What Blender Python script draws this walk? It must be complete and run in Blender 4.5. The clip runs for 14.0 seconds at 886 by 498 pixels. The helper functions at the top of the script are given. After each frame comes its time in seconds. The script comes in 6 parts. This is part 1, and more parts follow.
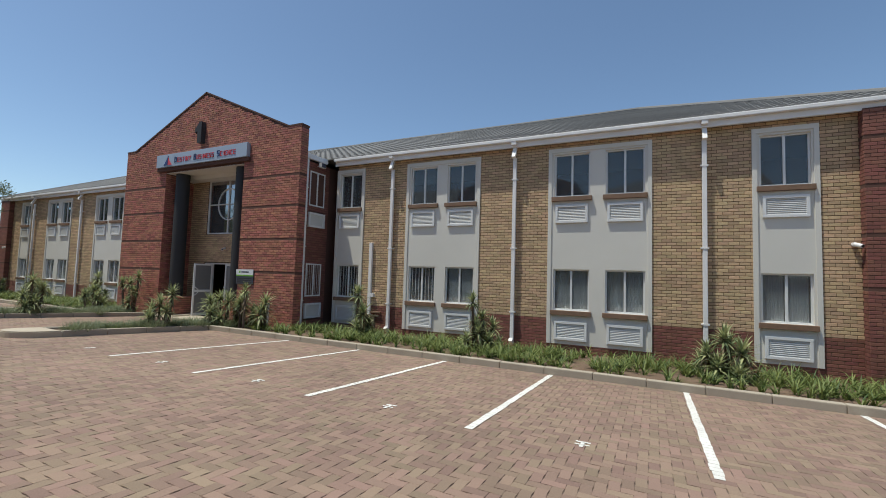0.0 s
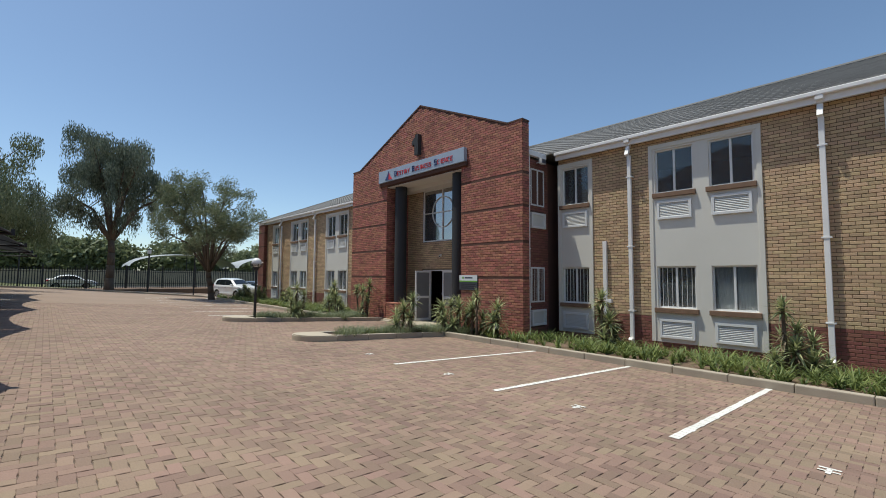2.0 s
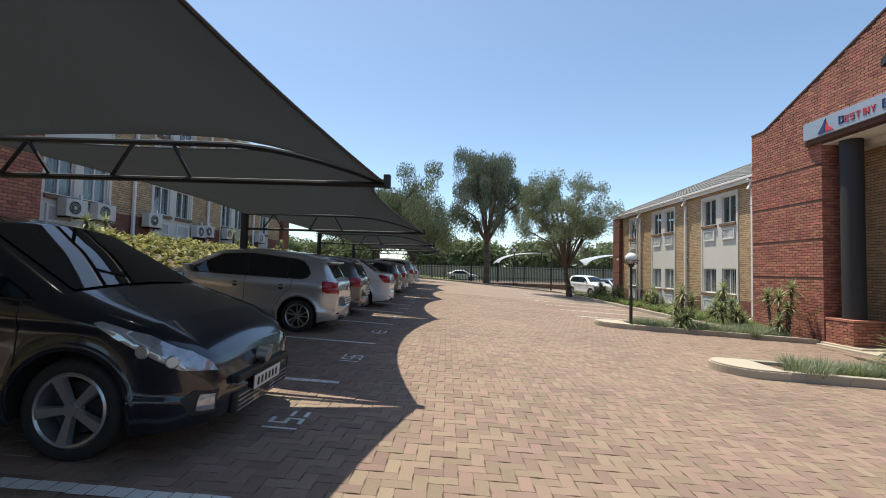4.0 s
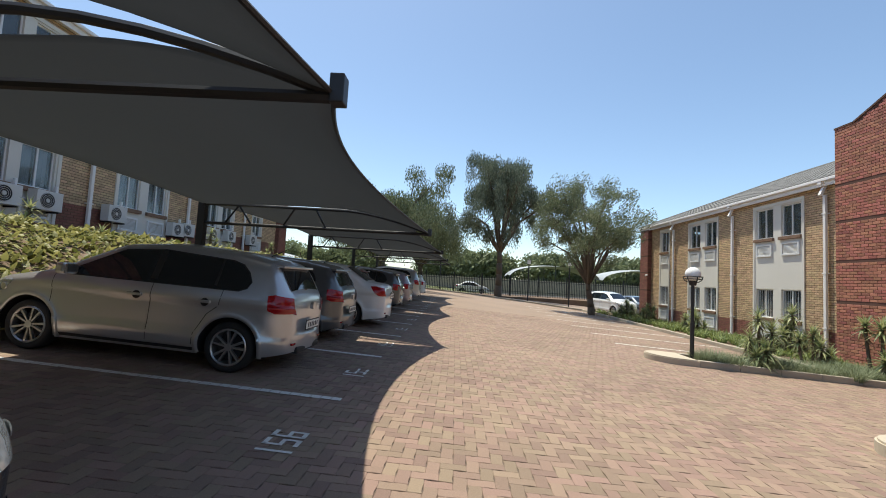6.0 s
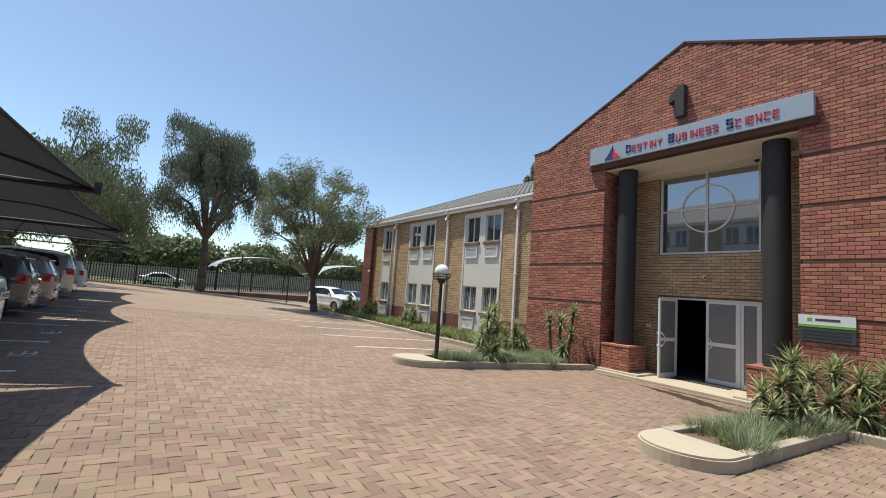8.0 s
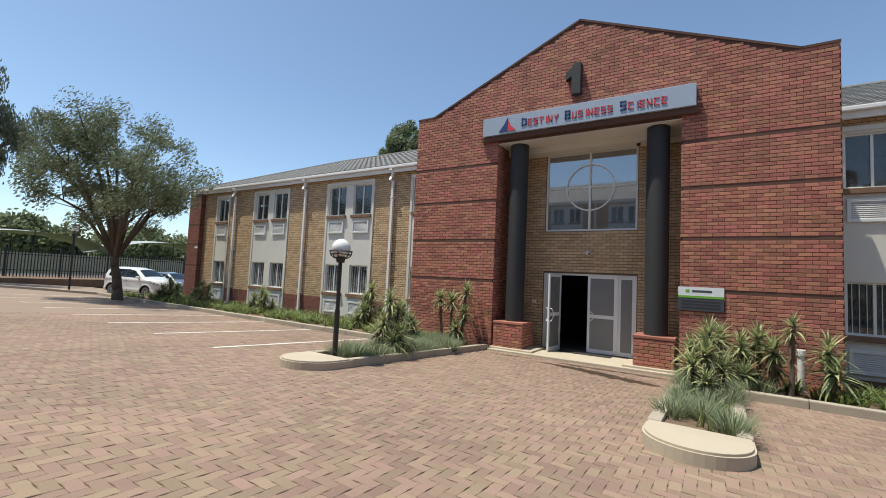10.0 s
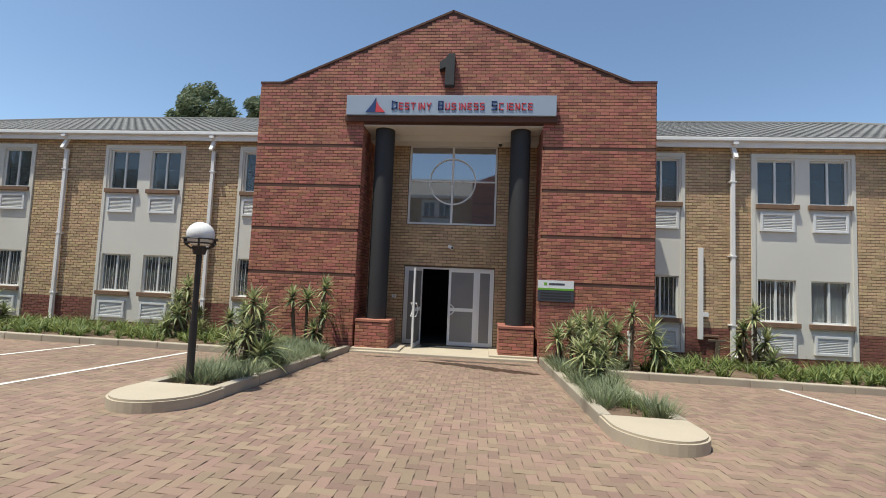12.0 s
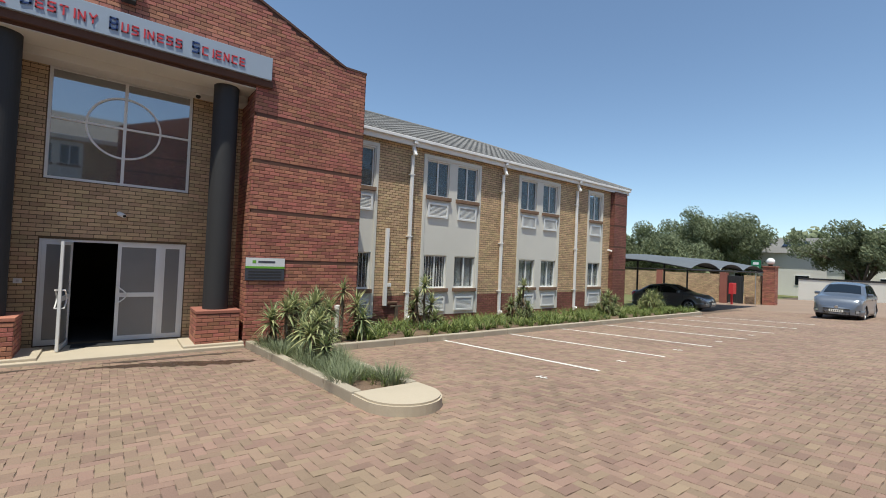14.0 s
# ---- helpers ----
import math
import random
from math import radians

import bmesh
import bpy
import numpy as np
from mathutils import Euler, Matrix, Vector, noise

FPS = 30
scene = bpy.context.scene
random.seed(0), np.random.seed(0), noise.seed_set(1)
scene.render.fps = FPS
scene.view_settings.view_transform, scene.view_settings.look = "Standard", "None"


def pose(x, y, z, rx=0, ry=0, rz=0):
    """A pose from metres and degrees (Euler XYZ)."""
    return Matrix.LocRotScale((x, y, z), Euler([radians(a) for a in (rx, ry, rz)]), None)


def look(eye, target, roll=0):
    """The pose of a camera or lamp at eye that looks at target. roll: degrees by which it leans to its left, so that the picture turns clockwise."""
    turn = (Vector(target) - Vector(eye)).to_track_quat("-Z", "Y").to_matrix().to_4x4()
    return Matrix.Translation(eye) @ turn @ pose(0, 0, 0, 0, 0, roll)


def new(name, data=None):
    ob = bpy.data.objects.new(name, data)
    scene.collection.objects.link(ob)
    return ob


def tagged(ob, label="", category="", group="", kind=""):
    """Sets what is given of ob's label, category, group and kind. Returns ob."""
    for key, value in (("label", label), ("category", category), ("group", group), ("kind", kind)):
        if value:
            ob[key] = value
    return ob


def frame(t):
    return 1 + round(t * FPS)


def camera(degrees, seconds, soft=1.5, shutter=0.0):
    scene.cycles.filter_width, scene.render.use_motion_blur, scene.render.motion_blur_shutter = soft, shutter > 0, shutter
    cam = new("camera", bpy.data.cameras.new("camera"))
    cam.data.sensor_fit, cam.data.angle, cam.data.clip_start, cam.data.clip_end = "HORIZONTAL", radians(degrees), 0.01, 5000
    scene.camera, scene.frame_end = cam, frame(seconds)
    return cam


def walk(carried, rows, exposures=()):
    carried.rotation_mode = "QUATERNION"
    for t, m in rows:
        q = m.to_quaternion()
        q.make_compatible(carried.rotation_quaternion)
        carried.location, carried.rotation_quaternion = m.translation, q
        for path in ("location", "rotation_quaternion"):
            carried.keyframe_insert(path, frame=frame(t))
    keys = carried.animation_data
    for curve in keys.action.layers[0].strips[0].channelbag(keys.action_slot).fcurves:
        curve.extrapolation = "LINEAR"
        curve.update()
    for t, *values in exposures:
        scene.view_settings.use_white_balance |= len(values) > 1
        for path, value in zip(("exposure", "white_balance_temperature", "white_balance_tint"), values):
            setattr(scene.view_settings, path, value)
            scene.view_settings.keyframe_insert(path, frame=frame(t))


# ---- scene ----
cam = camera(91.7, 14.0, 1.0)
PATH = [
    (0, (-0.075, 0.047, 1.450), (-0.953, 1.839, 1.575), 1.74),
    (0.5, (-0.622, -0.040, 1.430), (-1.622, 1.687, 1.564), 1.20),
    (1, (-1.252, -0.147, 1.410), (-2.348, 1.520, 1.552), 0.48),
    (1.5, (-1.958, -0.203, 1.402), (-3.206, 1.353, 1.550), 0.07),
    (2, (-2.705, -0.217, 1.395), (-4.172, 1.137, 1.525), 0.43),
    (2.5, (-3.471, -0.225, 1.393), (-5.202, 0.769, 1.506), 0.55),
    (3, (-4.248, -0.219, 1.390), (-6.170, 0.325, 1.478), 0.28),
    (3.5, (-5.022, -0.199, 1.395), (-7.021, -0.159, 1.457), 0.31),
    (6, (-8.589, -0.242, 1.430), (-10.583, -0.307, 1.570), 3.09),
    (6.5, (-9.228, -0.274, 1.433), (-11.208, -0.017, 1.550), 2.88),
    (7, (-9.840, -0.289, 1.437), (-11.734, 0.341, 1.565), 3.81),
    (7.5, (-10.409, -0.327, 1.433), (-12.141, 0.656, 1.618), 4.61),
    (8, (-10.990, -0.333, 1.429), (-12.619, 0.811, 1.623), 3.99),
    (8.5, (-11.583, -0.345, 1.425), (-13.089, 0.956, 1.619), 3.37),
    (11, (-14.483, -0.207, 1.405), (-15.218, 1.649, 1.522), 2.77),
    (11.5, (-15.030, -0.135, 1.418), (-15.547, 1.793, 1.550), 2.64),
    (12, (-15.532, -0.039, 1.432), (-15.718, 1.948, 1.563), 2.39),
    (12.5, (-15.982, 0.056, 1.460), (-15.715, 2.034, 1.582), 1.84),
    (13, (-16.327, 0.155, 1.520), (-15.582, 2.009, 1.610), 1.92),
    (13.5, (-16.548, 0.275, 1.580), (-15.405, 1.915, 1.636), 1.45),
    (14, (-16.615, 0.355, 1.630), (-15.395, 1.939, 1.676), 2.42),
]
GLARE = [(t, stops, kelvin, 3) for t, stops, kelvin in ((0.0, 0.0, 6430), (1.5, 0.0, 6430), (2.5, 0.12, 6500), (3.0, 0.3, 6550), (3.5, 0.5, 6650), (6.0, 0.55, 6800), (7.5, 0.45, 6750), (8.5, 0.4, 6700), (11.0, 0.4, 6650), (14.0, 0.3, 6600))]
walk(cam, [(t, look(eye, target, roll)) for t, eye, target, roll in PATH], GLARE)

# ---- light ----
SUN_WAY = Vector((-0.27, -0.205, 1.0)).normalized()
sun = new("sun", bpy.data.lights.new("sun", "SUN"))
sun.data.energy, sun.data.angle, sun.data.color = 4.3, radians(0.6), (1.0, 0.95, 0.87)
sun.matrix_world = look(SUN_WAY * 60, (0, 0, 0))
world = bpy.data.worlds.new("world")
scene.world = world
world.use_nodes = True
sky = world.node_tree.nodes.new("ShaderNodeTexSky")
sky.sky_type, sky.sun_disc = "NISHITA", False
sky.sun_elevation = math.asin(SUN_WAY.z)
sky.sun_rotation = math.atan2(SUN_WAY.x, SUN_WAY.y)
sky.air_density, sky.dust_density, sky.ozone_density, sky.altitude = 1.0, 2.0, 1.7, 1400
world.node_tree.nodes["Background"].inputs[1].default_value = 0.142
world.node_tree.links.new(sky.outputs[0], world.node_tree.nodes["Background"].inputs[0])


# ---- materials ----
def nodes_of(name):
    m = bpy.data.materials.new(name)
    m.use_nodes = True
    return m, m.node_tree.nodes, m.node_tree.links, m.node_tree.nodes["Principled BSDF"]


def surface(name, colour, rough=0.7, metal=0.0, vary=0.12, grain=40.0, blotch=1.2, stain=0.15, bump=0.15, depth=0.003, piece=0.0, hue=0.0,
            spec=0.5, coat=0.0, stretch=(1, 1, 1)):
    """A painted, mineral or metal surface: base colour with fine grain, broad blotches and a difference from piece to piece."""
    m, n, l, p = nodes_of(name)
    geo = n.new("ShaderNodeNewGeometry")
    mapping = n.new("ShaderNodeMapping")
    mapping.inputs["Scale"].default_value = stretch
    l.new(geo.outputs["Position"], mapping.inputs["Vector"])
    fine = n.new("ShaderNodeTexNoise")
    fine.inputs["Scale"].default_value, fine.inputs["Detail"].default_value = grain, 4
    wide = n.new("ShaderNodeTexNoise")
    wide.inputs["Scale"].default_value, wide.inputs["Detail"].default_value = blotch, 5
    for tex in (fine, wide):
        l.new(mapping.outputs[0], tex.inputs["Vector"])
    # value = 1 + vary*(fine-0.5) + stain*(wide-0.5) + piece*(random-0.5)
    def term(source, amount, before=None):
        a = n.new("ShaderNodeMath")
        a.operation = "MULTIPLY_ADD"
        l.new(source, a.inputs[0])
        a.inputs[1].default_value = amount
        if before is None:
            a.inputs[2].default_value = 1.0 - amount / 2
        else:
            b = n.new("ShaderNodeMath")
            b.operation = "ADD"
            l.new(before, b.inputs[0])
            b.inputs[1].default_value = -amount / 2
            l.new(b.outputs[0], a.inputs[2])
        return a.outputs[0]
    value = term(fine.outputs["Fac"], vary * 2)
    value = term(wide.outputs["Fac"], stain * 2, value)
    hsv = n.new("ShaderNodeHueSaturation")
    hsv.inputs["Color"].default_value = (*colour, 1)
    if piece or hue:
        info = n.new("ShaderNodeObjectInfo")
        add = n.new("ShaderNodeMath")
        add.operation = "ADD"
        l.new(geo.outputs["Random Per Island"], add.inputs[0])
        l.new(info.outputs["Random"], add.inputs[1])
        fract = n.new("ShaderNodeMath")
        fract.operation = "FRACT"
        l.new(add.outputs[0], fract.inputs[0])
        value = term(fract.outputs[0], piece, value)
        times = n.new("ShaderNodeMath")
        times.operation = "MULTIPLY"
        times.inputs[1].default_value = 7.31
        l.new(fract.outputs[0], times.inputs[0])
        second = n.new("ShaderNodeMath")
        second.operation = "FRACT"
        l.new(times.outputs[0], second.inputs[0])
        h = n.new("ShaderNodeMath")
        h.operation = "MULTIPLY_ADD"
        l.new(second.outputs[0], h.inputs[0])
        h.inputs[1].default_value, h.inputs[2].default_value = hue, 0.5 - hue / 2
        l.new(h.outputs[0], hsv.inputs["Hue"])
    l.new(value, hsv.inputs["Value"])
    l.new(hsv.outputs[0], p.inputs["Base Color"])
    p.inputs["Roughness"].default_value, p.inputs["Metallic"].default_value = rough, metal
    p.inputs["Specular IOR Level"].default_value = spec
    p.inputs["Coat Weight"].default_value = coat
    p.inputs["Coat Roughness"].default_value = 0.05
    if bump:
        b = n.new("ShaderNodeBump")
        b.inputs["Strength"].default_value, b.inputs["Distance"].default_value = bump, depth
        l.new(fine.outputs["Fac"], b.inputs["Height"])
        l.new(b.outputs[0], p.inputs["Normal"])
    return m


def glass(name, tint, rough=0.02, alpha=0.0):
    m, n, l, p = nodes_of(name)
    p.inputs["Base Color"].default_value = (*tint, 1)
    p.inputs["Roughness"].default_value = rough
    p.inputs["Specular IOR Level"].default_value = 0.42
    p.inputs["IOR"].default_value = 1.5
    p.inputs["Transmission Weight"].default_value = alpha
    return m


def leaves(name, colour, light, vary=0.35):
    """Leaf surfaces with a difference from leaf to leaf and some light through them."""
    m, n, l, p = nodes_of(name)
    geo = n.new("ShaderNodeNewGeometry")
    info = n.new("ShaderNodeObjectInfo")
    add = n.new("ShaderNodeMath")
    add.operation = "ADD"
    l.new(geo.outputs["Random Per Island"], add.inputs[0])
    l.new(info.outputs["Random"], add.inputs[1])
    fract = n.new("ShaderNodeMath")
    fract.operation = "FRACT"
    l.new(add.outputs[0], fract.inputs[0])
    ramp = n.new("ShaderNodeMix")
    ramp.data_type = "RGBA"
    ramp.inputs["A"].default_value, ramp.inputs["B"].default_value = (*colour, 1), (*light, 1)
    l.new(fract.outputs[0], ramp.inputs["Factor"])
    l.new(ramp.outputs["Result"], p.inputs["Base Color"])
    p.inputs["Roughness"].default_value = 0.55
    p.inputs["Specular IOR Level"].default_value = 0.35
    thin = n.new("ShaderNodeBsdfTranslucent")
    l.new(ramp.outputs["Result"], thin.inputs["Color"])
    mix = n.new("ShaderNodeMixShader")
    mix.inputs[0].default_value = vary
    l.new(p.outputs[0], mix.inputs[1])
    l.new(thin.outputs[0], mix.inputs[2])
    l.new(mix.outputs[0], n["Material Output"].inputs["Surface"])
    return m


M = {}
M["paver"] = surface("paver", (0.245, 0.168, 0.123), 0.85, vary=0.26, grain=110, blotch=0.35, stain=0.30, bump=0.6, depth=0.004, piece=0.34, hue=0.035)
M["sand"] = surface("joint sand", (0.13, 0.094, 0.072), 0.95, vary=0.3, grain=160, blotch=0.5, stain=0.2, bump=0.3)
M["far_paving"] = surface("far paving", (0.26, 0.187, 0.14), 0.9, vary=0.25, grain=25, blotch=0.35, stain=0.2, bump=0.2)
M["line"] = surface("line paint", (0.74, 0.72, 0.67), 0.7, vary=0.25, grain=60, blotch=3, stain=0.25, bump=0.3)
M["earth"] = surface("earth", (0.16, 0.105, 0.07), 0.95, vary=0.5, grain=30, blotch=1.5, stain=0.3, bump=0.8, depth=0.02)
M["kerb"] = surface("kerb concrete", (0.37, 0.32, 0.25), 0.85, vary=0.2, grain=70, blotch=1.6, stain=0.25, bump=0.3)
M["slab"] = surface("cast concrete", (0.45, 0.385, 0.295), 0.8, vary=0.12, grain=60, blotch=1.2, stain=0.15, bump=0.2)
M["red_brick"] = surface("red brick", (0.36, 0.143, 0.097), 0.8, vary=0.32, grain=70, blotch=0.8, stain=0.24, bump=0.6, piece=0.55, hue=0.03)
M["yellow_brick"] = surface("yellow brick", (0.50, 0.35, 0.208), 0.8, vary=0.28, grain=70, blotch=0.8, stain=0.2, bump=0.6, piece=0.38, hue=0.025)
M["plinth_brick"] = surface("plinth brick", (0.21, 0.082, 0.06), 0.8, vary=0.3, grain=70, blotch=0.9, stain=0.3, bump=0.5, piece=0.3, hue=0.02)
M["mortar_red"] = surface("dark mortar", (0.105, 0.052, 0.038), 0.95, vary=0.3, grain=120, bump=0.3)
M["mortar_yellow"] = surface("mortar", (0.11, 0.075, 0.043), 0.95, vary=0.3, grain=120, bump=0.3)
M["plaster"] = surface("painted plaster", (0.66, 0.635, 0.575), 0.75, vary=0.06, grain=120, blotch=0.7, stain=0.08, bump=0.15)
M["plaster_white"] = surface("white plaster", (0.66, 0.64, 0.60), 0.75, vary=0.06, grain=120, blotch=0.7, stain=0.08, bump=0.15)
M["white"] = surface("white paint", (0.80, 0.78, 0.76), 0.5, vary=0.05, grain=80, blotch=2, stain=0.1, bump=0.05)
M["alu"] = surface("white aluminium", (0.72, 0.72, 0.71), 0.35, vary=0.04, grain=80, blotch=2, stain=0.06, bump=0.0)
M["sill"] = surface("sill brick", (0.20, 0.12, 0.075), 0.8, vary=0.3, grain=60, blotch=6, stain=0.3, bump=0.4)
M["roof_tile"] = surface("roof tile", (0.17, 0.165, 0.16), 0.8, vary=0.25, grain=50, blotch=0.6, stain=0.25, bump=0.3, piece=0.2)
M["column"] = surface("dark paint", (0.027, 0.027, 0.029), 0.7, vary=0.15, grain=60, blotch=1, stain=0.15, bump=0.1)
M["black"] = surface("black metal", (0.018, 0.018, 0.02), 0.5, vary=0.2, grain=60, blotch=3, stain=0.2, bump=0.1)
M["steel"] = surface("brushed steel", (0.58, 0.59, 0.60), 0.3, metal=0.9, vary=0.08, grain=200, blotch=3, stain=0.1, bump=0.0)
M["sign_face"] = surface("sign sheet", (0.34, 0.40, 0.48), 0.4, vary=0.04, grain=40, blotch=1.5, stain=0.06, bump=0.0)
M["red_letter"] = surface("red lettering", (0.62, 0.05, 0.06), 0.4, vary=0.05, bump=0.0)
M["blue_letter"] = surface("blue lettering", (0.02, 0.045, 0.16), 0.4, vary=0.05, bump=0.0)
M["net"] = surface("shade net", (0.045, 0.046, 0.048), 0.9, vary=0.15, grain=300, blotch=0.8, stain=0.15, bump=0.1, spec=0.2)
net_nodes, net_links = M["net"].node_tree.nodes, M["net"].node_tree.links
weave = net_nodes.new("ShaderNodeBsdfTranslucent")
weave.inputs["Color"].default_value = (0.27, 0.285, 0.30, 1)
cloth = net_nodes.new("ShaderNodeMixShader")
cloth.inputs[0].default_value = 0.3
holes = net_nodes.new("ShaderNodeBsdfTransparent")
mesh_mix = net_nodes.new("ShaderNodeMixShader")
mesh_mix.inputs[0].default_value = 0.035
net_links.new(net_nodes["Principled BSDF"].outputs[0], cloth.inputs[1])
net_links.new(weave.outputs[0], cloth.inputs[2])
net_links.new(cloth.outputs[0], mesh_mix.inputs[1])
net_links.new(holes.outputs[0], mesh_mix.inputs[2])
net_links.new(mesh_mix.outputs[0], net_nodes["Material Output"].inputs["Surface"])
M["pane"] = glass("window pane", (0.55, 0.6, 0.62), 0.01, 0.92)
M["pane_mirror"] = surface("coated pane", (0.36, 0.365, 0.375), 0.03, metal=0.85, vary=0.0, stain=0.04, blotch=1.5, bump=0.0)
M["pane_door"] = surface("frosted pane", (0.20, 0.20, 0.20), 0.22, vary=0.03, stain=0.1, blotch=2, bump=0.0)
# near-black room faces: the unlit interior's shade is put into the colour
M["room_shade"] = surface("room shade", (0.05, 0.045, 0.04), 0.9, bump=0.0)
M["curtain"] = surface("curtain", (0.62, 0.62, 0.64), 0.9, vary=0.1, grain=20, blotch=2, stain=0.2, bump=0.0)
M["globe"] = surface("opal globe", (0.80, 0.79, 0.77), 0.25, vary=0.03, bump=0.0)
M["bark"] = surface("bark", (0.12, 0.09, 0.065), 0.95, vary=0.4, grain=25, blotch=3, stain=0.3, bump=0.9, depth=0.02, stretch=(1, 1, 0.3))
# olive and gum greens are lightened, with haze mixed into the colour
M["leaf_olive"] = leaves("olive leaf", (0.11, 0.14, 0.075), (0.25, 0.27, 0.155))
M["leaf_gum"] = leaves("gum leaf", (0.10, 0.125, 0.09), (0.25, 0.275, 0.20))
M["leaf_aloe"] = leaves("aloe leaf", (0.13, 0.18, 0.085), (0.47, 0.48, 0.24), 0.28)
M["leaf_dry"] = leaves("dry aloe leaf", (0.10, 0.075, 0.045), (0.26, 0.20, 0.12), 0.15)
M["leaf_grass"] = leaves("border leaf", (0.06, 0.105, 0.03), (0.25, 0.29, 0.09), 0.3)
M["leaf_sage"] = leaves("grey leaf", (0.13, 0.165, 0.09), (0.29, 0.32, 0.19), 0.25)
M["leaf_hedge"] = leaves("hedge leaf", (0.10, 0.115, 0.03), (0.43, 0.40, 0.15), 0.35)
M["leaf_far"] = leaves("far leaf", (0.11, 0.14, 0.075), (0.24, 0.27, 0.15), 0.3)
# horizon woods: greens paled so the colour carries the haze of distance
M["leaf_woods_hazed"] = leaves("hazed woods leaf", (0.13, 0.155, 0.085), (0.24, 0.27, 0.15), 0.3)
M["grass"] = surface("dry grass", (0.13, 0.14, 0.05), 0.95, vary=0.5, grain=12, blotch=0.5, stain=0.3, bump=0.6, depth=0.02)
M["tar"] = surface("tar", (0.055, 0.054, 0.053), 0.9, vary=0.3, grain=60, blotch=0.6, stain=0.2, bump=0.4)
M["rubber"] = surface("rubber", (0.02, 0.02, 0.021), 0.75, vary=0.15, bump=0.1)
M["ac"] = surface("unit casing", (0.62, 0.61, 0.58), 0.5, vary=0.05, bump=0.0)
M["green_sign"] = surface("green print", (0.16, 0.40, 0.05), 0.4, bump=0.0)
M["safety_green"] = surface("safety green", (0.02, 0.17, 0.08), 0.4, bump=0.0)
M["grey_sign"] = surface("dark print", (0.06, 0.065, 0.085), 0.4, bump=0.0)
M["white_sign"] = surface("white print", (0.72, 0.74, 0.75), 0.4, bump=0.0)


# ---- building blocks ----
def gz(x, y):
    """The height of the paved ground, which falls gently to the long building."""
    x, y = min(max(x, -45.0), 12.0), min(max(y, -6.0), 13.5)
    return -0.06 - 0.055 * y - 0.004 * x


def part(name, bm, material, parent=None, label="", smooth=False):
    me = bpy.data.meshes.new(name)
    bm.normal_update()
    bm.to_mesh(me)
    bm.free()
    me.materials.append(M[material] if isinstance(material, str) else material)
    if smooth:
        me.shade_smooth()
    ob = new(name, me)
    if parent is not None:
        ob.parent = parent
    return tagged(ob, label)


def mesh_part(name, verts, faces, material, parent=None, label="", smooth=False):
    me = bpy.data.meshes.new(name)
    me.from_pydata(verts, [], faces)
    me.materials.append(M[material] if isinstance(material, str) else material)
    if smooth:
        me.shade_smooth()
    me.update()
    ob = new(name, me)
    if parent is not None:
        ob.parent = parent
    return tagged(ob, label)


def thing(name, m, label, category, group="", kind=""):
    ob = new(name)
    ob.empty_display_size = 0.2
    ob.matrix_basis = m
    return tagged(ob, label, category, group, kind)


def box(bm, x0, x1, y0, y1, z0, z1, bevel=0.0):
    """Adds a block, its edges bevelled, to bm."""
    made = bmesh.ops.create_cube(bm, size=1.0, matrix=Matrix.LocRotScale(((x0 + x1) / 2, (y0 + y1) / 2, (z0 + z1) / 2), None, (abs(x1 - x0), abs(y1 - y0), abs(z1 - z0))))
    if bevel:
        edges = list({e for v in made["verts"] for e in v.link_edges})
        bmesh.ops.bevel(bm, geom=edges, offset=bevel, segments=2, affect="EDGES", profile=0.6)
    return bm


def block(x0, x1, y0, y1, z0, z1, bevel=0.0):
    return box(bmesh.new(), x0, x1, y0, y1, z0, z1, bevel)


def tube(bm, a, b, r0, r1=None, n=10):
    """Adds a round bar from a to b."""
    a, b = Vector(a), Vector(b)
    r1 = r0 if r1 is None else r1
    way = b - a
    turn = way.to_track_quat("Z", "Y").to_matrix().to_4x4()
    bmesh.ops.create_cone(bm, cap_ends=True, segments=n, radius1=r0, radius2=r1, depth=way.length, matrix=Matrix.Translation((a + b) / 2) @ turn)
    return bm


def swept(bm, points, radius, n=8):
    """Adds one bent round bar along the points."""
    pts = [Vector(p) for p in points]
    rings = []
    for i, p in enumerate(pts):
        way = (pts[min(i + 1, len(pts) - 1)] - pts[max(i - 1, 0)]).normalized()
        side = way.cross(Vector((0, 0, 1)))
        side = side.normalized() if side.length > 0.01 else Vector((1, 0, 0))
        up = side.cross(way)
        rings.append([bm.verts.new(p + (side * math.cos(2 * math.pi * k / n) + up * math.sin(2 * math.pi * k / n)) * radius) for k in range(n)])
    for a, b in zip(rings, rings[1:]):
        for k in range(n):
            bm.faces.new((a[k], a[(k + 1) % n], b[(k + 1) % n], b[k]))
    bm.faces.new(rings[0][::-1])
    bm.faces.new(rings[-1])
    return bm


def bar(a, b, r0, r1=None, n=10):
    return tube(bmesh.new(), a, b, r0, r1, n)


def prism(points, depth):
    """A flat outline (a list of 3D points) thickened by the vector depth."""
    bm = bmesh.new()
    f = bm.faces.new([bm.verts.new(p) for p in points])
    made = bmesh.ops.extrude_face_region(bm, geom=[f])
    bmesh.ops.translate(bm, vec=depth, verts=[v for v in made["geom"] if isinstance(v, bmesh.types.BMVert)])
    bmesh.ops.recalc_face_normals(bm, faces=bm.faces)
    return bm


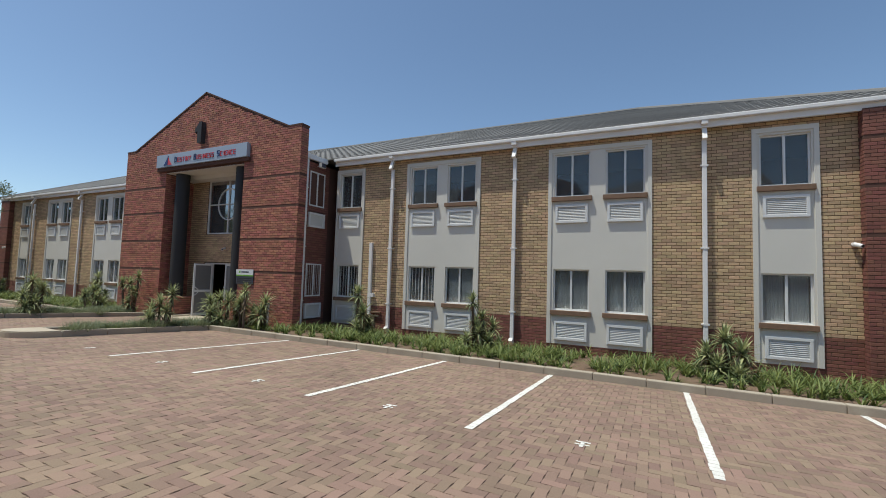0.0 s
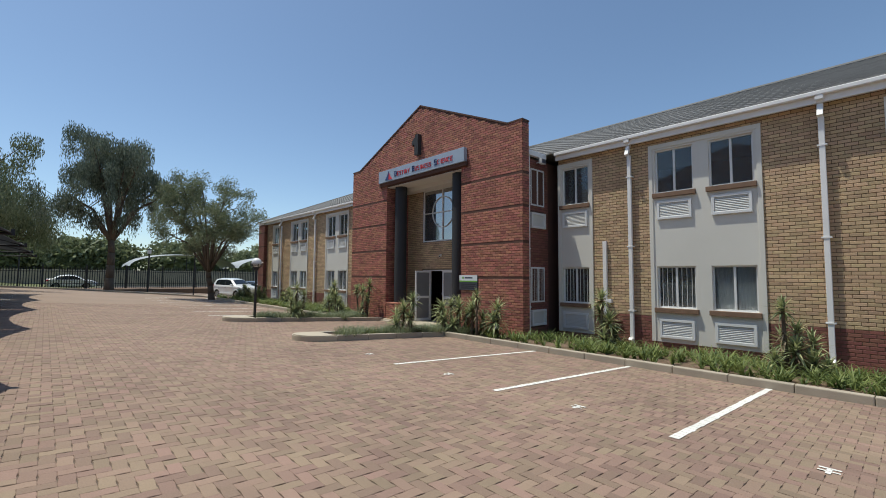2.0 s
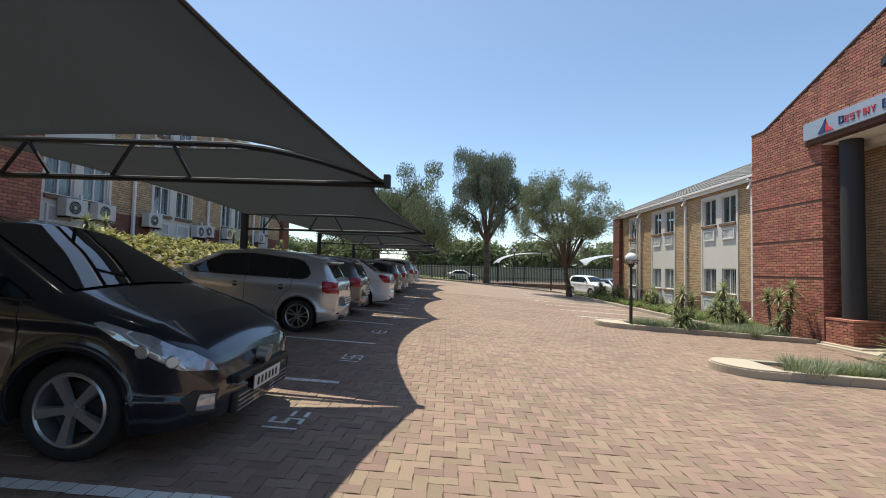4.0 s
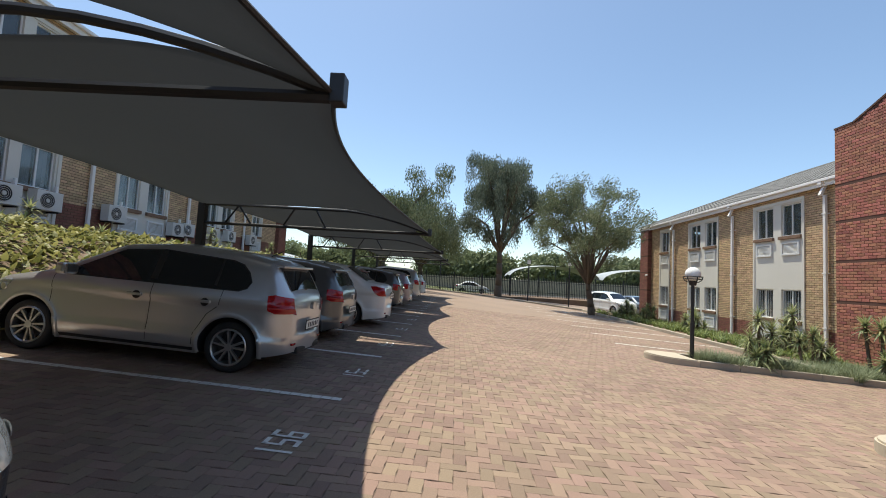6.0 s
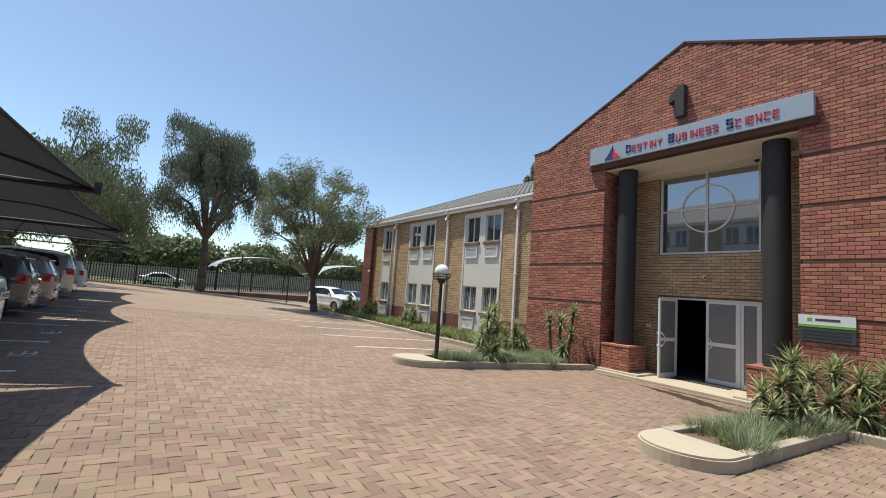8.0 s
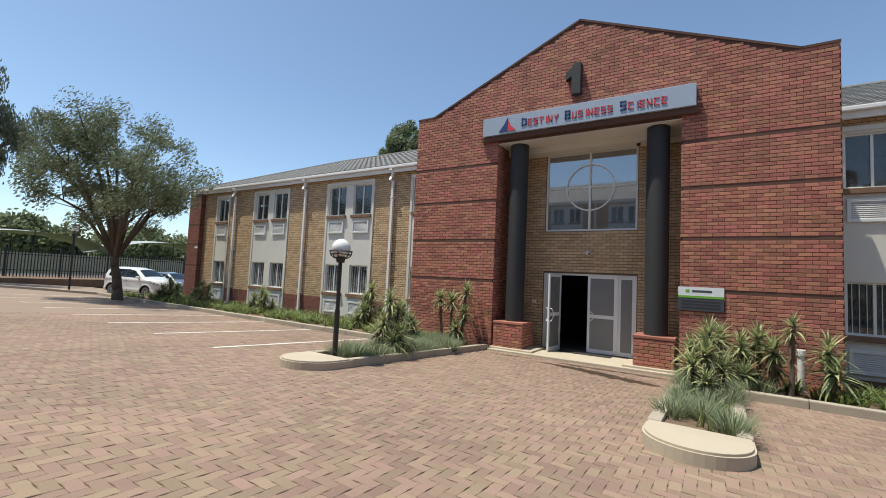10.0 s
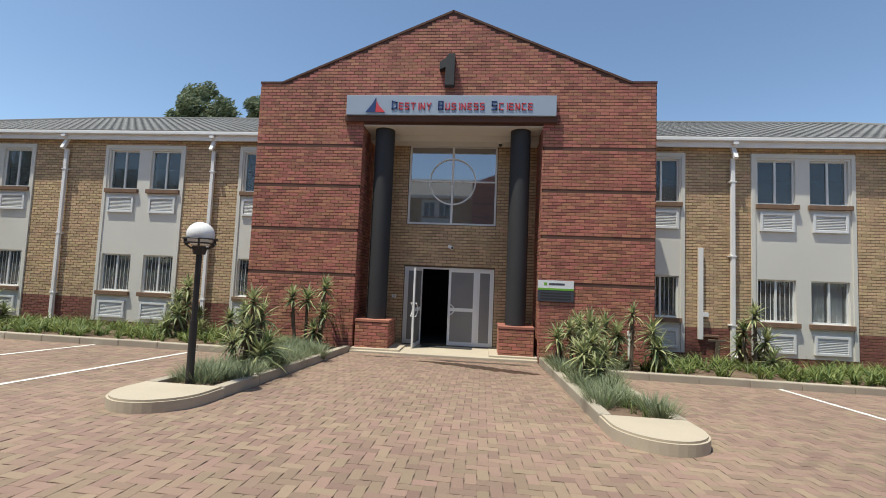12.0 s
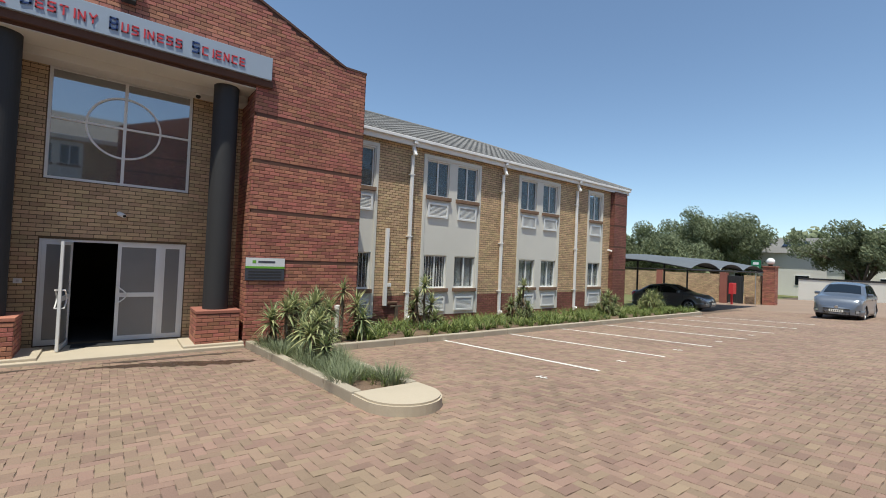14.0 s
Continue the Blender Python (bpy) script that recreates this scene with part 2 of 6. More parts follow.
def wall_grid(bm, x0, x1, z0, z1, y0, y1, holes):
    """A wall from y0 (front) to y1 with openings (x0, x1, z0, z1) that go right through it."""
    xs = sorted({x0, x1, *[min(max(v, x0), x1) for h in holes for v in h[:2]]})
    zs = sorted({z0, z1, *[min(max(v, z0), z1) for h in holes for v in h[2:]]})
    solid = {}
    for i in range(len(xs) - 1):
        for k in range(len(zs) - 1):
            cx, cz = (xs[i] + xs[i + 1]) / 2, (zs[k] + zs[k + 1]) / 2
            solid[i, k] = not any(h[0] < cx < h[1] and h[2] < cz < h[3] for h in holes)
    quad = lambda *p: bm.faces.new([bm.verts.new(q) for q in p])
    for (i, k), full in solid.items():
        if not full:
            continue
        a, b, c, d = xs[i], xs[i + 1], zs[k], zs[k + 1]
        quad((a, y0, c), (b, y0, c), (b, y0, d), (a, y0, d))
        quad((b, y1, c), (a, y1, c), (a, y1, d), (b, y1, d))
        if not solid.get((i - 1, k)):
            quad((a, y1, c), (a, y0, c), (a, y0, d), (a, y1, d))
        if not solid.get((i + 1, k)):
            quad((b, y0, c), (b, y1, c), (b, y1, d), (b, y0, d))
        if not solid.get((i, k - 1)):
            quad((a, y1, c), (b, y1, c), (b, y0, c), (a, y0, c))
        if not solid.get((i, k + 1)):
            quad((a, y0, d), (b, y0, d), (b, y1, d), (a, y1, d))
    bmesh.ops.remove_doubles(bm, verts=bm.verts, dist=0.0005)
    return bm


COURSE, BRICK, JOINT, HEAD = 0.0857, 0.232, 0.015, 0.010


def brick_rows(x0, x1, z0, z1, holes, recessed=(), top=None, seed=1):
    """Single bricks of a wall in stretcher bond as (x0, x1, z0, z1, depth); top(x) cuts them under a slope."""
    rng = random.Random(seed)
    rows = []
    n = int(round((z1 - z0) / COURSE))
    for k in range(n):
        a, b = z0 + k * COURSE, z0 + (k + 1) * COURSE - JOINT
        mid = (a + b) / 2
        back = any(abs(mid - r) < COURSE * 0.5 for r in recessed)
        spans = [(x0, x1)]
        for h in holes:
            if h[2] < mid < h[3]:
                spans = [s for u, v in spans for s in ((u, min(v, h[0])), (max(u, h[1]), v)) if s[1] - s[0] > 0.03]
        for u, v in spans:
            start = math.floor((u - x0) / BRICK) * BRICK + x0 - (BRICK / 2 if k % 2 else 0)
            while start < v:
                p, q = max(start, u), min(start + BRICK - HEAD, v)
                start += BRICK
                if q - p < 0.025 or (top and (top(p) < b or top(q) < b)):
                    continue
                rows.append((p, q, a, b, (-0.026 if back else 0.008) + rng.uniform(-0.0025, 0.0025)))
    return rows


def brick_mesh(rows):
    """The faces of many bricks on the plane y = 0, proud towards -y, as lists for one mesh."""
    verts, faces = [], []
    for p, q, a, b, d in rows:
        i, e = len(verts), 0.004
        verts += [(p, 0.03, a), (q, 0.03, a), (q, 0.03, b), (p, 0.03, b), (p, -d + e, a), (q, -d + e, a), (q, -d + e, b), (p, -d + e, b),
                  (p + e, -d, a + e), (q - e, -d, a + e), (q - e, -d, b - e), (p + e, -d, b - e)]
        for s in (0, 4):
            faces += [(i + s + j, i + s + (j + 1) % 4, i + s + 4 + (j + 1) % 4, i + s + 4 + j) for j in range(4)]
        faces.append((i + 8, i + 9, i + 10, i + 11))
    return verts, faces


ALL_BRICKS = []


def brickwork(name, m, rows, material, parent, near=None):
    """Bricks on a wall at the pose m (its front faces -y). Those in near (a stretch x0, x1, z0, z1) are kept as pieces of their own for the end of the file."""
    far = rows
    if near:
        inside = lambda r: r[0] >= near[0] and r[1] <= near[1] and r[2] >= near[2] and r[3] <= near[3]
        picked = [r for r in rows if inside(r)][:290]
        chosen = set(picked)
        far = [r for r in rows if r not in chosen]
        ALL_BRICKS.append((m, picked, material, parent))
    v, f = brick_mesh(far)
    ob = mesh_part(name, v, f, material, parent)
    ob.matrix_basis = m
    return tagged(ob, kind="stuff")


# ---- ground ----
def ground_strip(name, xs, ys, drop, material, label, kind="structure"):
    verts = [(x, y, gz(x, y) - drop) for x in xs for y in ys]
    n = len(ys)
    faces = [(i * n + j, (i + 1) * n + j, (i + 1) * n + j + 1, i * n + j + 1) for i in range(len(xs) - 1) for j in range(n - 1)]
    return tagged(mesh_part(name, verts, faces, material), label, "ground", kind=kind)


ground_strip("ground", [-900, -300, -120, -70, -45, -30, -12, 12, 40, 120, 900], [-900, -300, -100, -30, -6, 13.5, 40, 120, 900], 0.06, "grass", "dry grass and bare earth round the office park")
ground_strip("pavement", [-56, -45, -30, -12, 0, 12, 46], [-6.2, 0, 6, 13.4], 0.008, "sand", "reddish brick paving of the parking court")

# ---- long office building ----
Y = 13.0                       # its front face
BASE, EAVE = -0.85, 5.54
WINGS = [(-11.0, 5.4, [(-7.9, -5.12), (-2.92, -0.1), (2.15, 3.48)], (-11.02, -9.72)), (-39.4, -22.1, [(-28.15, -25.32), (-33.55, -30.72), (-36.98, -35.68)], (-23.45, -22.15))]
UPPER, LOWER = (3.9, 5.2), (0.55, 1.76)


def window_spans(a, b):
    """The windows of a panel from a to b: one, or two side by side."""
    if b - a < 2:
        return [(a + 0.15, b - 0.15)]
    return [(a + 0.17, a + 1.2), (b - 1.2, b - 0.17)]


def window_thing(name, m, w, h, label, bars=False, curtain=False):
    """A two-light aluminium window: its origin is the lower left corner of the opening, its front faces -y."""
    win = thing(name, m, label, "window", kind="structure")
    f = 0.05
    bm = bmesh.new()
    for a in ((0, w, 0, f), (0, w, h - f, h), (0, f, f, h - f), (w - f, w, f, h - f)):
        box(bm, a[0], a[1], 0.0, 0.06, a[2], a[3], 0.004)
    part("window_frame", bm, "alu", win)
    part("mullion", block(w / 2 - 0.028, w / 2 + 0.028, -0.004, 0.056, f, h - f, 0.004), "alu", win)
    for a, b in ((f, w / 2 - 0.028), (w / 2 + 0.028, w - f)):
        part("pane", block(a, b, 0.028, 0.034, f, h - f), "pane", win).visible_shadow = False
        if curtain:
            n, verts = 28, []
            for i in range(n + 1):
                x = a + (b - a) * i / n
                verts += [(x, 0.16 + 0.02 * math.sin(i * 1.9 + a * 9), 0.0), (x, 0.16 + 0.02 * math.sin(i * 1.9 + a * 9), h)]
            mesh_part("curtain", verts, [(2 * i, 2 * i + 2, 2 * i + 3, 2 * i + 1) for i in range(n)], "curtain", win, "pale grey pleated curtain", True)
    if bars:
        for i in range(1, 8):
            part("burglar_bar", bar((i * w / 8, 0.02, 0.03), (i * w / 8, 0.02, h - 0.03), 0.007, n=6), "white", win)
    return win


building = thing("office_building", pose(0, 0, 0), "long two-storey face-brick office building with grey tiled hipped roofs", "building", kind="structure")
COUNT = [0]


def build_wing(wing, wx0, wx1, panels, narrow, building, R, near):
    """One wing of an office building: brick wall, plastered window bays, end pier, eaves. wing 0 has its free end at wx1, wing 1 at wx0."""
    every = panels + narrow
    holes = [(a, b, *z) for p in every for a, b in window_spans(*p) for z in (UPPER, LOWER)]
    part("wall", wall_grid(bmesh.new(), wx0, wx1, BASE, EAVE + 0.15, Y, Y + 0.25, holes), "mortar_yellow", building)
    ends = (wx1 - 1.2, wx1) if wing == 0 else (wx0, wx0 + 1.2)
    cut = [(a, b, -0.42, 5.37) for a, b in every]
    pier = (ends[0], ends[1], BASE, EAVE)
    yellow = brick_rows(wx0, wx1, 0.31, EAVE, cut + [pier], seed=3 + wing)
    red = brick_rows(wx0, wx1, 0.31 - 13 * COURSE, 0.31, cut + [pier], seed=13 + wing)
    brickwork("brickwork", pose(0, Y, 0), yellow, "yellow_brick", building, near)
    brickwork("brickwork", pose(0, Y, 0), red, "plinth_brick", building)
    # end pier of red brick, standing forward
    part("pier", block(ends[0], ends[1], Y - 0.25, Y + 0.02, BASE, EAVE), "mortar_red", building)
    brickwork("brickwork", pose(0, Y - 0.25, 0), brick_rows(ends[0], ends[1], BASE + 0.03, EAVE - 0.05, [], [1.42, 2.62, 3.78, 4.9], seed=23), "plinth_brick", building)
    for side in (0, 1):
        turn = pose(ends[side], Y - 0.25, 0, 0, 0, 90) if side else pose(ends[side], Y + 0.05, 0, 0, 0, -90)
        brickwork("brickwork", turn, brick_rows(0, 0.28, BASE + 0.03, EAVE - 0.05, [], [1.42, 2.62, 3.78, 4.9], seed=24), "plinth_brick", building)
    for a, b in every:
        cutouts = [(u + 0.006, v - 0.006, z[0] + 0.006, z[1] - 0.006) for u, v in window_spans(a, b) for z in (UPPER, LOWER)]
        part("plaster_panel", wall_grid(bmesh.new(), a, b, -0.42, 5.37, Y - 0.015, Y + 0.2, cutouts), "plaster", building)
        bm = bmesh.new()
        for s in ((a, b, 5.25, 5.37), (a, a + 0.11, -0.42, 5.25), (b - 0.11, b, -0.42, 5.25)):
            box(bm, s[0], s[1], Y - 0.045, Y - 0.014, s[2], s[3], 0.006)
        part("panel_border", bm, "plaster", building)
        for u, v in window_spans(a, b):
            for z, name in ((UPPER, "upper"), (LOWER, "lower")):
                COUNT[0] += 1
                window_thing("window_%d" % COUNT[0], R @ pose(u, Y + 0.05, z[0]), v - u, z[1] - z[0], name + "-storey white aluminium window with two dark panes", bars=(name == "lower" and (wing == 1 or u < -7)), curtain=(name == "lower" and wing == 0 and u > -7))
                part("sill", block(u - 0.06, v + 0.06, Y - 0.11, Y + 0.05, z[0] - 0.13, z[0], 0.008), "sill", building)
                # grille of the wall unit under the window
                zt = 3.66 if name == "upper" else 0.24
                vent = thing("wall_grille", R @ pose((u + v) / 2, Y - 0.015, zt - 0.27), "white framed ventilation grille under a window", "grille", "grilles under the windows")
                bm = bmesh.new()
                for s in ((-0.46, 0.46, 0.20, 0.27), (-0.46, 0.46, -0.27, -0.20), (-0.46, -0.39, -0.2, 0.2), (0.39, 0.46, -0.2, 0.2)):
                    box(bm, s[0], s[1], -0.06, 0.0, s[2], s[3], 0.005)
                part("frame", bm, "alu", vent)
                for i in range(9):
                    s = part("slat", block(-0.39, 0.39, -0.02, 0.02, -0.004, 0.004), "ac", vent)
                    s.matrix_basis = pose(0, -0.032, -0.18 + i * 0.045, 60)
                part("back", block(-0.39, 0.39, -0.012, -0.004, -0.2, 0.2), "plaster", vent)
    # eaves: soffit, fascia and gutter
    e0, e1 = wx0 - 0.25 * (wing == 1), wx1 + 0.25 * (wing == 0)
    part("soffit", block(e0, e1, Y - 0.18, Y + 0.3, EAVE, EAVE + 0.02), "white", building)
    part("fascia", block(e0, e1, Y - 0.21, Y - 0.18, EAVE - 0.04, EAVE + 0.2, 0.004), "white", building)
    bm = bmesh.new()
    box(bm, e0, e1, Y - 0.32, Y - 0.212, EAVE + 0.12, EAVE + 0.23, 0.02)
    part("gutter", bm, "white", building)


for wing, (wx0, wx1, panels, narrow) in enumerate(WINGS):
    build_wing(wing, wx0, wx1, panels, [narrow], building, Matrix(), (-9.7, -8.0, 0.3, 2.2) if wing == 0 else (-25.3, -23.5, 0.3, 2.2))


# roofs: hipped, with rows of rolled tiles on the slope towards the court
def roof_surface(x0, x1, hip_left, hip_right):
    y0, z0, ridge_y, ridge_z = Y - 0.28, EAVE + 0.22, Y + 6.0, EAVE + 2.95
    run = ridge_y - y0
    wave = [0.0, 0.012, 0.03, 0.012]
    rows = 19
    verts, faces = [], []
    step = 0.075
    n = int((x1 - x0) / step)
    for r in range(rows):
        f0, f1 = r / rows, (r + 1) / rows
        base = len(verts)
        for i in range(n + 1):
            x = x0 + (x1 - x0) * i / n
            w = wave[i % 4]
            for f, lift in ((f0, -0.01), (f0, 0.045), (f1, 0.012)):
                y, z = y0 + run * f, z0 + (ridge_z - z0) * f
                verts.append((x, y, z + w + lift))
        for i in range(n):
            xm = x0 + (x1 - x0) * (i + 0.5) / n
            inset = run * (f0 + f1) / 2
            if (hip_left and xm < x0 + inset) or (hip_right and xm > x1 - inset):
                continue
            q = base + 3 * i
            faces += [(q, q + 3, q + 4, q + 1), (q + 1, q + 4, q + 5, q + 2)]
    return verts, faces, (y0, z0, ridge_y, ridge_z, run)


for wing, (wx0, wx1, _, _) in enumerate(WINGS):
    x0, x1 = (wx0 - 6, wx1 + 0.3) if wing == 0 else (wx0 - 0.3, wx1 + 6)
    v, f, (y0, z0, ry, rz, run) = roof_surface(x0, x1, wing == 1, wing == 0)
    mesh_part("roof_tiles", v, f, "roof_tile", building, "grey rolled concrete roof tiles")
    a, b = (x0, x1 - run) if wing == 0 else (x0 + run, x1)
    lo = 0.03
    core = [(x0, y0, z0), (x1, y0, z0), (x1, y0 + 2 * run, z0), (x0, y0 + 2 * run, z0), (a, ry, rz - lo), (b, ry, rz - lo)]
    mesh_part("roof", core, [(0, 1, 5, 4), (1, 2, 5), (2, 3, 4, 5), (3, 0, 4), (0, 3, 2, 1)], "roof_tile", building)
    bm = bmesh.new()
    hip = (x1, y0, z0 + 0.03) if wing == 0 else (x0, y0, z0 + 0.03)
    top = (b, ry, rz + 0.03) if wing == 0 else (a, ry, rz + 0.03)
    tube(bm, hip, top, 0.09, n=8)
    tube(bm, (a, ry, rz + 0.03), (b, ry, rz + 0.03), 0.09, n=8)
    part("ridge_tiles", bm, "roof_tile", building)
    # back and end walls close the building
    back = Y + 11.5
    part("wall", wall_grid(bmesh.new(), wx0, wx1, BASE, EAVE, back, back + 0.25, []), "yellow_brick", building)
    xe = wx1 - 0.25 if wing == 0 else wx0
    part("wall", block(xe, xe + 0.25, Y + 0.26, back - 0.01, BASE, EAVE), "yellow_brick", building)
    # floor and inner wall behind the windows, with room shade as their colour
    part("floor_slab", block(wx0 + 0.3, wx1 - 0.3, Y + 0.3, back - 0.1, 2.5, 2.75), "room_shade", building)
    part("inner_wall", block(wx0 + 0.3, wx1 - 0.3, Y + 4.0, Y + 4.1, BASE, EAVE), "room_shade", building)

# downpipes
for x in (-8.45, -3.95, 1.12, -24.3, -29.5, -35.1):
    pipe = thing("downpipe", pose(x, Y - 0.1, 0), "white painted square downpipe with wall brackets", "downpipe", "downpipes of the long building")
    part("pipe", block(-0.055, 0.055, -0.05, 0.04, -0.45, EAVE - 0.35, 0.012), "white", pipe)
    bm = bmesh.new()
    bmesh.ops.create_cube(bm, size=1, matrix=pose(0, -0.08, EAVE - 0.16, -25) @ Matrix.Diagonal((0.11, 0.09, 0.46, 1)))
    part("swan_neck", bm, "white", pipe)
    part("head", block(-0.075, 0.075, -0.21, -0.11, EAVE + 0.02, EAVE + 0.12, 0.01), "white", pipe)
    bm = bmesh.new()
    bmesh.ops.create_cube(bm, size=1, matrix=pose(0.0, -0.07, -0.47, 50) @ Matrix.Diagonal((0.11, 0.09, 0.2, 1)))
    part("shoe", bm, "white", pipe)
    for z in (0.4, 2.35, 4.5):
        part("bracket", block(-0.09, 0.09, -0.062, 0.1, z, z + 0.035), "white", pipe)

# ---- gabled entrance block ----
PX0, PX1, PY = -21.9, -11.22, 11.2
OX0, OX1, OTOP, RY = -18.9, -14.07, 5.5, 12.45
MID = (PX0 + PX1) / 2


def gable(x):
    d = min(x - PX0, PX1 - x)
    return 6.66 if d < 0.62 else 6.66 + (d - 0.62) * (8.665 - 6.66) / ((PX1 - PX0) / 2 - 0.62)


porch = thing("entrance_block", pose(0, 0, 0), "red face-brick gabled entrance block with a tall recessed porch", "building", kind="structure")
low = -0.9
front = [(PX0, PY, low), (OX0, PY, low), (OX0, PY, OTOP), (OX1, PY, OTOP), (OX1, PY, low), (PX1, PY, low), (PX1, PY, 6.66), (PX1 - 0.62, PY, 6.66), (MID, PY, 8.665), (PX0 + 0.62, PY, 6.66), (PX0, PY, 6.66)]
part("front_wall", prism(front, (0, 0.34, 0)), "mortar_red", porch)
BANDS = [1.42, 2.58, 3.76, 4.87]
rows = brick_rows(PX0, PX1, low + 0.02, 8.7, [(OX0, OX1, low, OTOP + 0.1)], BANDS, gable, seed=31)
brickwork("brickwork", pose(0, PY, 0), rows, "red_brick", porch, (-13.9, -11.8, 1.45, 3.7))
for x, turn in ((PX1, 90), (PX0, -90)):
    rows = brick_rows(0, 0.34, low + 0.02, 6.6, [], BANDS, seed=32)
    brickwork("brickwork", pose(x, PY if turn == 90 else PY + 0.34, 0, 0, 0, turn), rows, "red_brick", porch)
    rows = brick_rows(0, RY - PY, low + 0.02, OTOP, [], [], seed=33)
    jamb = OX0 if turn == 90 else OX1
    part("jamb_wall", block(jamb - 0.25 if turn == 90 else jamb, jamb if turn == 90 else jamb + 0.25, PY + 0.35, RY + 0.3, low, OTOP), "mortar_red", porch)
    brickwork("brickwork", pose(jamb, PY if turn == 90 else RY, 0, 0, 0, turn), rows, "red_brick", porch)
# coping along the gable
bm = bmesh.new()
edge = [(PX0, 6.66), (PX0 + 0.62, 6.66), (MID, 8.665), (PX1 - 0.62, 6.66), (PX1, 6.66)]
for (xa, za), (xb, zb) in zip(edge, edge[1:]):
    length, ang = math.hypot(xb - xa, zb - za), math.degrees(math.atan2(zb - za, xb - xa))
    bmesh.ops.create_cube(bm, size=1, matrix=pose((xa + xb) / 2, PY + 0.17, (za + zb) / 2 + 0.015, 0, -ang, 0) @ Matrix.Diagonal((length + 0.02, 0.39, 0.055, 1)))
part("coping", bm, "mortar_red", porch)
# recessed wall with the big window and the doors
DOOR, BIG = (-17.8, -15.19, -0.52, 1.71), (-17.8, -15.2, 2.97, 5.33)
part("recess_wall", wall_grid(bmesh.new(), OX0, OX1, low, OTOP, RY, RY + 0.25, [DOOR, BIG]), "mortar_yellow", porch)
brickwork("brickwork", pose(0, RY, 0), brick_rows(OX0, OX1, -0.55, OTOP, [(DOOR[0] - 0.02, DOOR[1] + 0.02, -1, DOOR[3] + 0.02), (BIG[0] - 0.02, BIG[1] + 0.02, BIG[2] - 0.02, BIG[3] + 0.02)], seed=35), "yellow_brick", porch, (-18.9, -15.2, 1.75, 2.95))
part("soffit", block(OX0, OX1, PY + 0.01, RY - 0.01, OTOP - 0.02, OTOP + 0.05), "plaster_white", porch)
part("beam", block(OX0, OX1, RY - 0.5, RY - 0.02, OTOP - 0.2, OTOP - 0.021), "plaster_white", porch)
# sides, roof and inside of the block
for x0 in (PX0 + 0.25, PX1 - 0.5):
    part("side_wall", block(x0, x0 + 0.25, PY + 0.35, Y + 4, low, 5.55), "mortar_red", porch)
for x, turn in ((PX1 - 0.25, 90), (PX0 + 0.25, -90)):
    hole = [(0.62, 1.42, 3.9, 5.2), (0.62, 1.42, 0.55, 1.76), (0.55, 1.5, 3.1, 3.68), (0.55, 1.5, -0.28, 0.26)]
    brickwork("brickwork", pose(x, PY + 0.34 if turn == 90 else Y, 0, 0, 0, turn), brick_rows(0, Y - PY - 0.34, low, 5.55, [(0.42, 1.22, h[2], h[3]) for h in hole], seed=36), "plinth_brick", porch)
mesh_part("roof", [(PX0 + 0.2, PY + 0.3, 5.75), (PX1 - 0.2, PY + 0.3, 5.75), (MID, PY + 0.3, 7.7), (PX0 + 0.2, Y + 6, 5.75), (PX1 - 0.2, Y + 6, 5.75), (MID, Y + 6, 7.7)],
          [(0, 2, 5, 3), (2, 1, 4, 5), (0, 1, 2), (3, 5, 4), (0, 3, 4, 1)], "roof_tile", porch)
# lobby faces, also coloured near black for the shade inside
part("lobby_wall", block(PX0 + 0.5, PX1 - 0.5, Y + 4, Y + 4.1, low, 5.5), "room_shade", porch)
part("lobby_floor", block(PX0 + 0.5, PX1 - 0.5, RY + 0.26, Y + 4, low, -0.56), "room_shade", porch)
part("lobby_ceiling", block(PX0 + 0.5, PX1 - 0.5, RY + 0.26, Y + 4, 2.3, 2.5), "room_shade", porch)
part("lobby_ceiling", block(PX0 + 0.5, PX1 - 0.5, RY + 0.26, Y + 4, 5.5, 5.6), "room_shade", porch)
# columns on brick plinths
for cx in (-18.38, -14.62):
    col = thing("column", pose(cx, 11.62, 0), "dark grey round column on a red brick plinth", "column", "porch columns", kind="structure")
    part("shaft", bar((0, 0, 0.24), (0, 0, OTOP - 0.02), 0.27, n=40), "column", col, smooth=False)
    part("plinth", block(-0.44, 0.44, -0.44, 0.44, -0.62, 0.18), "mortar_red", col)
    part("plinth_top", block(-0.46, 0.46, -0.46, 0.46, 0.18, 0.245, 0.006), "red_brick", col)
    for turn in (0, 90, 180, 270):
        m = pose(0, 0, 0, 0, 0, turn) @ pose(0, -0.44, 0)
        brickwork("brickwork", m, brick_rows(-0.44, 0.44, -0.6, 0.17, [], seed=41), "red_brick", col)

# ---- entrance: window, doors, sign ----
big = thing("window_30", pose(BIG[0], RY + 0.04, BIG[2]), "large square porch window with a white ring across four mirrored panes", "window", kind="structure")
W, H = BIG[1] - BIG[0], BIG[3] - BIG[2]
bm = bmesh.new()
for a in ((0, W, 0, 0.055), (0, W, H - 0.055, H), (0, 0.055, 0.055, H - 0.055), (W - 0.055, W, 0.055, H - 0.055)):
    box(bm, a[0], a[1], -0.02, 0.06, a[2], a[3], 0.005)
part("window_frame", bm, "alu", big)
part("mullion", block(W / 2 - 0.03, W / 2 + 0.03, -0.022, 0.056, 0.055, H - 0.055, 0.004), "alu", big)
ht = 1.29
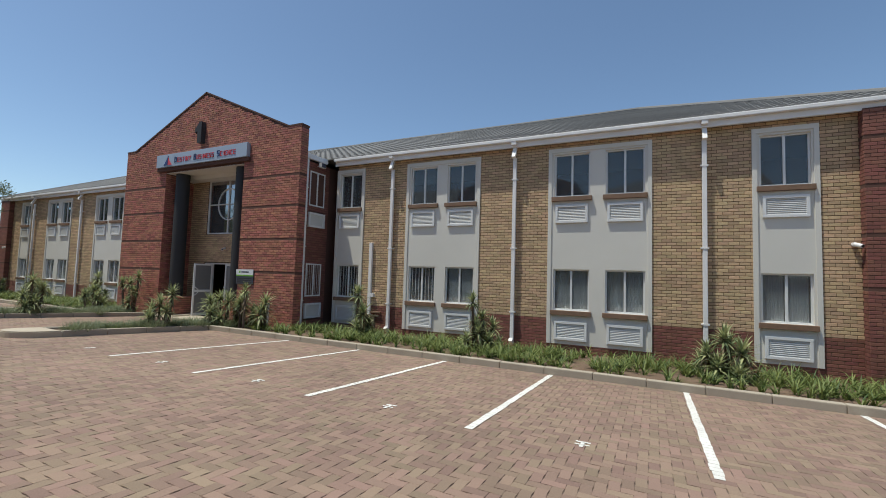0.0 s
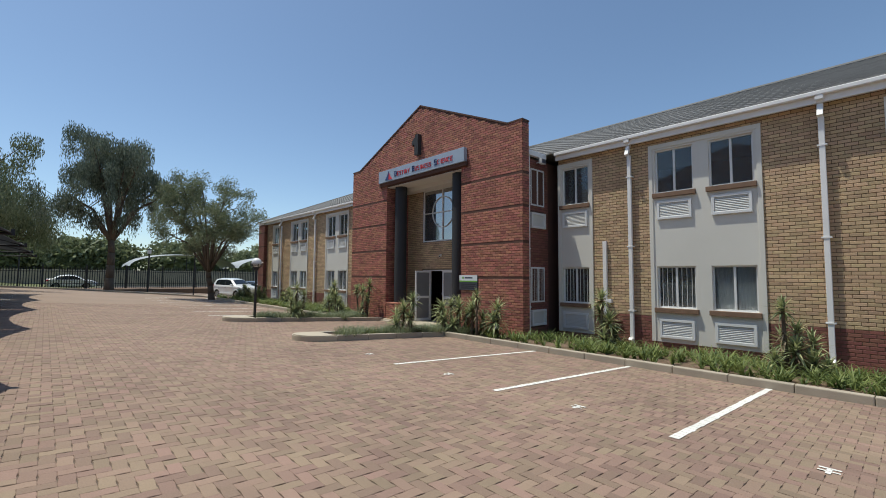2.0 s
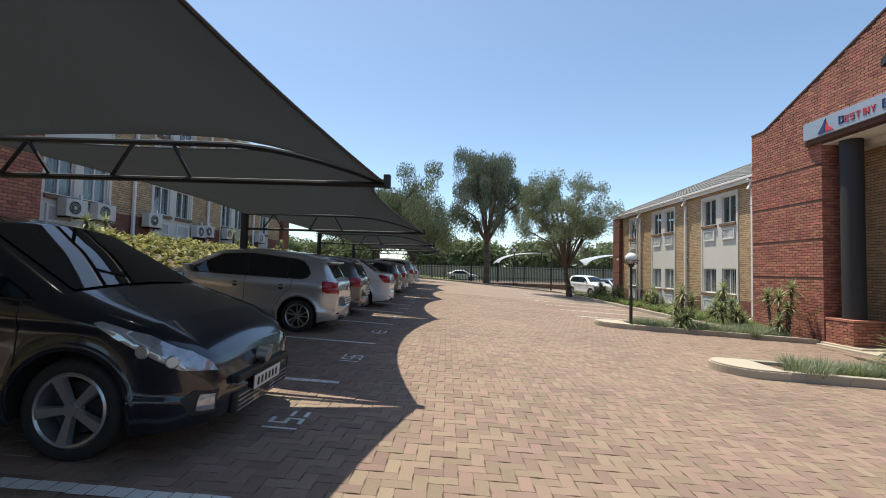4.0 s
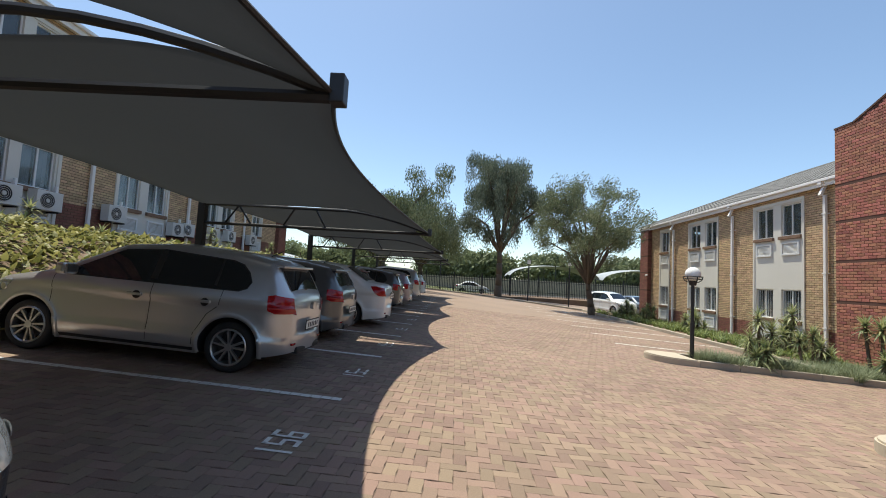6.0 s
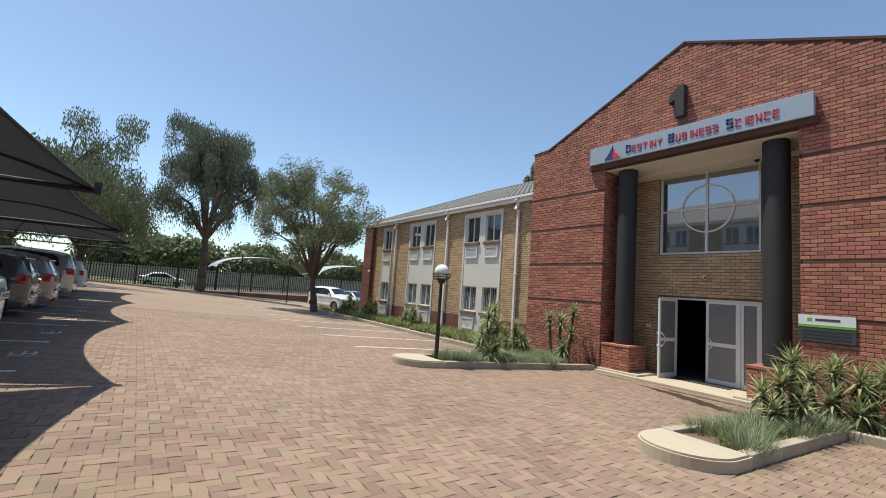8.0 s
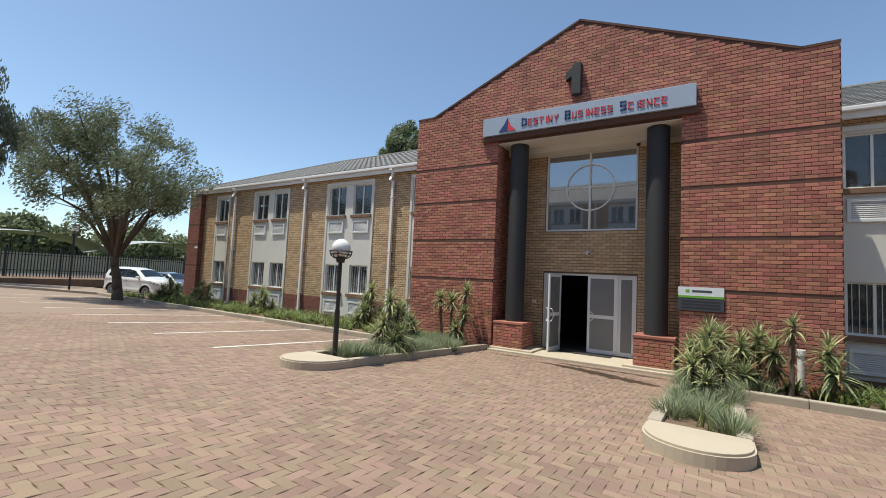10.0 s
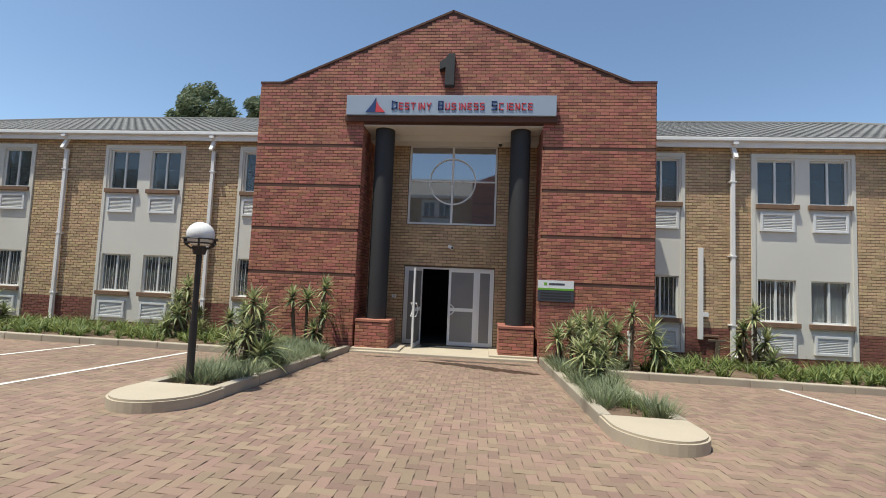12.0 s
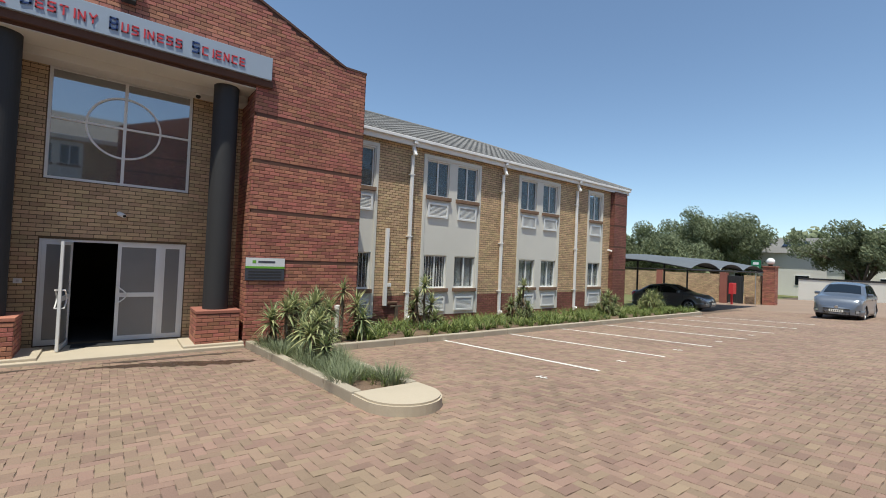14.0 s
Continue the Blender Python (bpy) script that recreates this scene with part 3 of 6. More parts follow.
for a, b in ((0.055, W / 2 - 0.03), (W / 2 + 0.03, W - 0.055)):
    part("transom", block(a, b, -0.018, 0.05, ht - 0.022, ht + 0.022, 0.004), "alu", big)
    part("pane", block(a, b, 0.02, 0.03, 0.055, ht - 0.022), "pane_mirror", big)
    part("pane", block(a, b, 0.02, 0.03, ht + 0.022, H - 0.055), "pane_mirror", big)
bm = bmesh.new()
rings = [[(W / 2 + r * math.cos(t), y, ht + r * math.sin(t)) for t in [2 * math.pi * i / 64 for i in range(64)]] for r, y in ((0.655, 0.015), (0.655, -0.012), (0.695, -0.012), (0.695, 0.015))]
vs = [[bm.verts.new(p) for p in ring] for ring in rings]
for k in range(4):
    for i in range(64):
        bm.faces.new((vs[k][i], vs[k][(i + 1) % 64], vs[(k + 1) % 4][(i + 1) % 64], vs[(k + 1) % 4][i]))
bmesh.ops.recalc_face_normals(bm, faces=bm.faces)
part("ring", bm, "alu", big)


def leaf_frame(parent, w, h, rail=True, push=1):
    """An aluminium door leaf or sidelight with its origin at the lower hinge corner."""
    f = 0.07
    bm = bmesh.new()
    for a in ((0, w, 0, 0.11), (0, w, h - f, h), (0, f, 0.11, h - f), (w - f, w, 0.11, h - f)):
        box(bm, a[0], a[1], -0.025, 0.025, a[2], a[3], 0.004)
    frame_ob = part("leaf_frame", bm, "alu", parent)
    if rail:
        part("rail", block(f, w - f, -0.024, 0.024, 0.98, 1.08, 0.004), "alu", parent)
        part("pane", block(f, w - f, -0.005, 0.005, 0.11, 0.98), "pane_door", parent)
        part("pane", block(f, w - f, -0.005, 0.005, 1.08, h - f), "pane_door", parent)
        bm = bmesh.new()
        x = w - 0.035
        for y in (-0.075, 0.075):
            pts = [(x - 0.16 * math.sin(math.pi * i / 10), y, 0.85 + 0.36 * i / 10) for i in range(11)]
            swept(bm, pts, 0.014, 8)
            tube(bm, (x, 0, 0.85), (x, y, 0.85), 0.012, n=8)
            tube(bm, (x, 0, 1.21), (x, y, 1.21), 0.012, n=8)
        part("door_handle", bm, "alu", parent, "white D-shaped pull handle")
    else:
        part("pane", block(f, w - f, -0.005, 0.005, 0.11, h - f), "pane_door", parent)
    return frame_ob


dh = DOOR[3] - DOOR[2] - 0.05
surround = thing("door_frame", pose(DOOR[0], RY + 0.06, DOOR[2]), "white aluminium shopfront frame round the entrance doors", "door frame", kind="structure")
bm = bmesh.new()
W = DOOR[1] - DOOR[0]
for a in ((0, W, dh, dh + 0.05), (0, 0.045, 0, dh), (W - 0.045, W, 0, dh), (0.47, 0.515, 0, dh), (W - 0.515, W - 0.47, 0, dh)):
    box(bm, a[0], a[1], -0.04, 0.04, a[2], a[3], 0.004)
part("frame_bars", bm, "alu", surround)
for i, (x, w) in enumerate(((0.045, 0.425), (W - 0.47, 0.425))):
    side = thing("sidelight", pose(DOOR[0] + x, RY + 0.06, DOOR[2]), "narrow white-framed sidelight with frosted glass", "window", "sidelights", kind="structure")
    leaf_frame(side, w, dh, False)
LW = (W - 1.03) / 2
open_leaf = thing("door_1", pose(DOOR[0] + 0.515, RY + 0.03, DOOR[2], 0, 0, -97), "open white aluminium entrance door with frosted panes", "door", kind="structure")
leaf_frame(open_leaf, LW, dh)
shut_leaf = thing("door_2", pose(DOOR[1] - 0.515, RY + 0.06, DOOR[2], 0, 0, 180), "closed white aluminium entrance door with frosted panes", "door", kind="structure")
leaf_frame(shut_leaf, LW, dh)

# steps in front of the doors
step = thing("entrance_step", pose(0, 0, 0), "pale concrete step along the porch", "step", kind="structure")
part("tread", block(OX0 + 0.02, OX1 - 0.02, 10.93, RY - 0.01, -0.85, -0.535, 0.015), "slab", step)
for a, b in ((OX0 + 0.01, -17.6), (-15.3, OX1 - 0.01)):
    part("plinth_pad", block(a, b, 11.06, 12.1, -0.7, -0.485, 0.015), "slab", step)
part("door_mat", block(-17.2, -15.75, 12.02, 12.42, -0.534, -0.518, 0.004), "column", step, "dark grey door mat")

# sign box with its row of letters drawn as plain strokes
sign = thing("sign_box", pose(-16.56, PY - 0.015, 5.98, 0, 0, 0), "long silver-blue sign box with red and blue characters", "sign")
part("panel", block(-2.79, 2.79, -0.16, 0.0, -0.27, 0.27, 0.008), "sign_face", sign)
bm = bmesh.new()
tri = [(-2.25, -0.162, -0.2), (-1.72, -0.162, -0.2), (-1.9, -0.162, -0.02), (-1.98, -0.162, 0.2), (-2.08, -0.162, 0.02)]
part("emblem", prism(tri[:1] + [(-2.0, -0.162, -0.2), tri[3], tri[4]], (0, -0.02, 0)), "blue_letter", sign)
part("emblem", prism([(-1.98, -0.162, -0.2), tri[1], tri[2], (-1.96, -0.162, 0.12)], (0, -0.02, 0)), "red_letter", sign)


STROKES = {  # plain strokes on a 0..1 square: x0, z0, x1, z1
    "bowl": ((0, 0, 0, 1), (0, 1, 0.75, 0.85), (0.75, 0.85, 0.75, 0.15), (0.75, 0.15, 0, 0)),
    "comb": ((0, 0, 0, 1), (0, 0, 0.7, 0), (0, 0.5, 0.6, 0.5), (0, 1, 0.7, 1)),
    "snake": ((0, 0, 0.7, 0), (0.7, 0, 0.7, 0.5), (0.7, 0.5, 0, 0.5), (0, 0.5, 0, 1), (0, 1, 0.7, 1)),
    "tee": ((0.37, 0, 0.37, 1), (0, 1, 0.75, 1)),
    "post": ((0.3, 0, 0.3, 1),),
    "zig": ((0, 0, 0, 1), (0, 1, 0.7, 0), (0.7, 0, 0.7, 1)),
    "fork": ((0.37, 0, 0.37, 0.5), (0.37, 0.5, 0, 1), (0.37, 0.5, 0.75, 1)),
    "cup": ((0, 1, 0, 0), (0, 0, 0.7, 0), (0.7, 0, 0.7, 1)),
    "hook": ((0.7, 1, 0, 1), (0, 1, 0, 0), (0, 0, 0.7, 0)),
    "twin": ((0, 0, 0, 1), (0, 1, 0.7, 1), (0.7, 1, 0.7, 0), (0.7, 0, 0, 0), (0, 0.5, 0.7, 0.5)),
}


def character(parent, kind, x, z, w, h, material, thick=0.04):
    bm = bmesh.new()
    for a, b, c, d in STROKES[kind]:
        p, q = Vector((x + a * w, z + b * h)), Vector((x + c * w, z + d * h))
        way = q - p
        ang = math.degrees(math.atan2(way.y, way.x))
        mid = (p + q) / 2
        bmesh.ops.create_cube(bm, size=1, matrix=pose(mid.x, -0.168, mid.y, 0, -ang, 0) @ Matrix.Diagonal((way.length + thick, 0.02, thick, 1)))
    part("character", bm, material, parent)


x = -1.53
for word in (("bowl", "comb", "snake", "tee", "post", "zig", "fork"), ("twin", "cup", "snake", "post", "zig", "comb", "snake", "snake"), ("snake", "hook", "post", "comb", "zig", "hook", "comb")):
    for i, kind in enumerate(word):
        first = i == 0
        w, h = (0.155, 0.205) if first else (0.13, 0.16)
        character(sign, kind, x, -0.11, w, h, "blue_letter" if first else "red_letter", 0.034 if first else 0.027)
        x += 0.095 if kind == "post" else w + 0.034
    x += 0.145
part("drip_board", block(-2.84, 2.84, -0.10, 0.0, -0.42, -0.272, 0.004), "mortar_red", sign)

number = part("building_number", prism([(-16.6 + u, PY - 0.002, 6.53 + w) for u, w in ((-0.1, 0), (0.14, 0), (0.14, 0.86), (-0.02, 0.86), (-0.1, 0.74), (-0.26, 0.62), (-0.26, 0.42), (-0.1, 0.49))], (0, -0.2, 0)), "column")
tagged(number, "large black raised numeral one on the gable", "numeral")

plaque = thing("wall_plaque", pose(-13.66, PY - 0.012, 1.2), "white, green and dark grey tenant plaque on red brick", "sign")
part("board", block(-0.45, 0.45, -0.03, 0.0, -0.27, 0.27, 0.004), "grey_sign", plaque)
part("white_field", block(-0.45, 0.45, -0.034, -0.029, 0.07, 0.27), "white_sign", plaque)
part("green_strip", block(-0.45, 0.45, -0.035, -0.029, 0.02, 0.07), "green_sign", plaque)
for z in (-0.06, -0.13, -0.2):
    part("text_bar", block(-0.38, 0.38, -0.033, -0.029, z - 0.018, z + 0.018), "column", plaque)
part("text_bar", block(-0.17, 0.22, -0.037, -0.033, 0.15, 0.2), "grey_sign", plaque)
part("emblem", block(-0.3, -0.22, -0.037, -0.033, 0.14, 0.21), "green_sign", plaque)

for p, label in (((-16.51, RY - 0.012, 2.33), "small white security camera over the doors"), ((4.05, Y - 0.01, 2.45), "small white security camera beside the end pier"), ((-38.2, Y - 0.27, 2.45), "small white security camera on the end pier")):
    c = thing("security_camera", pose(*p), label, "camera", "wall cameras")
    part("mount", bar((0, 0.0, 0), (0, -0.06, 0), 0.05, n=16), "white", c)
    part("body", bar((0.0, -0.06, 0), (0.09, -0.2, -0.05), 0.05, 0.045, n=16), "white", c)
    part("lens", bar((0.09, -0.2, -0.05), (0.096, -0.21, -0.053), 0.032, n=12), "black", c)
dome = thing("dome_camera", pose(-15.15, 12.05, OTOP - 0.2), "black dome camera under the porch soffit", "camera")
part("base", bar((0, 0, -0.03), (0, 0, 0.0), 0.06, n=16), "white", dome)
bm = bmesh.new()
bmesh.ops.create_uvsphere(bm, u_segments=16, v_segments=10, radius=0.055, matrix=Matrix.Translation((0, 0, -0.05)))
part("dome", bm, "black", dome, smooth=True)
switch = thing("wall_switch", pose(-18.08, RY - 0.01, 0.83), "white doorbell plate on yellow brick", "switch")
part("plate", block(-0.065, 0.065, -0.02, 0.0, -0.05, 0.05, 0.006), "white", switch)
part("button", block(-0.02, 0.02, -0.028, -0.02, -0.025, 0.025, 0.004), "ac", switch)

# porch side windows, corner gutter and floodlight
for z, h in ((3.9, 1.3), (0.55, 1.21)):
    for x, turn in ((PX1 - 0.25, 90), (PX0 + 0.25, -90)):
        y = 11.96 if turn == 90 else 12.76
        window_thing("window_40", pose(x + (0.02 if turn == 90 else -0.02), y, z, 0, 0, turn), 0.8, h, "narrow white window in the side of the entrance block", bars=z < 2)
        g = thing("wall_grille", pose(x, 12.36, z - 0.52, 0, 0, turn), "white framed ventilation grille under a window", "grille", "grilles under the windows")
        bm = bmesh.new()
        for s in ((-0.42, 0.42, 0.20, 0.27), (-0.42, 0.42, -0.27, -0.20), (-0.42, -0.35, -0.2, 0.2), (0.35, 0.42, -0.2, 0.2)):
            box(bm, s[0], s[1], -0.08, 0.0, s[2], s[3], 0.005)
        part("frame", bm, "alu", g)
        part("back", block(-0.35, 0.35, -0.03, -0.012, -0.2, 0.2), "ac", g)
for x, s in ((PX1 - 0.22, 1), (PX0 + 0.22, -1)):
    part("side_gutter", block(min(x, x + 0.14 * s), max(x, x + 0.14 * s), PY + 0.36, Y - 0.3, 5.58, 5.76, 0.02), "white", porch)
    p = thing("downpipe", pose(x + 0.06 * s, PY + 0.5, 0), "white painted downpipe on the corner of the entrance block", "downpipe", "downpipes of the long building")
    part("pipe", block(-0.05, 0.05, -0.05, 0.05, -0.55, 5.6, 0.012), "white", p)
    for z in (0.4, 2.35, 4.5):
        part("bracket", block(-0.07, 0.07, -0.08, 0.06, z, z + 0.035), "white", p)
flood = thing("floodlight", pose(PX1 - 0.22, 12.3, 5.42), "small white floodlight on the side of the entrance block", "lamp")
part("arm", bar((0, 0, 0), (0.2, 0, 0.02), 0.02, n=8), "white", flood)
part("head", block(0.17, 0.3, -0.13, 0.13, -0.08, 0.1, 0.02), "ac", flood)
part("lens", block(0.301, 0.305, -0.11, 0.11, -0.06, 0.08), "grey_sign", flood)

# cable trunking and a tap box beside the entrance block
trunk = thing("cable_trunking", pose(-9.3, Y - 0.012, 0), "tall white cable trunking on yellow brick", "trunking")
part("duct", block(-0.06, 0.06, -0.09, 0.0, -0.02, 2.58, 0.006), "white", trunk)
part("elbow", block(0.06, 0.2, -0.1, 0.0, 0.62, 0.74, 0.006), "white", trunk)
part("foot", block(0.06, 0.5, -0.07, 0.0, 0.05, 0.11, 0.006), "sill", trunk)
tap = thing("standpipe", pose(-8.95, Y - 0.25, gz(-8.95, Y)), "weathered timber standpipe post against red brick", "post")
part("post", block(-0.05, 0.05, -0.05, 0.05, 0.0, 0.75, 0.008), "bark", tap)
part("arm", block(-0.22, 0.22, -0.04, 0.04, 0.69, 0.75, 0.008), "bark", tap)
vent_pipe = thing("vent_pipe", pose(-11.95, 10.75, gz(-11.95, 10.75)), "short white plastic vent pipe with a cap", "pipe")
part("pipe", bar((0, 0, 0), (0, 0, 0.85), 0.055, n=20), "white", vent_pipe)
part("cap", bar((0, 0, 0.82), (0, 0, 0.93), 0.075, n=20), "white", vent_pipe)


# ---- planters, kerbs, markings ----
def kerb_run(name, points, label, width=0.16, height=0.15, length=1.0, into=0.25):
    """A row of kerb stones along a path; each stone is a piece of its own."""
    run = thing(name, pose(0, 0, 0), label, "kerb", kind="structure")
    rng = random.Random(len(points) * 7 + int(points[0][0] * 10))
    for (xa, ya), (xb, yb) in zip(points, points[1:]):
        d = math.hypot(xb - xa, yb - ya)
        n = max(1, round(d / length))
        for i in range(n):
            f0, f1 = i / n, (i + 1) / n
            xm, ym = xa + (xb - xa) * (f0 + f1) / 2, ya + (yb - ya) * (f0 + f1) / 2
            half = d / n / 2 - 0.004
            za, zb = gz(xa + (xb - xa) * f0, ya + (yb - ya) * f0), gz(xa + (xb - xa) * f1, ya + (yb - ya) * f1)
            tilt = math.degrees(math.atan2(zb - za, d / n))
            s = part("kerb_stone", block(-half, half, -width / 2, width / 2, -into, height, 0.018), "kerb", run)
            s.matrix_basis = pose(xm, ym, (za + zb) / 2 + rng.uniform(-0.004, 0.004), 0, -tilt, math.degrees(math.atan2(yb - ya, xb - xa)) + rng.uniform(-0.3, 0.3))
    return run


def tip_slab(name, xa, xb, y0, y1, label):
    """The rounded concrete end of an island."""
    n = 18
    mid, half = (xa + xb) / 2, abs(xb - xa) / 2
    ring = [(mid + half * math.cos(math.pi + math.pi * i / n), y1 - 0.05 + (y1 - y0 - 0.05) * math.sin(math.pi + math.pi * i / n)) for i in range(n + 1)]
    ring += [(xb, y1 + 0.32), (xa, y1 + 0.32)]
    bm = bmesh.new()
    f = bm.faces.new([bm.verts.new((x, y, gz(x, y) - 0.2)) for x, y in ring])
    made = bmesh.ops.extrude_face_region(bm, geom=[f])
    for v in made["geom"]:
        if isinstance(v, bmesh.types.BMVert):
            v.co.z += 0.35
    bmesh.ops.recalc_face_normals(bm, faces=bm.faces)
    bmesh.ops.bevel(bm, geom=[e for e in bm.edges if all(v.co.z > gz(v.co.x, v.co.y) + 0.1 for v in e.verts)], offset=0.025, segments=2, affect="EDGES")
    t = thing(name, pose(0, 0, 0), label, "kerb", kind="structure")
    part("slab", bm, "slab", t)
    return t


tip_slab("island_end", -14.05, -13.0, 4.56, 5.2, "rounded pale concrete end of the planted island")
tip_slab("island_end", -20.02, -18.9, 4.52, 5.2, "rounded pale concrete end of the planted island")
kerb_run("island_kerb", [(-13.97, 5.52), (-13.97, 11.05)], "sand-coloured concrete kerb beside the entrance")
kerb_run("island_kerb", [(-18.98, 5.52), (-18.98, 11.05)], "sand-coloured concrete kerb beside the entrance")
kerb_run("island_kerb", [(-13.08, 5.52), (-13.08, 9.4)], "sand-coloured concrete kerb round the planted island")
kerb_run("island_kerb", [(-19.94, 5.52), (-19.94, 9.4)], "sand-coloured concrete kerb round the planted island")
kerb_run("bed_kerb", [(-13.0, 9.45), (6.7, 9.45), (7.4, 9.9), (7.6, 11.0), (7.6, 13.2)], "sand-coloured concrete kerb along the planted bed")
kerb_run("bed_kerb", [(-20.0, 9.45), (-41.5, 9.45)], "sand-coloured concrete kerb along the planted bed")


def bed(name, x0, x1, y0, y1, label):
    nx, ny = max(2, int((x1 - x0) / 0.3)), max(2, int((y1 - y0) / 0.25))
    verts = []
    for i in range(nx + 1):
        for j in range(ny + 1):
            x, y = x0 + (x1 - x0) * i / nx, y0 + (y1 - y0) * j / ny
            verts.append((x, y, gz(x, y) + 0.09 + 0.05 * noise.noise((x * 2.1, y * 2.1, 0))))
    faces = [(i * (ny + 1) + j, (i + 1) * (ny + 1) + j, (i + 1) * (ny + 1) + j + 1, i * (ny + 1) + j + 1) for i in range(nx) for j in range(ny)]
    return tagged(mesh_part(name, verts, faces, "earth", smooth=True), label, "soil", kind="structure")


bed("planted_bed", -11.2, 7.5, 9.5, 12.98, "dark soil of the planted bed under the windows")
bed("planted_bed", -13.95, -11.2, 9.5, 11.18, "dark soil beside the entrance block")
bed("planted_bed", -41.5, -22.0, 9.5, 12.98, "dark soil of the planted bed under the windows")
bed("planted_bed", -22.0, -19.0, 9.5, 11.18, "dark soil beside the entrance block")
bed("planted_bed", -13.95, -13.1, 5.5, 9.55, "dark soil of the planted island")
bed("planted_bed", -19.95, -19.0, 5.5, 9.55, "dark soil of the planted island")

markings = thing("bay_markings", pose(0, 0, 0), "worn white parking lines and bay numbers on the paving", "road marking", kind="structure")


def painted(x0, x1, y0, y1, seed):
    """Paint on the pavers: worn along its edges."""
    rng = random.Random(seed)
    n = max(2, int((y1 - y0) / 0.11))
    for_left = [x0 + rng.uniform(-0.006, 0.008) for _ in range(n + 1)]
    for_right = [x1 + rng.uniform(-0.008, 0.006) for _ in range(n + 1)]
    verts, faces = [], []
    for i in range(n):
        ya, yb = y0 + (y1 - y0) * i / n, y0 + (y1 - y0) * (i + 1) / n - 0.006
        k = len(verts)
        verts += [(x, y, gz(x, y) + 0.006) for x, y in ((for_left[i], ya), (for_right[i], ya), (for_right[i], yb), (for_left[i], yb))]
        faces.append((k, k + 1, k + 2, k + 3))
    return mesh_part("bay_line", verts, faces, "line", markings)


for i in range(7):
    x = 0.47 - 2.478 * (i - 2)
    x -= 0.05 if i == 6 else 0.02 if i == 5 else 0.0
    painted(x - 0.05, x + 0.05, 4.80, 9.36, i)
for i in range(8):
    x = -20.6 - 2.5 * (i + 0.55)
    painted(x - 0.05, x + 0.05, 4.7, 9.36, 30 + i)
for i in range(14):
    x = -5.75 - 2.52 * i
    painted(x - 0.05, x + 0.05, -6.0, -1.4, 60 + i)
# damp trail before the porch
damp_nodes = nodes_of("damp film")
M["damp"] = damp_nodes[0]
damp = damp_nodes[0].node_tree.nodes["Principled BSDF"]
damp.inputs["Base Color"].default_value = (0.045, 0.025, 0.016, 1)
damp.inputs["Roughness"].default_value = 0.45
damp.inputs["Alpha"].default_value = 0.62
rng = random.Random(77)
verts, n = [], 44
for i in range(n + 1):
    f = i / n
    x, y = -17.1 + 2.85 * f, 10.1 - 0.72 * f + 0.12 * math.sin(5 * f)
    w = 0.36 * math.sin(math.pi * min(1, f * 1.02)) ** 0.6 * (0.6 + 0.5 * f) + 0.012
    for q in (y + w * 0.55 + rng.uniform(-0.06, 0.06), y - w + rng.uniform(-0.07, 0.07)):
        verts.append((x, q, gz(x, q) + 0.0065))
tagged(mesh_part("damp_trail", verts, [(2 * i, 2 * i + 1, 2 * i + 3, 2 * i + 2) for i in range(n)], "damp"), "dark damp trail on the paving before the porch", "stain", kind="structure")
# bay numbers, read by a driver facing the bay; worn last digits are plain bars
STROKES = {"a": (0, 0.19, 0.12, 0.22), "g": (0, 0.095, 0.12, 0.122), "d": (0, 0, 0.12, 0.03), "f": (0, 0.11, 0.028, 0.22), "b": (0.092, 0.11, 0.12, 0.22), "e": (0, 0, 0.028, 0.11), "c": (0.092, 0, 0.12, 0.11), "i": (0.045, 0, 0.075, 0.22)}
for i in range(13):
    x = -6.98 - 2.52 * i
    for k, strokes in enumerate(("i", "afgcd", "afgecd" if i == 2 else "gd")):
        for a, b, c, d in (STROKES[q] for q in strokes):
            u0, u1, v0, v1 = x + 0.2 - 0.17 * k - c * 1.1, x + 0.2 - 0.17 * k - a * 1.1, -1.4 - d * 1.3, -1.4 - b * 1.3
            verts = [(u, v, gz(u, v) + 0.006) for u, v in ((u0, v0), (u1, v0), (u1, v1), (u0, v1))]
            mesh_part("bay_number", verts, [(0, 1, 2, 3)], "line", markings)
for i in range(6):
    x = -0.85 - 2.5 * i
    for a, b, c, d in ((0, 0.16, 0.16, 0.2), (0.06, 0.0, 0.1, 0.18), (0, 0.07, 0.16, 0.1)):
        verts = [(u, v, gz(u, v) + 0.006) for u, v in ((x + a, 4.95 + b), (x + c, 4.95 + b), (x + c, 4.95 + d), (x + a, 4.95 + d))]
        mesh_part("bay_number", verts, [(0, 1, 2, 3)], "line", markings)


# ---- plants ----
def blade(verts, faces, base, yaw, rise, length, width, droop, segs=4, keel=0.25):
    """A tapered leaf with a crease along its middle; it starts at the angle rise and bends down by droop (degrees)."""
    p, ang = Vector(base), radians(rise)
    c, s = math.cos(yaw), math.sin(yaw)
    side = Vector((-s, c, 0))
    k = len(verts)
    for i in range(segs + 1):
        f = i / segs
        w = width * (1 - f ** 1.6) * (0.75 + 0.5 * min(f * 3, 1) * (1 - f)) / 2
        up = Vector((-c * math.sin(ang), -s * math.sin(ang), math.cos(ang)))
        verts += [tuple(p + side * w + up * w * keel), tuple(p), tuple(p - side * w + up * w * keel)]
        p = p + Vector((c * math.cos(ang), s * math.cos(ang), math.sin(ang))) * (length / segs)
        ang -= radians(droop) / segs
    for i in range(segs):
        a = k + 3 * i
        faces += [(a, a + 1, a + 4, a + 3), (a + 1, a + 2, a + 5, a + 4)]


LEAF_SHAPES = []


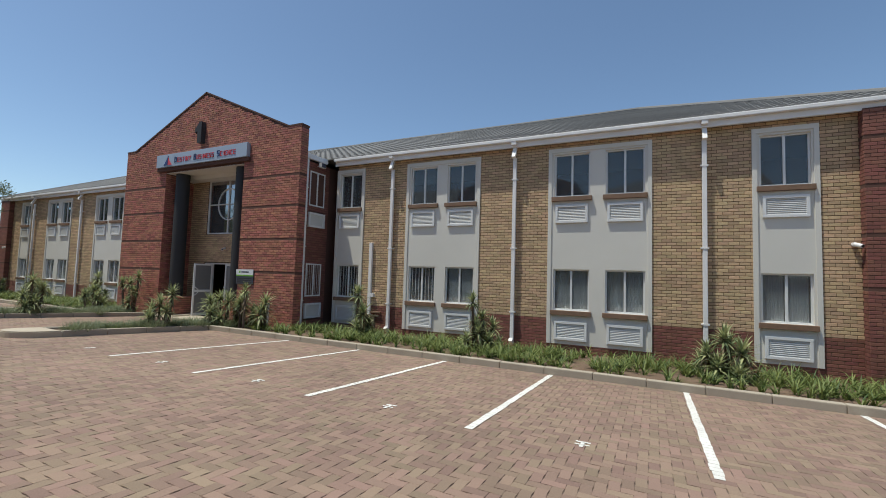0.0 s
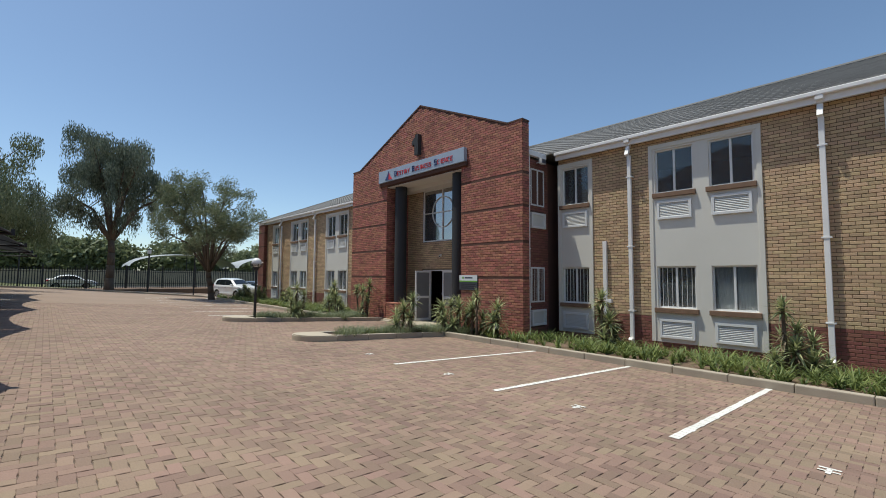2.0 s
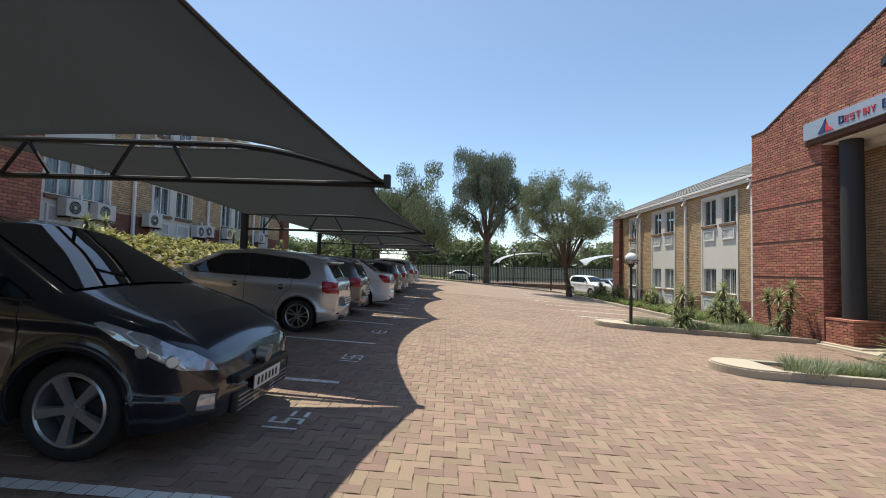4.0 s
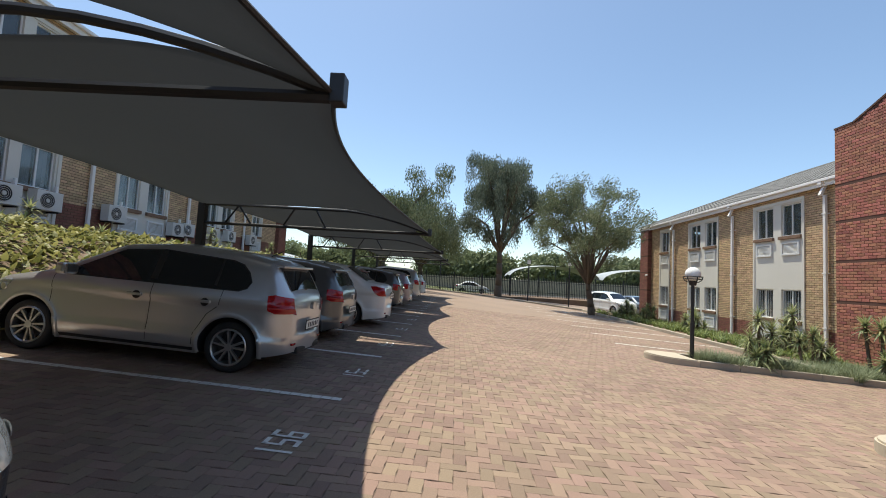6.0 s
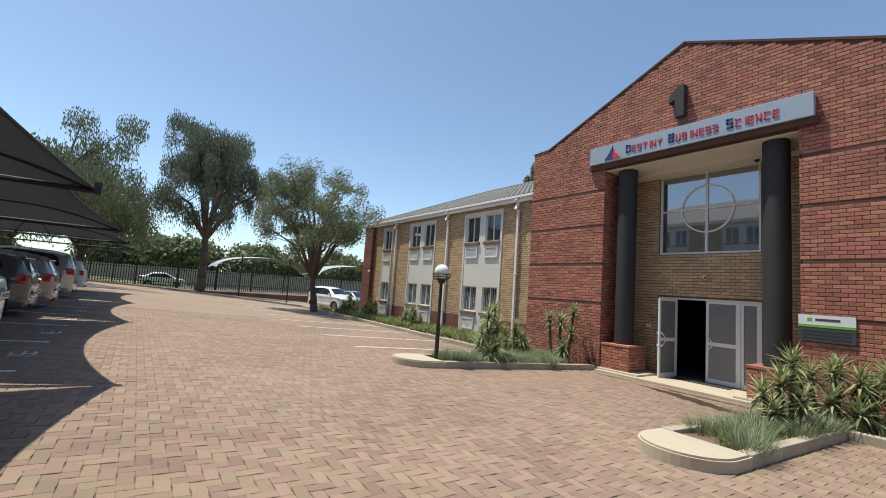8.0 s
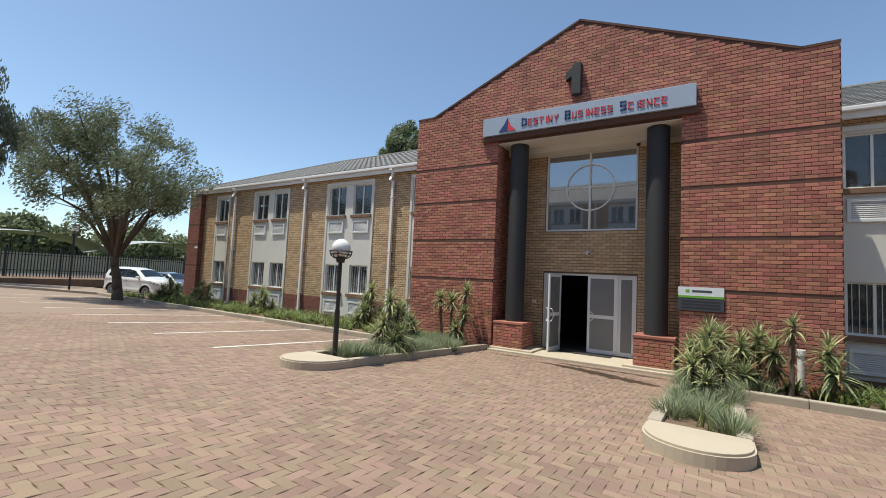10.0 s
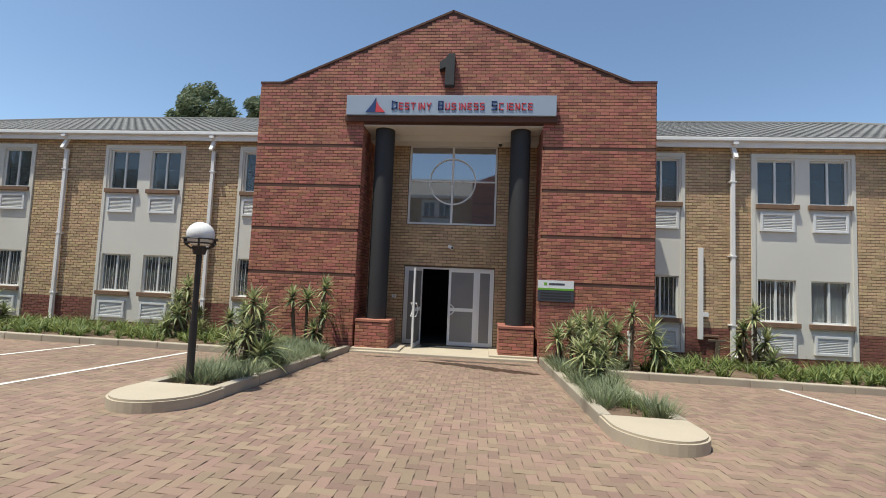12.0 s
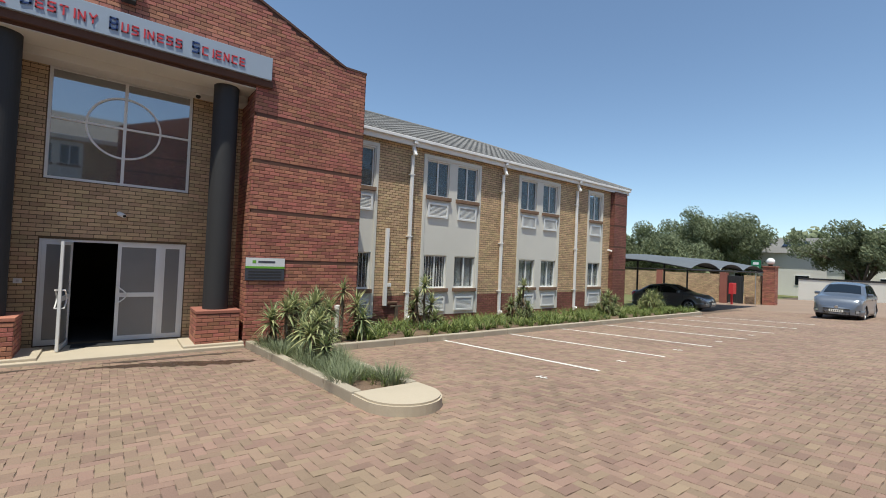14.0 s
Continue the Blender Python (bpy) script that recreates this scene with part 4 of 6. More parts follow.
def leaf_shapes():
    """A few curved aloe leaves of unit length, shared by the single leaves of the nearest plants."""
    if not LEAF_SHAPES:
        for droop in (15, 35, 55, 75):
            v, f = [], []
            blade(v, f, (0, 0, 0), 0.0, 0, 1.0, 0.128, droop, 5, 0.3)
            me = bpy.data.meshes.new("leaf")
            me.from_pydata(v, [], f)
            me.materials.append(M["leaf_aloe"])
            me.shade_smooth()
            LEAF_SHAPES.append(me)
    return LEAF_SHAPES


def aloe(m, stems, label, leaf=0.42, material="leaf_aloe", seed=1, count=56, single=False):
    """A branched aloe: stems (dx, dy, height) each with a rosette of thick leaves on top."""
    rng = random.Random(seed)
    plant = thing("aloe", m, label, "plant")
    for dx, dy, h in stems:
        sway = Vector((dx * 0.5 + rng.uniform(-0.05, 0.05), dy * 0.5 + rng.uniform(-0.05, 0.05), 0))
        if h > 0.15:
            bm = bmesh.new()
            tube(bm, (dx - sway.x * 0.6, dy - sway.y * 0.6, -0.05), (dx - sway.x * 0.2, dy - sway.y * 0.2, h * 0.55), 0.045, 0.038, 8)
            tube(bm, (dx - sway.x * 0.2, dy - sway.y * 0.2, h * 0.55), (dx, dy, h), 0.038, 0.032, 8)
            part("stem", bm, "bark", plant)
        v, f, size = [], [], rng.uniform(0.85, 1.15)
        for i in range(count):
            u = i / count
            base, yaw = (dx + rng.uniform(-0.02, 0.02), dy + rng.uniform(-0.02, 0.02), h - 0.16 * (1 - u)), i * 2.4 + rng.uniform(-0.3, 0.3)
            rise, long, droop = -28 + 108 * u + rng.uniform(-12, 12), leaf * size * rng.uniform(0.7, 1.12) * (1 - 0.3 * u), rng.uniform(10, 65) * (1 - 0.5 * u)
            if single:
                ob = new("leaf", leaf_shapes()[min(3, int(droop / 20))])
                ob.parent = plant
                ob.matrix_basis = pose(*base, 0, -rise, math.degrees(yaw)) @ Matrix.Diagonal((long, long * 0.95, long, 1))
            else:
                blade(v, f, base, yaw, rise, long, leaf * 0.125, droop, 5)
        if not single:
            tagged(mesh_part("rosette", v, f, material, plant, smooth=True), kind="stuff")
        if h > 0.3:   # dry leaves that hang along the stem
            v, f = [], []
            for _ in range(16):
                base = (dx * 0.95 + rng.uniform(-0.03, 0.03), dy * 0.95 + rng.uniform(-0.03, 0.03), h * rng.uniform(0.45, 0.9))
                blade(v, f, base, rng.uniform(0, 6.28), rng.uniform(-60, -10), leaf * rng.uniform(0.4, 0.75), leaf * 0.1, rng.uniform(10, 50), 3)
            tagged(mesh_part("dry_skirt", v, f, "leaf_dry", plant, "dry brown hanging leaves"), kind="stuff")
    return plant


def on_bed(x, y):
    return gz(x, y) + 0.09


BUSHY = [(0.0, 0.0, 0.95), (0.3, -0.15, 0.7), (-0.32, -0.1, 0.62), (0.12, 0.3, 0.75), (-0.15, -0.32, 0.38), (0.38, 0.22, 0.42), (-0.4, 0.25, 0.35), (0.2, -0.42, 0.25)]
TALL = [(0.0, 0.0, 1.45), (0.22, -0.1, 1.05), (-0.25, -0.05, 0.85), (0.3, -0.3, 0.6), (-0.1, -0.35, 0.45), (-0.35, 0.2, 0.4)]
for i, (x, y, stems, leaf, label) in enumerate((
        (1.3, 11.2, BUSHY, 0.48, "dense green aloe bush in the bed by a downpipe"),
        (-4.35, 11.4, BUSHY + [(-0.35, 0.1, 1.45)], 0.45, "green aloe bush with one tall flower-like head"),
        (-8.7, 11.5, TALL, 0.48, "tall grey-green aloe clump under the windows"),
        (5.4, 11.4, BUSHY, 0.48, "green aloe bush near the end of the bed"),
        (7.0, 11.9, BUSHY, 0.5, "green aloe bush at the corner of the bed"),
        (-13.3, 9.95, [(0.0, 0.0, 1.0), (0.34, -0.1, 0.9), (-0.32, -0.05, 0.92), (0.15, 0.3, 1.05), (-0.1, -0.35, 0.55), (0.5, 0.2, 0.65), (-0.42, 0.25, 0.7), (0.25, -0.4, 0.4)], 0.5, "wide grey-green aloe clump below the plaque"),
        (-12.65, 10.35, [(0, 0, 1.05), (0.28, 0.2, 0.8), (-0.3, -0.15, 0.9), (0.12, -0.32, 0.55)], 0.5, "grey-green aloe clump against red brick"),
        (-12.15, 10.0, [(0.0, 0.0, 1.35)], 0.45, "yellowing aloe rosette on a bare stem"),
        (-11.6, 10.35, [(0.0, 0.0, 0.95), (0.2, 0.1, 0.6)], 0.55, "large green aloe rosette beside the vent pipe"),
        (-13.5, 8.1, [(0, 0, 0.8), (0.2, 0.15, 0.6), (-0.12, -0.2, 0.62), (0.15, -0.28, 0.4), (-0.1, 0.3, 1.1)], 0.46, "grey-green aloe on the planted island"),
        (-19.55, 7.3, [(0, 0, 1.25), (0.25, 0.2, 0.95), (-0.15, -0.2, 0.75), (0.2, -0.25, 0.5), (-0.2, 0.3, 0.5), (0.0, -0.4, 0.35)], 0.5, "bushy yellow-green aloe on the planted island"),
        (-19.95, 10.65, [(0.0, 0.0, 1.3), (0.42, 0.1, 1.6), (0.5, -0.1, 1.0), (-0.35, -0.1, 1.35), (0.3, -0.2, 0.55)], 0.48, "tall branched aloe against red brick"),
        (-23.6, 11.2, BUSHY + TALL[:2], 0.5, "large aloe clump beside a downpipe"),
        (-30.2, 11.5, BUSHY, 0.5, "aloe clump under the windows"),
        (-34.6, 11.2, BUSHY, 0.5, "aloe clump under the windows"),
        (-37.2, 11.0, BUSHY, 0.55, "aloe clump at the end of the bed"),
        (-21.2, 9.95, BUSHY[:5], 0.45, "aloe clump in the bed beside the entrance"))):
    aloe(pose(x, y, on_bed(x, y) - 0.02, 0, 0, 0 if i == 11 else i * 77), stems, label, leaf * 1.04, seed=50 + i, single=i in (5, 7, 8, 9, 10))


def blade_stuff(name, areas, per_metre, leaf, width, rise, droop, material, label, seed, clump=11):
    """A low border of strap leaves in clumps over some rectangles of soil."""
    rng = random.Random(seed)
    v, f = [], []
    for x0, x1, y0, y1 in areas:
        for _ in range(int((x1 - x0) * (y1 - y0) * per_metre)):
            x, y = rng.uniform(x0, x1), rng.uniform(y0, y1)
            size = rng.uniform(0.7, 1.15)
            if noise.noise((x * 0.9, y * 0.9, 3)) < -0.3:
                continue
            for i in range(clump):
                blade(v, f, (x + rng.uniform(-0.04, 0.04), y + rng.uniform(-0.04, 0.04), on_bed(x, y) - 0.03), rng.uniform(0, 6.28), rise + rng.uniform(-22, 22), leaf * size * rng.uniform(0.7, 1.1), width, droop * rng.uniform(0.6, 1.3), 3)
    return tagged(mesh_part(name, v, f, material, smooth=True), label, "plants", kind="stuff")


blade_stuff("border_plants", [(-13.0, 7.2, 9.75, 11.0), (-11.0, 7.2, 11.0, 12.6), (-40, -20, 9.75, 11.2), (-40, -22.2, 11.2, 12.6)], 13, 0.5, 0.034, 62, 85, "leaf_grass", "low green strap-leaved border plants", 5, 13)
blade_stuff("island_grass", [(-13.88, -13.16, 5.75, 9.35)], 22, 0.26, 0.012, 66, 60, "leaf_grass", "dense green grass on the planted island", 15, 14)
TUFTS = []
for k in range(3):
    rng = random.Random(400 + k)
    v, f = [], []
    for i in range(190):
        r, a = 0.13 * math.sqrt(rng.random()), rng.uniform(0, 6.28)
        blade(v, f, (r * math.cos(a), r * math.sin(a), -0.03), a + rng.uniform(-0.7, 0.7), 82 - 260 * r + rng.uniform(-14, 14), rng.uniform(0.2, 0.36), 0.011, rng.uniform(5, 50), 3)
    me = bpy.data.meshes.new("tuft")
    me.from_pydata(v, [], f)
    me.materials.append(M["leaf_sage"])
    me.shade_smooth()
    TUFTS.append(me)
rng = random.Random(7)
for x0, x1, y0, y1, step in ((-13.84, -13.2, 5.85, 9.6, 0.31), (-19.82, -19.1, 5.85, 9.6, 0.33), (-13.8, -12.4, 9.75, 10.5, 0.36), (-20.9, -19.2, 9.75, 10.6, 0.36)):
    y = y0
    while y < y1:
        x = x0 + rng.uniform(0, 0.1)
        while x < x1 + 0.02:
            px, py = x + rng.uniform(-0.05, 0.05), y + rng.uniform(-0.06, 0.06)
            if rng.random() > 0.1:
                t = new("lavender_tuft", TUFTS[rng.randrange(3)])
                t.matrix_basis = pose(px, py, on_bed(px, py), 0, 0, rng.uniform(0, 360)) @ Matrix.Scale(rng.uniform(0.9, 1.35), 4)
                tagged(t, "soft grey-green lavender tuft on the planted island", "plant", "lavender tufts")
            x += step
        y += step
blade_stuff("dry_litter", [(-13.0, 7.2, 9.6, 12.8), (-40, -20, 9.6, 12.8), (-13.85, -13.1, 5.7, 9.6), (-19.9, -19.1, 5.7, 9.6)], 14, 0.13, 0.02, 15, 30, "sill", "dry brown leaf litter on the soil", 7, 3)


def globe_lamp(m, label, h=2.0):
    lamp = thing("street_lamp", m, label, "lamp")
    part("base", bar((0, 0, -0.05), (0, 0, 0.9), 0.05, n=18), "black", lamp)
    part("pole", bar((0, 0, 0.9), (0, 0, h - 0.12), 0.038, n=18), "black", lamp)
    part("collar", bar((0, 0, h - 0.16), (0, 0, h - 0.05), 0.075, 0.1, 18), "black", lamp)
    bm = bmesh.new()
    bmesh.ops.create_uvsphere(bm, u_segments=32, v_segments=20, radius=0.18, matrix=Matrix.Translation((0, 0, h + 0.12)))
    part("globe", bm, "globe", lamp, "white opal glass globe", smooth=True)
    for z, r in ((h + 0.0, 0.2), (h + 0.06, 0.213)):
        bm = bmesh.new()
        pts = [(r * math.cos(2 * math.pi * i / 24), r * math.sin(2 * math.pi * i / 24), z) for i in range(25)]
        swept(bm, pts, 0.012, 6)
        part("guard_ring", bm, "black", lamp)
    for k in range(6):
        a = k * math.pi / 3
        bm = bmesh.new()
        pts = [(r * math.cos(a), r * math.sin(a), z) for r, z in ((0.05, h - 0.08), (0.13, h - 0.07), (0.188, h - 0.03), (0.208, h + 0.02), (0.213, h + 0.07))]
        swept(bm, pts, 0.012, 6)
        part("guard_arm", bm, "black", lamp)
    return lamp


globe_lamp(pose(-19.5, 5.66, on_bed(-19.5, 5.66)), "black lamp post with a white globe on the planted island", 1.97)


# ---- trees ----
def tree(m, label, height, spread, trunk, crown_from, leaf_count, leaf_size, material, seed, lean=(0, 0), limbs=7, drape=0.0, clumps=46, name="tree", flat=1.0, puff=0.27):
    rng = random.Random(seed)
    t = thing(name, m, label, "tree")
    bm = bmesh.new()
    fork = Vector((lean[0] * 0.45, lean[1] * 0.45, crown_from * 0.8))
    a = Vector((0, 0, -0.3))
    for i in range(1, 5):
        b = Vector((fork.x * i / 4 + rng.uniform(-0.06, 0.06), fork.y * i / 4 + rng.uniform(-0.06, 0.06), fork.z * i / 4))
        tube(bm, a, b, trunk * (1.25 - 0.1 * i if i > 1 else 1.35), trunk * (1.15 - 0.1 * i), 10)
        a = b
    fork = a
    centres = []
    middle = Vector((lean[0], lean[1], (crown_from + height) / 2))
    for i in range(limbs):
        ang = i * 2.4 + rng.uniform(-0.4, 0.4)
        up = rng.uniform(0.15, 1.0)
        r = spread * math.sqrt(max(0.05, 1 - (2 * up - 1) ** 2 * 0.8)) * rng.uniform(0.55, 0.95)
        end = Vector((middle.x + r * math.cos(ang), middle.y + r * math.sin(ang) * flat, crown_from + (height - crown_from) * up * 0.9))
        knee = fork.lerp(end, 0.45) + Vector((0, 0, (height - crown_from) * 0.1))
        thick = trunk * rng.uniform(0.4, 0.6)
        tube(bm, fork - Vector((0, 0, 0.2)), knee, thick, thick * 0.6, 7)
        tube(bm, knee, end, thick * 0.6, thick * 0.2, 6)
        centres.append((end, 1.0))
        for _ in range(4):
            tip = knee.lerp(end, rng.uniform(0.1, 0.9)) + Vector((rng.uniform(-1, 1), rng.uniform(-1, 1), rng.uniform(-0.3, 0.9))) * spread * 0.4
            tube(bm, knee.lerp(end, rng.uniform(0.0, 0.6)), tip, thick * 0.28, thick * 0.08, 5)
            centres.append((tip, 0.8))
    part("trunk", bm, "bark", t, smooth=True)
    while len(centres) < clumps:
        d = Vector((rng.gauss(0, 1), rng.gauss(0, 1), rng.gauss(0, 1))).normalized() * rng.uniform(0.3, 0.92)
        c = Vector((middle.x + d.x * spread, middle.y + d.y * spread * flat, middle.z + d.z * (height - crown_from) / 2))
        centres.append((c, rng.uniform(0.5, 1.0)))
    v, f = [], []
    per = leaf_count // len(centres)
    for c, size in centres:
        rad = spread * puff * size
        for _ in range(int(per * rng.uniform(0.6, 1.4))):
            d = Vector((rng.gauss(0, 0.5), rng.gauss(0, 0.5), rng.gauss(0, 0.42)))
            if d.length > 0.95:
                d *= 0.95 / d.length
            p = c + d * rad
            if drape:
                p.z -= abs(rng.gauss(0, 1)) * drape
            n = Vector((rng.uniform(-1, 1), rng.uniform(-1, 1), rng.uniform(-0.6, 1))).normalized()
            u = n.orthogonal().normalized()
            w = n.cross(u)
            if drape:
                u, w = Vector((rng.uniform(-0.3, 0.3), rng.uniform(-0.3, 0.3), -1)).normalized(), Vector((rng.uniform(-1, 1), rng.uniform(-1, 1), 0)).normalized()
            L, B = leaf_size * rng.uniform(0.6, 1.3), leaf_size * rng.uniform(0.22, 0.4)
            k = len(v)
            v += [tuple(p - u * L / 2), tuple(p + w * B / 2 + n * L * 0.06), tuple(p + u * L / 2), tuple(p - w * B / 2 + n * L * 0.06)]
            f.append((k, k + 1, k + 2, k + 3))
    mesh_part("crown", v, f, material, t)
    return t


tree(pose(-37.6, 8.9, gz(-37.6, 8.9)), "leaning olive-green tree with a thin spreading crown", 9.2, 3.9, 0.2, 2.7, 36000, 0.17, "leaf_olive", 3, lean=(0.6, -0.9), limbs=16, clumps=120, puff=0.2)
tree(pose(-54.5, 4.3, gz(-54.5, 4.3)), "tall dark gum tree with drooping foliage by the fence", 16.2, 5.4, 0.34, 6.0, 46000, 0.27, "leaf_gum", 5, limbs=14, drape=0.7, clumps=96, puff=0.175)
tree(pose(-47.5, -7.0, gz(-47, -6)), "broad grey-green pepper tree behind the carports", 9.9, 6.5, 0.4, 3.0, 62000, 0.24, "leaf_olive", 8, limbs=13, drape=0.4, clumps=120, puff=0.19)
tree(pose(-60, -4.5, 0.0), "grey-green pepper tree beyond the fence", 11.0, 5.6, 0.35, 3.6, 40000, 0.28, "leaf_olive", 9, limbs=9, drape=0.5, clumps=90)
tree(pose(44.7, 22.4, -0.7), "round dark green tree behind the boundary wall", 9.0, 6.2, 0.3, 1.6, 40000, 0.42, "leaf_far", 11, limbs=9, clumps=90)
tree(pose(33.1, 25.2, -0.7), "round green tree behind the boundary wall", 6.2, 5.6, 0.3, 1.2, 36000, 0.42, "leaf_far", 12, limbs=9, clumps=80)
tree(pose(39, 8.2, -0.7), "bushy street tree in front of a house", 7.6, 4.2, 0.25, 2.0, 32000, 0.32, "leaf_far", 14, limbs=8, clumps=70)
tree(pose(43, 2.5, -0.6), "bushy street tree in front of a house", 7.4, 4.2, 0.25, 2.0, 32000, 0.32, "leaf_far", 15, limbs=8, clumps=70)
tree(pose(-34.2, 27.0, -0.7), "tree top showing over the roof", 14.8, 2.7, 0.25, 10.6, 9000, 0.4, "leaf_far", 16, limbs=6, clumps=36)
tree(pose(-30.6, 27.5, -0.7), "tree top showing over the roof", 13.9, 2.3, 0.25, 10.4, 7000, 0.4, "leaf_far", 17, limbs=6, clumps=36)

# woods along the horizon
rng = random.Random(77)
v, f = [], []


def wood(x0, x1, y0, y1, number, low, high):
    for _ in range(number):
        cx, cy, h = rng.uniform(x0, x1), rng.uniform(y0, y1), rng.uniform(low, high)
        r = h * rng.uniform(0.5, 0.9)
        for _ in range(2300):
            d = Vector((rng.gauss(0, 1), rng.gauss(0, 1), rng.gauss(0, 1))).normalized() * rng.random() ** 0.45 * (0.55 + 0.25 * rng.random())
            p = Vector((cx, cy, h * 0.5)) + Vector((d.x * r, d.y * r, d.z * h * 0.62 + 0.12 * h * noise.noise((d.x * 3 + cx, d.y * 3 + cy, d.z * 3))))
            p.z = max(p.z, -0.3)
            u = Vector((rng.uniform(-1, 1), rng.uniform(-1, 1), rng.uniform(-1, 1))).normalized()
            w = u.orthogonal().normalized()
            s = rng.uniform(0.35, 0.6)
            k = len(v)
            v.extend([tuple(p - u * s), tuple(p + w * s * 0.6), tuple(p + u * s), tuple(p - w * s * 0.6)])
            f.append((k, k + 1, k + 2, k + 3))


wood(-135, -115, -90, 110, 66, 8.5, 11)
wood(66, 92, -40, 80, 30, 8, 10.5)
tagged(mesh_part("far_woods", v, f, "leaf_woods_hazed"), "green trees along the horizon, with haze put into their colour", "woods", kind="stuff")


# ---- carports ----
TIPS = [-3.5, -10.85, -18.2, -25.55, -32.9, -40.25]
BACK_Y, OUT = -6.1, 0.008
TIP_Y = -0.95


def sail(x0, x1, label):
    """A tensioned net between two cantilever frames, with hollow edges."""
    nx, ny = 28, 20
    verts = []
    top = lambda g: 3.02 - 0.02 * g - 0.42 * max(0.0, (g - 0.62) / 0.38) ** 1.7
    for i in range(nx + 1):
        s = i / nx
        arch = 4 * s * (1 - s)
        for j in range(ny + 1):
            g = j / ny
            hollow = 0.16 * math.sin(math.pi * g) * (1 if s < 0.5 else -1) * (1 - arch) ** 2
            x = x0 + (x1 - x0) * s + hollow * (1 if x1 > x0 else -1) * 2.2
            y = BACK_Y + (TIP_Y - BACK_Y) * g - 0.64 * arch * g ** 3 + 0.3 * arch * (1 - g) ** 3
            z = top(g) + arch * (0.30 * math.sin(math.pi * min(g * 1.0, 1)) + 0.34 * g ** 2)
            y += OUT * max(0.0, -10.85 - x) * g
            verts.append((x, y, z + gz(x0, -4) - 0.36))
    faces = [(i * (ny + 1) + j, (i + 1) * (ny + 1) + j, (i + 1) * (ny + 1) + j + 1, i * (ny + 1) + j + 1) for i in range(nx) for j in range(ny)]
    ob = mesh_part("shade_net", verts, faces, "net", smooth=True)
    sol = ob.modifiers.new("cloth", "SOLIDIFY")
    sol.thickness = 0.012
    # hem cable along the front edge
    ob2 = bmesh.new()
    hem = [verts[i * (ny + 1) + ny] for i in range(nx + 1)]
    swept(ob2, hem, 0.016, 6)
    part("hem", ob2, "black", ob)
    return tagged(ob, label, "shade net", "carport shade nets")


for a, b in zip(TIPS, TIPS[1:]):
    sail(a, b, "black shade net stretched over the parking bays")
sail(3.85, -3.5, "black shade net stretched over the parking bays")
for x in TIPS + [3.85]:
    g, TIP_Y = gz(x, -4) - 0.36, -0.95 + OUT * max(0.0, -10.85 - x)
    fr = thing("carport_frame", pose(x, 0, 0), "black cantilever steel frame holding the shade nets", "carport frame", "carport frames")
    part("post", block(-0.08, 0.08, BACK_Y - 0.08, BACK_Y + 0.08, gz(x, BACK_Y) - 0.2, g + 3.02, 0.01), "black", fr)
    part("lower_chord", bar((0, BACK_Y, g + 2.56), (0, TIP_Y, g + 2.54), 0.035, n=8), "black", fr)
    pts = [(0, BACK_Y + (TIP_Y - BACK_Y) * k, g + 3.0 - 0.02 * k - 0.42 * max(0.0, (k - 0.62) / 0.38) ** 1.7) for k in [i / 14 for i in range(15)]]
    bm = bmesh.new()
    swept(bm, pts, 0.035, 8)
    part("upper_chord", bm, "black", fr)
    for k, dk in ((0.10, 0.06), (0.22, -0.06), (0.36, 0.05), (0.55, -0.05)):
        y0, y1 = BACK_Y + (TIP_Y - BACK_Y) * k, BACK_Y + (TIP_Y - BACK_Y) * (k + dk)
        part("web", bar((0, y0, g + 2.56), (0, y1, g + 2.99), 0.022, n=8), "black", fr)
    part("tip_plate", block(-0.05, 0.05, TIP_Y - 0.02, TIP_Y + 0.06, g + 2.5, g + 2.66, 0.008), "black", fr)

# ---- second office building, raised behind the carports ----
R2 = pose(0, 0.6, 2.85, 0, 0, 180)
annex = thing("office_building", R2, "two-storey face-brick office building on a raised terrace", "building", kind="structure")
build_wing(0, 16.4, 38.0, [(18.38, 21.1), (23.22, 26.05), (28.6, 31.4), (33.4, 34.75)], [], annex, R2, None)
# its red brick entrance block and the wing beyond
part("front_block", block(5.8, 16.6, Y - 1.8, Y + 9, BASE, 6.6), "mortar_red", annex)
brickwork("brickwork", pose(0, Y - 1.8, 0), brick_rows(5.8, 16.6, BASE, 6.6, [], BANDS, seed=71), "red_brick", annex)
brickwork("brickwork", pose(16.6, Y - 1.8, 0, 0, 0, 90), brick_rows(0, 1.8, BASE, 6.6, [], BANDS, seed=72), "red_brick", annex)
mesh_part("gable", [(5.8, Y - 1.8, 6.6), (16.6, Y - 1.8, 6.6), (11.2, Y - 1.8, 8.6), (5.8, Y + 9, 6.6), (16.6, Y + 9, 6.6), (11.2, Y + 9, 8.6)], [(0, 1, 2), (0, 2, 5, 3), (1, 4, 5, 2), (3, 5, 4), (0, 3, 4, 1)], "red_brick", annex)
part("wall", block(-8, 5.8, Y, Y + 11, BASE, EAVE), "yellow_brick", annex)
part("wall", block(17.95, 37.7, Y + 10.8, Y + 11, BASE, EAVE), "yellow_brick", annex)
part("wall", block(37.75, 38.0, Y + 0.26, Y + 11, BASE, EAVE), "yellow_brick", annex)
part("inner_wall", block(16.6, 37.7, Y + 4, Y + 4.1, BASE, EAVE), "room_shade", annex)
part("floor_slab", block(16.6, 37.7, Y + 0.3, Y + 10.7, 2.5, 2.75), "room_shade", annex)
run = 6.3
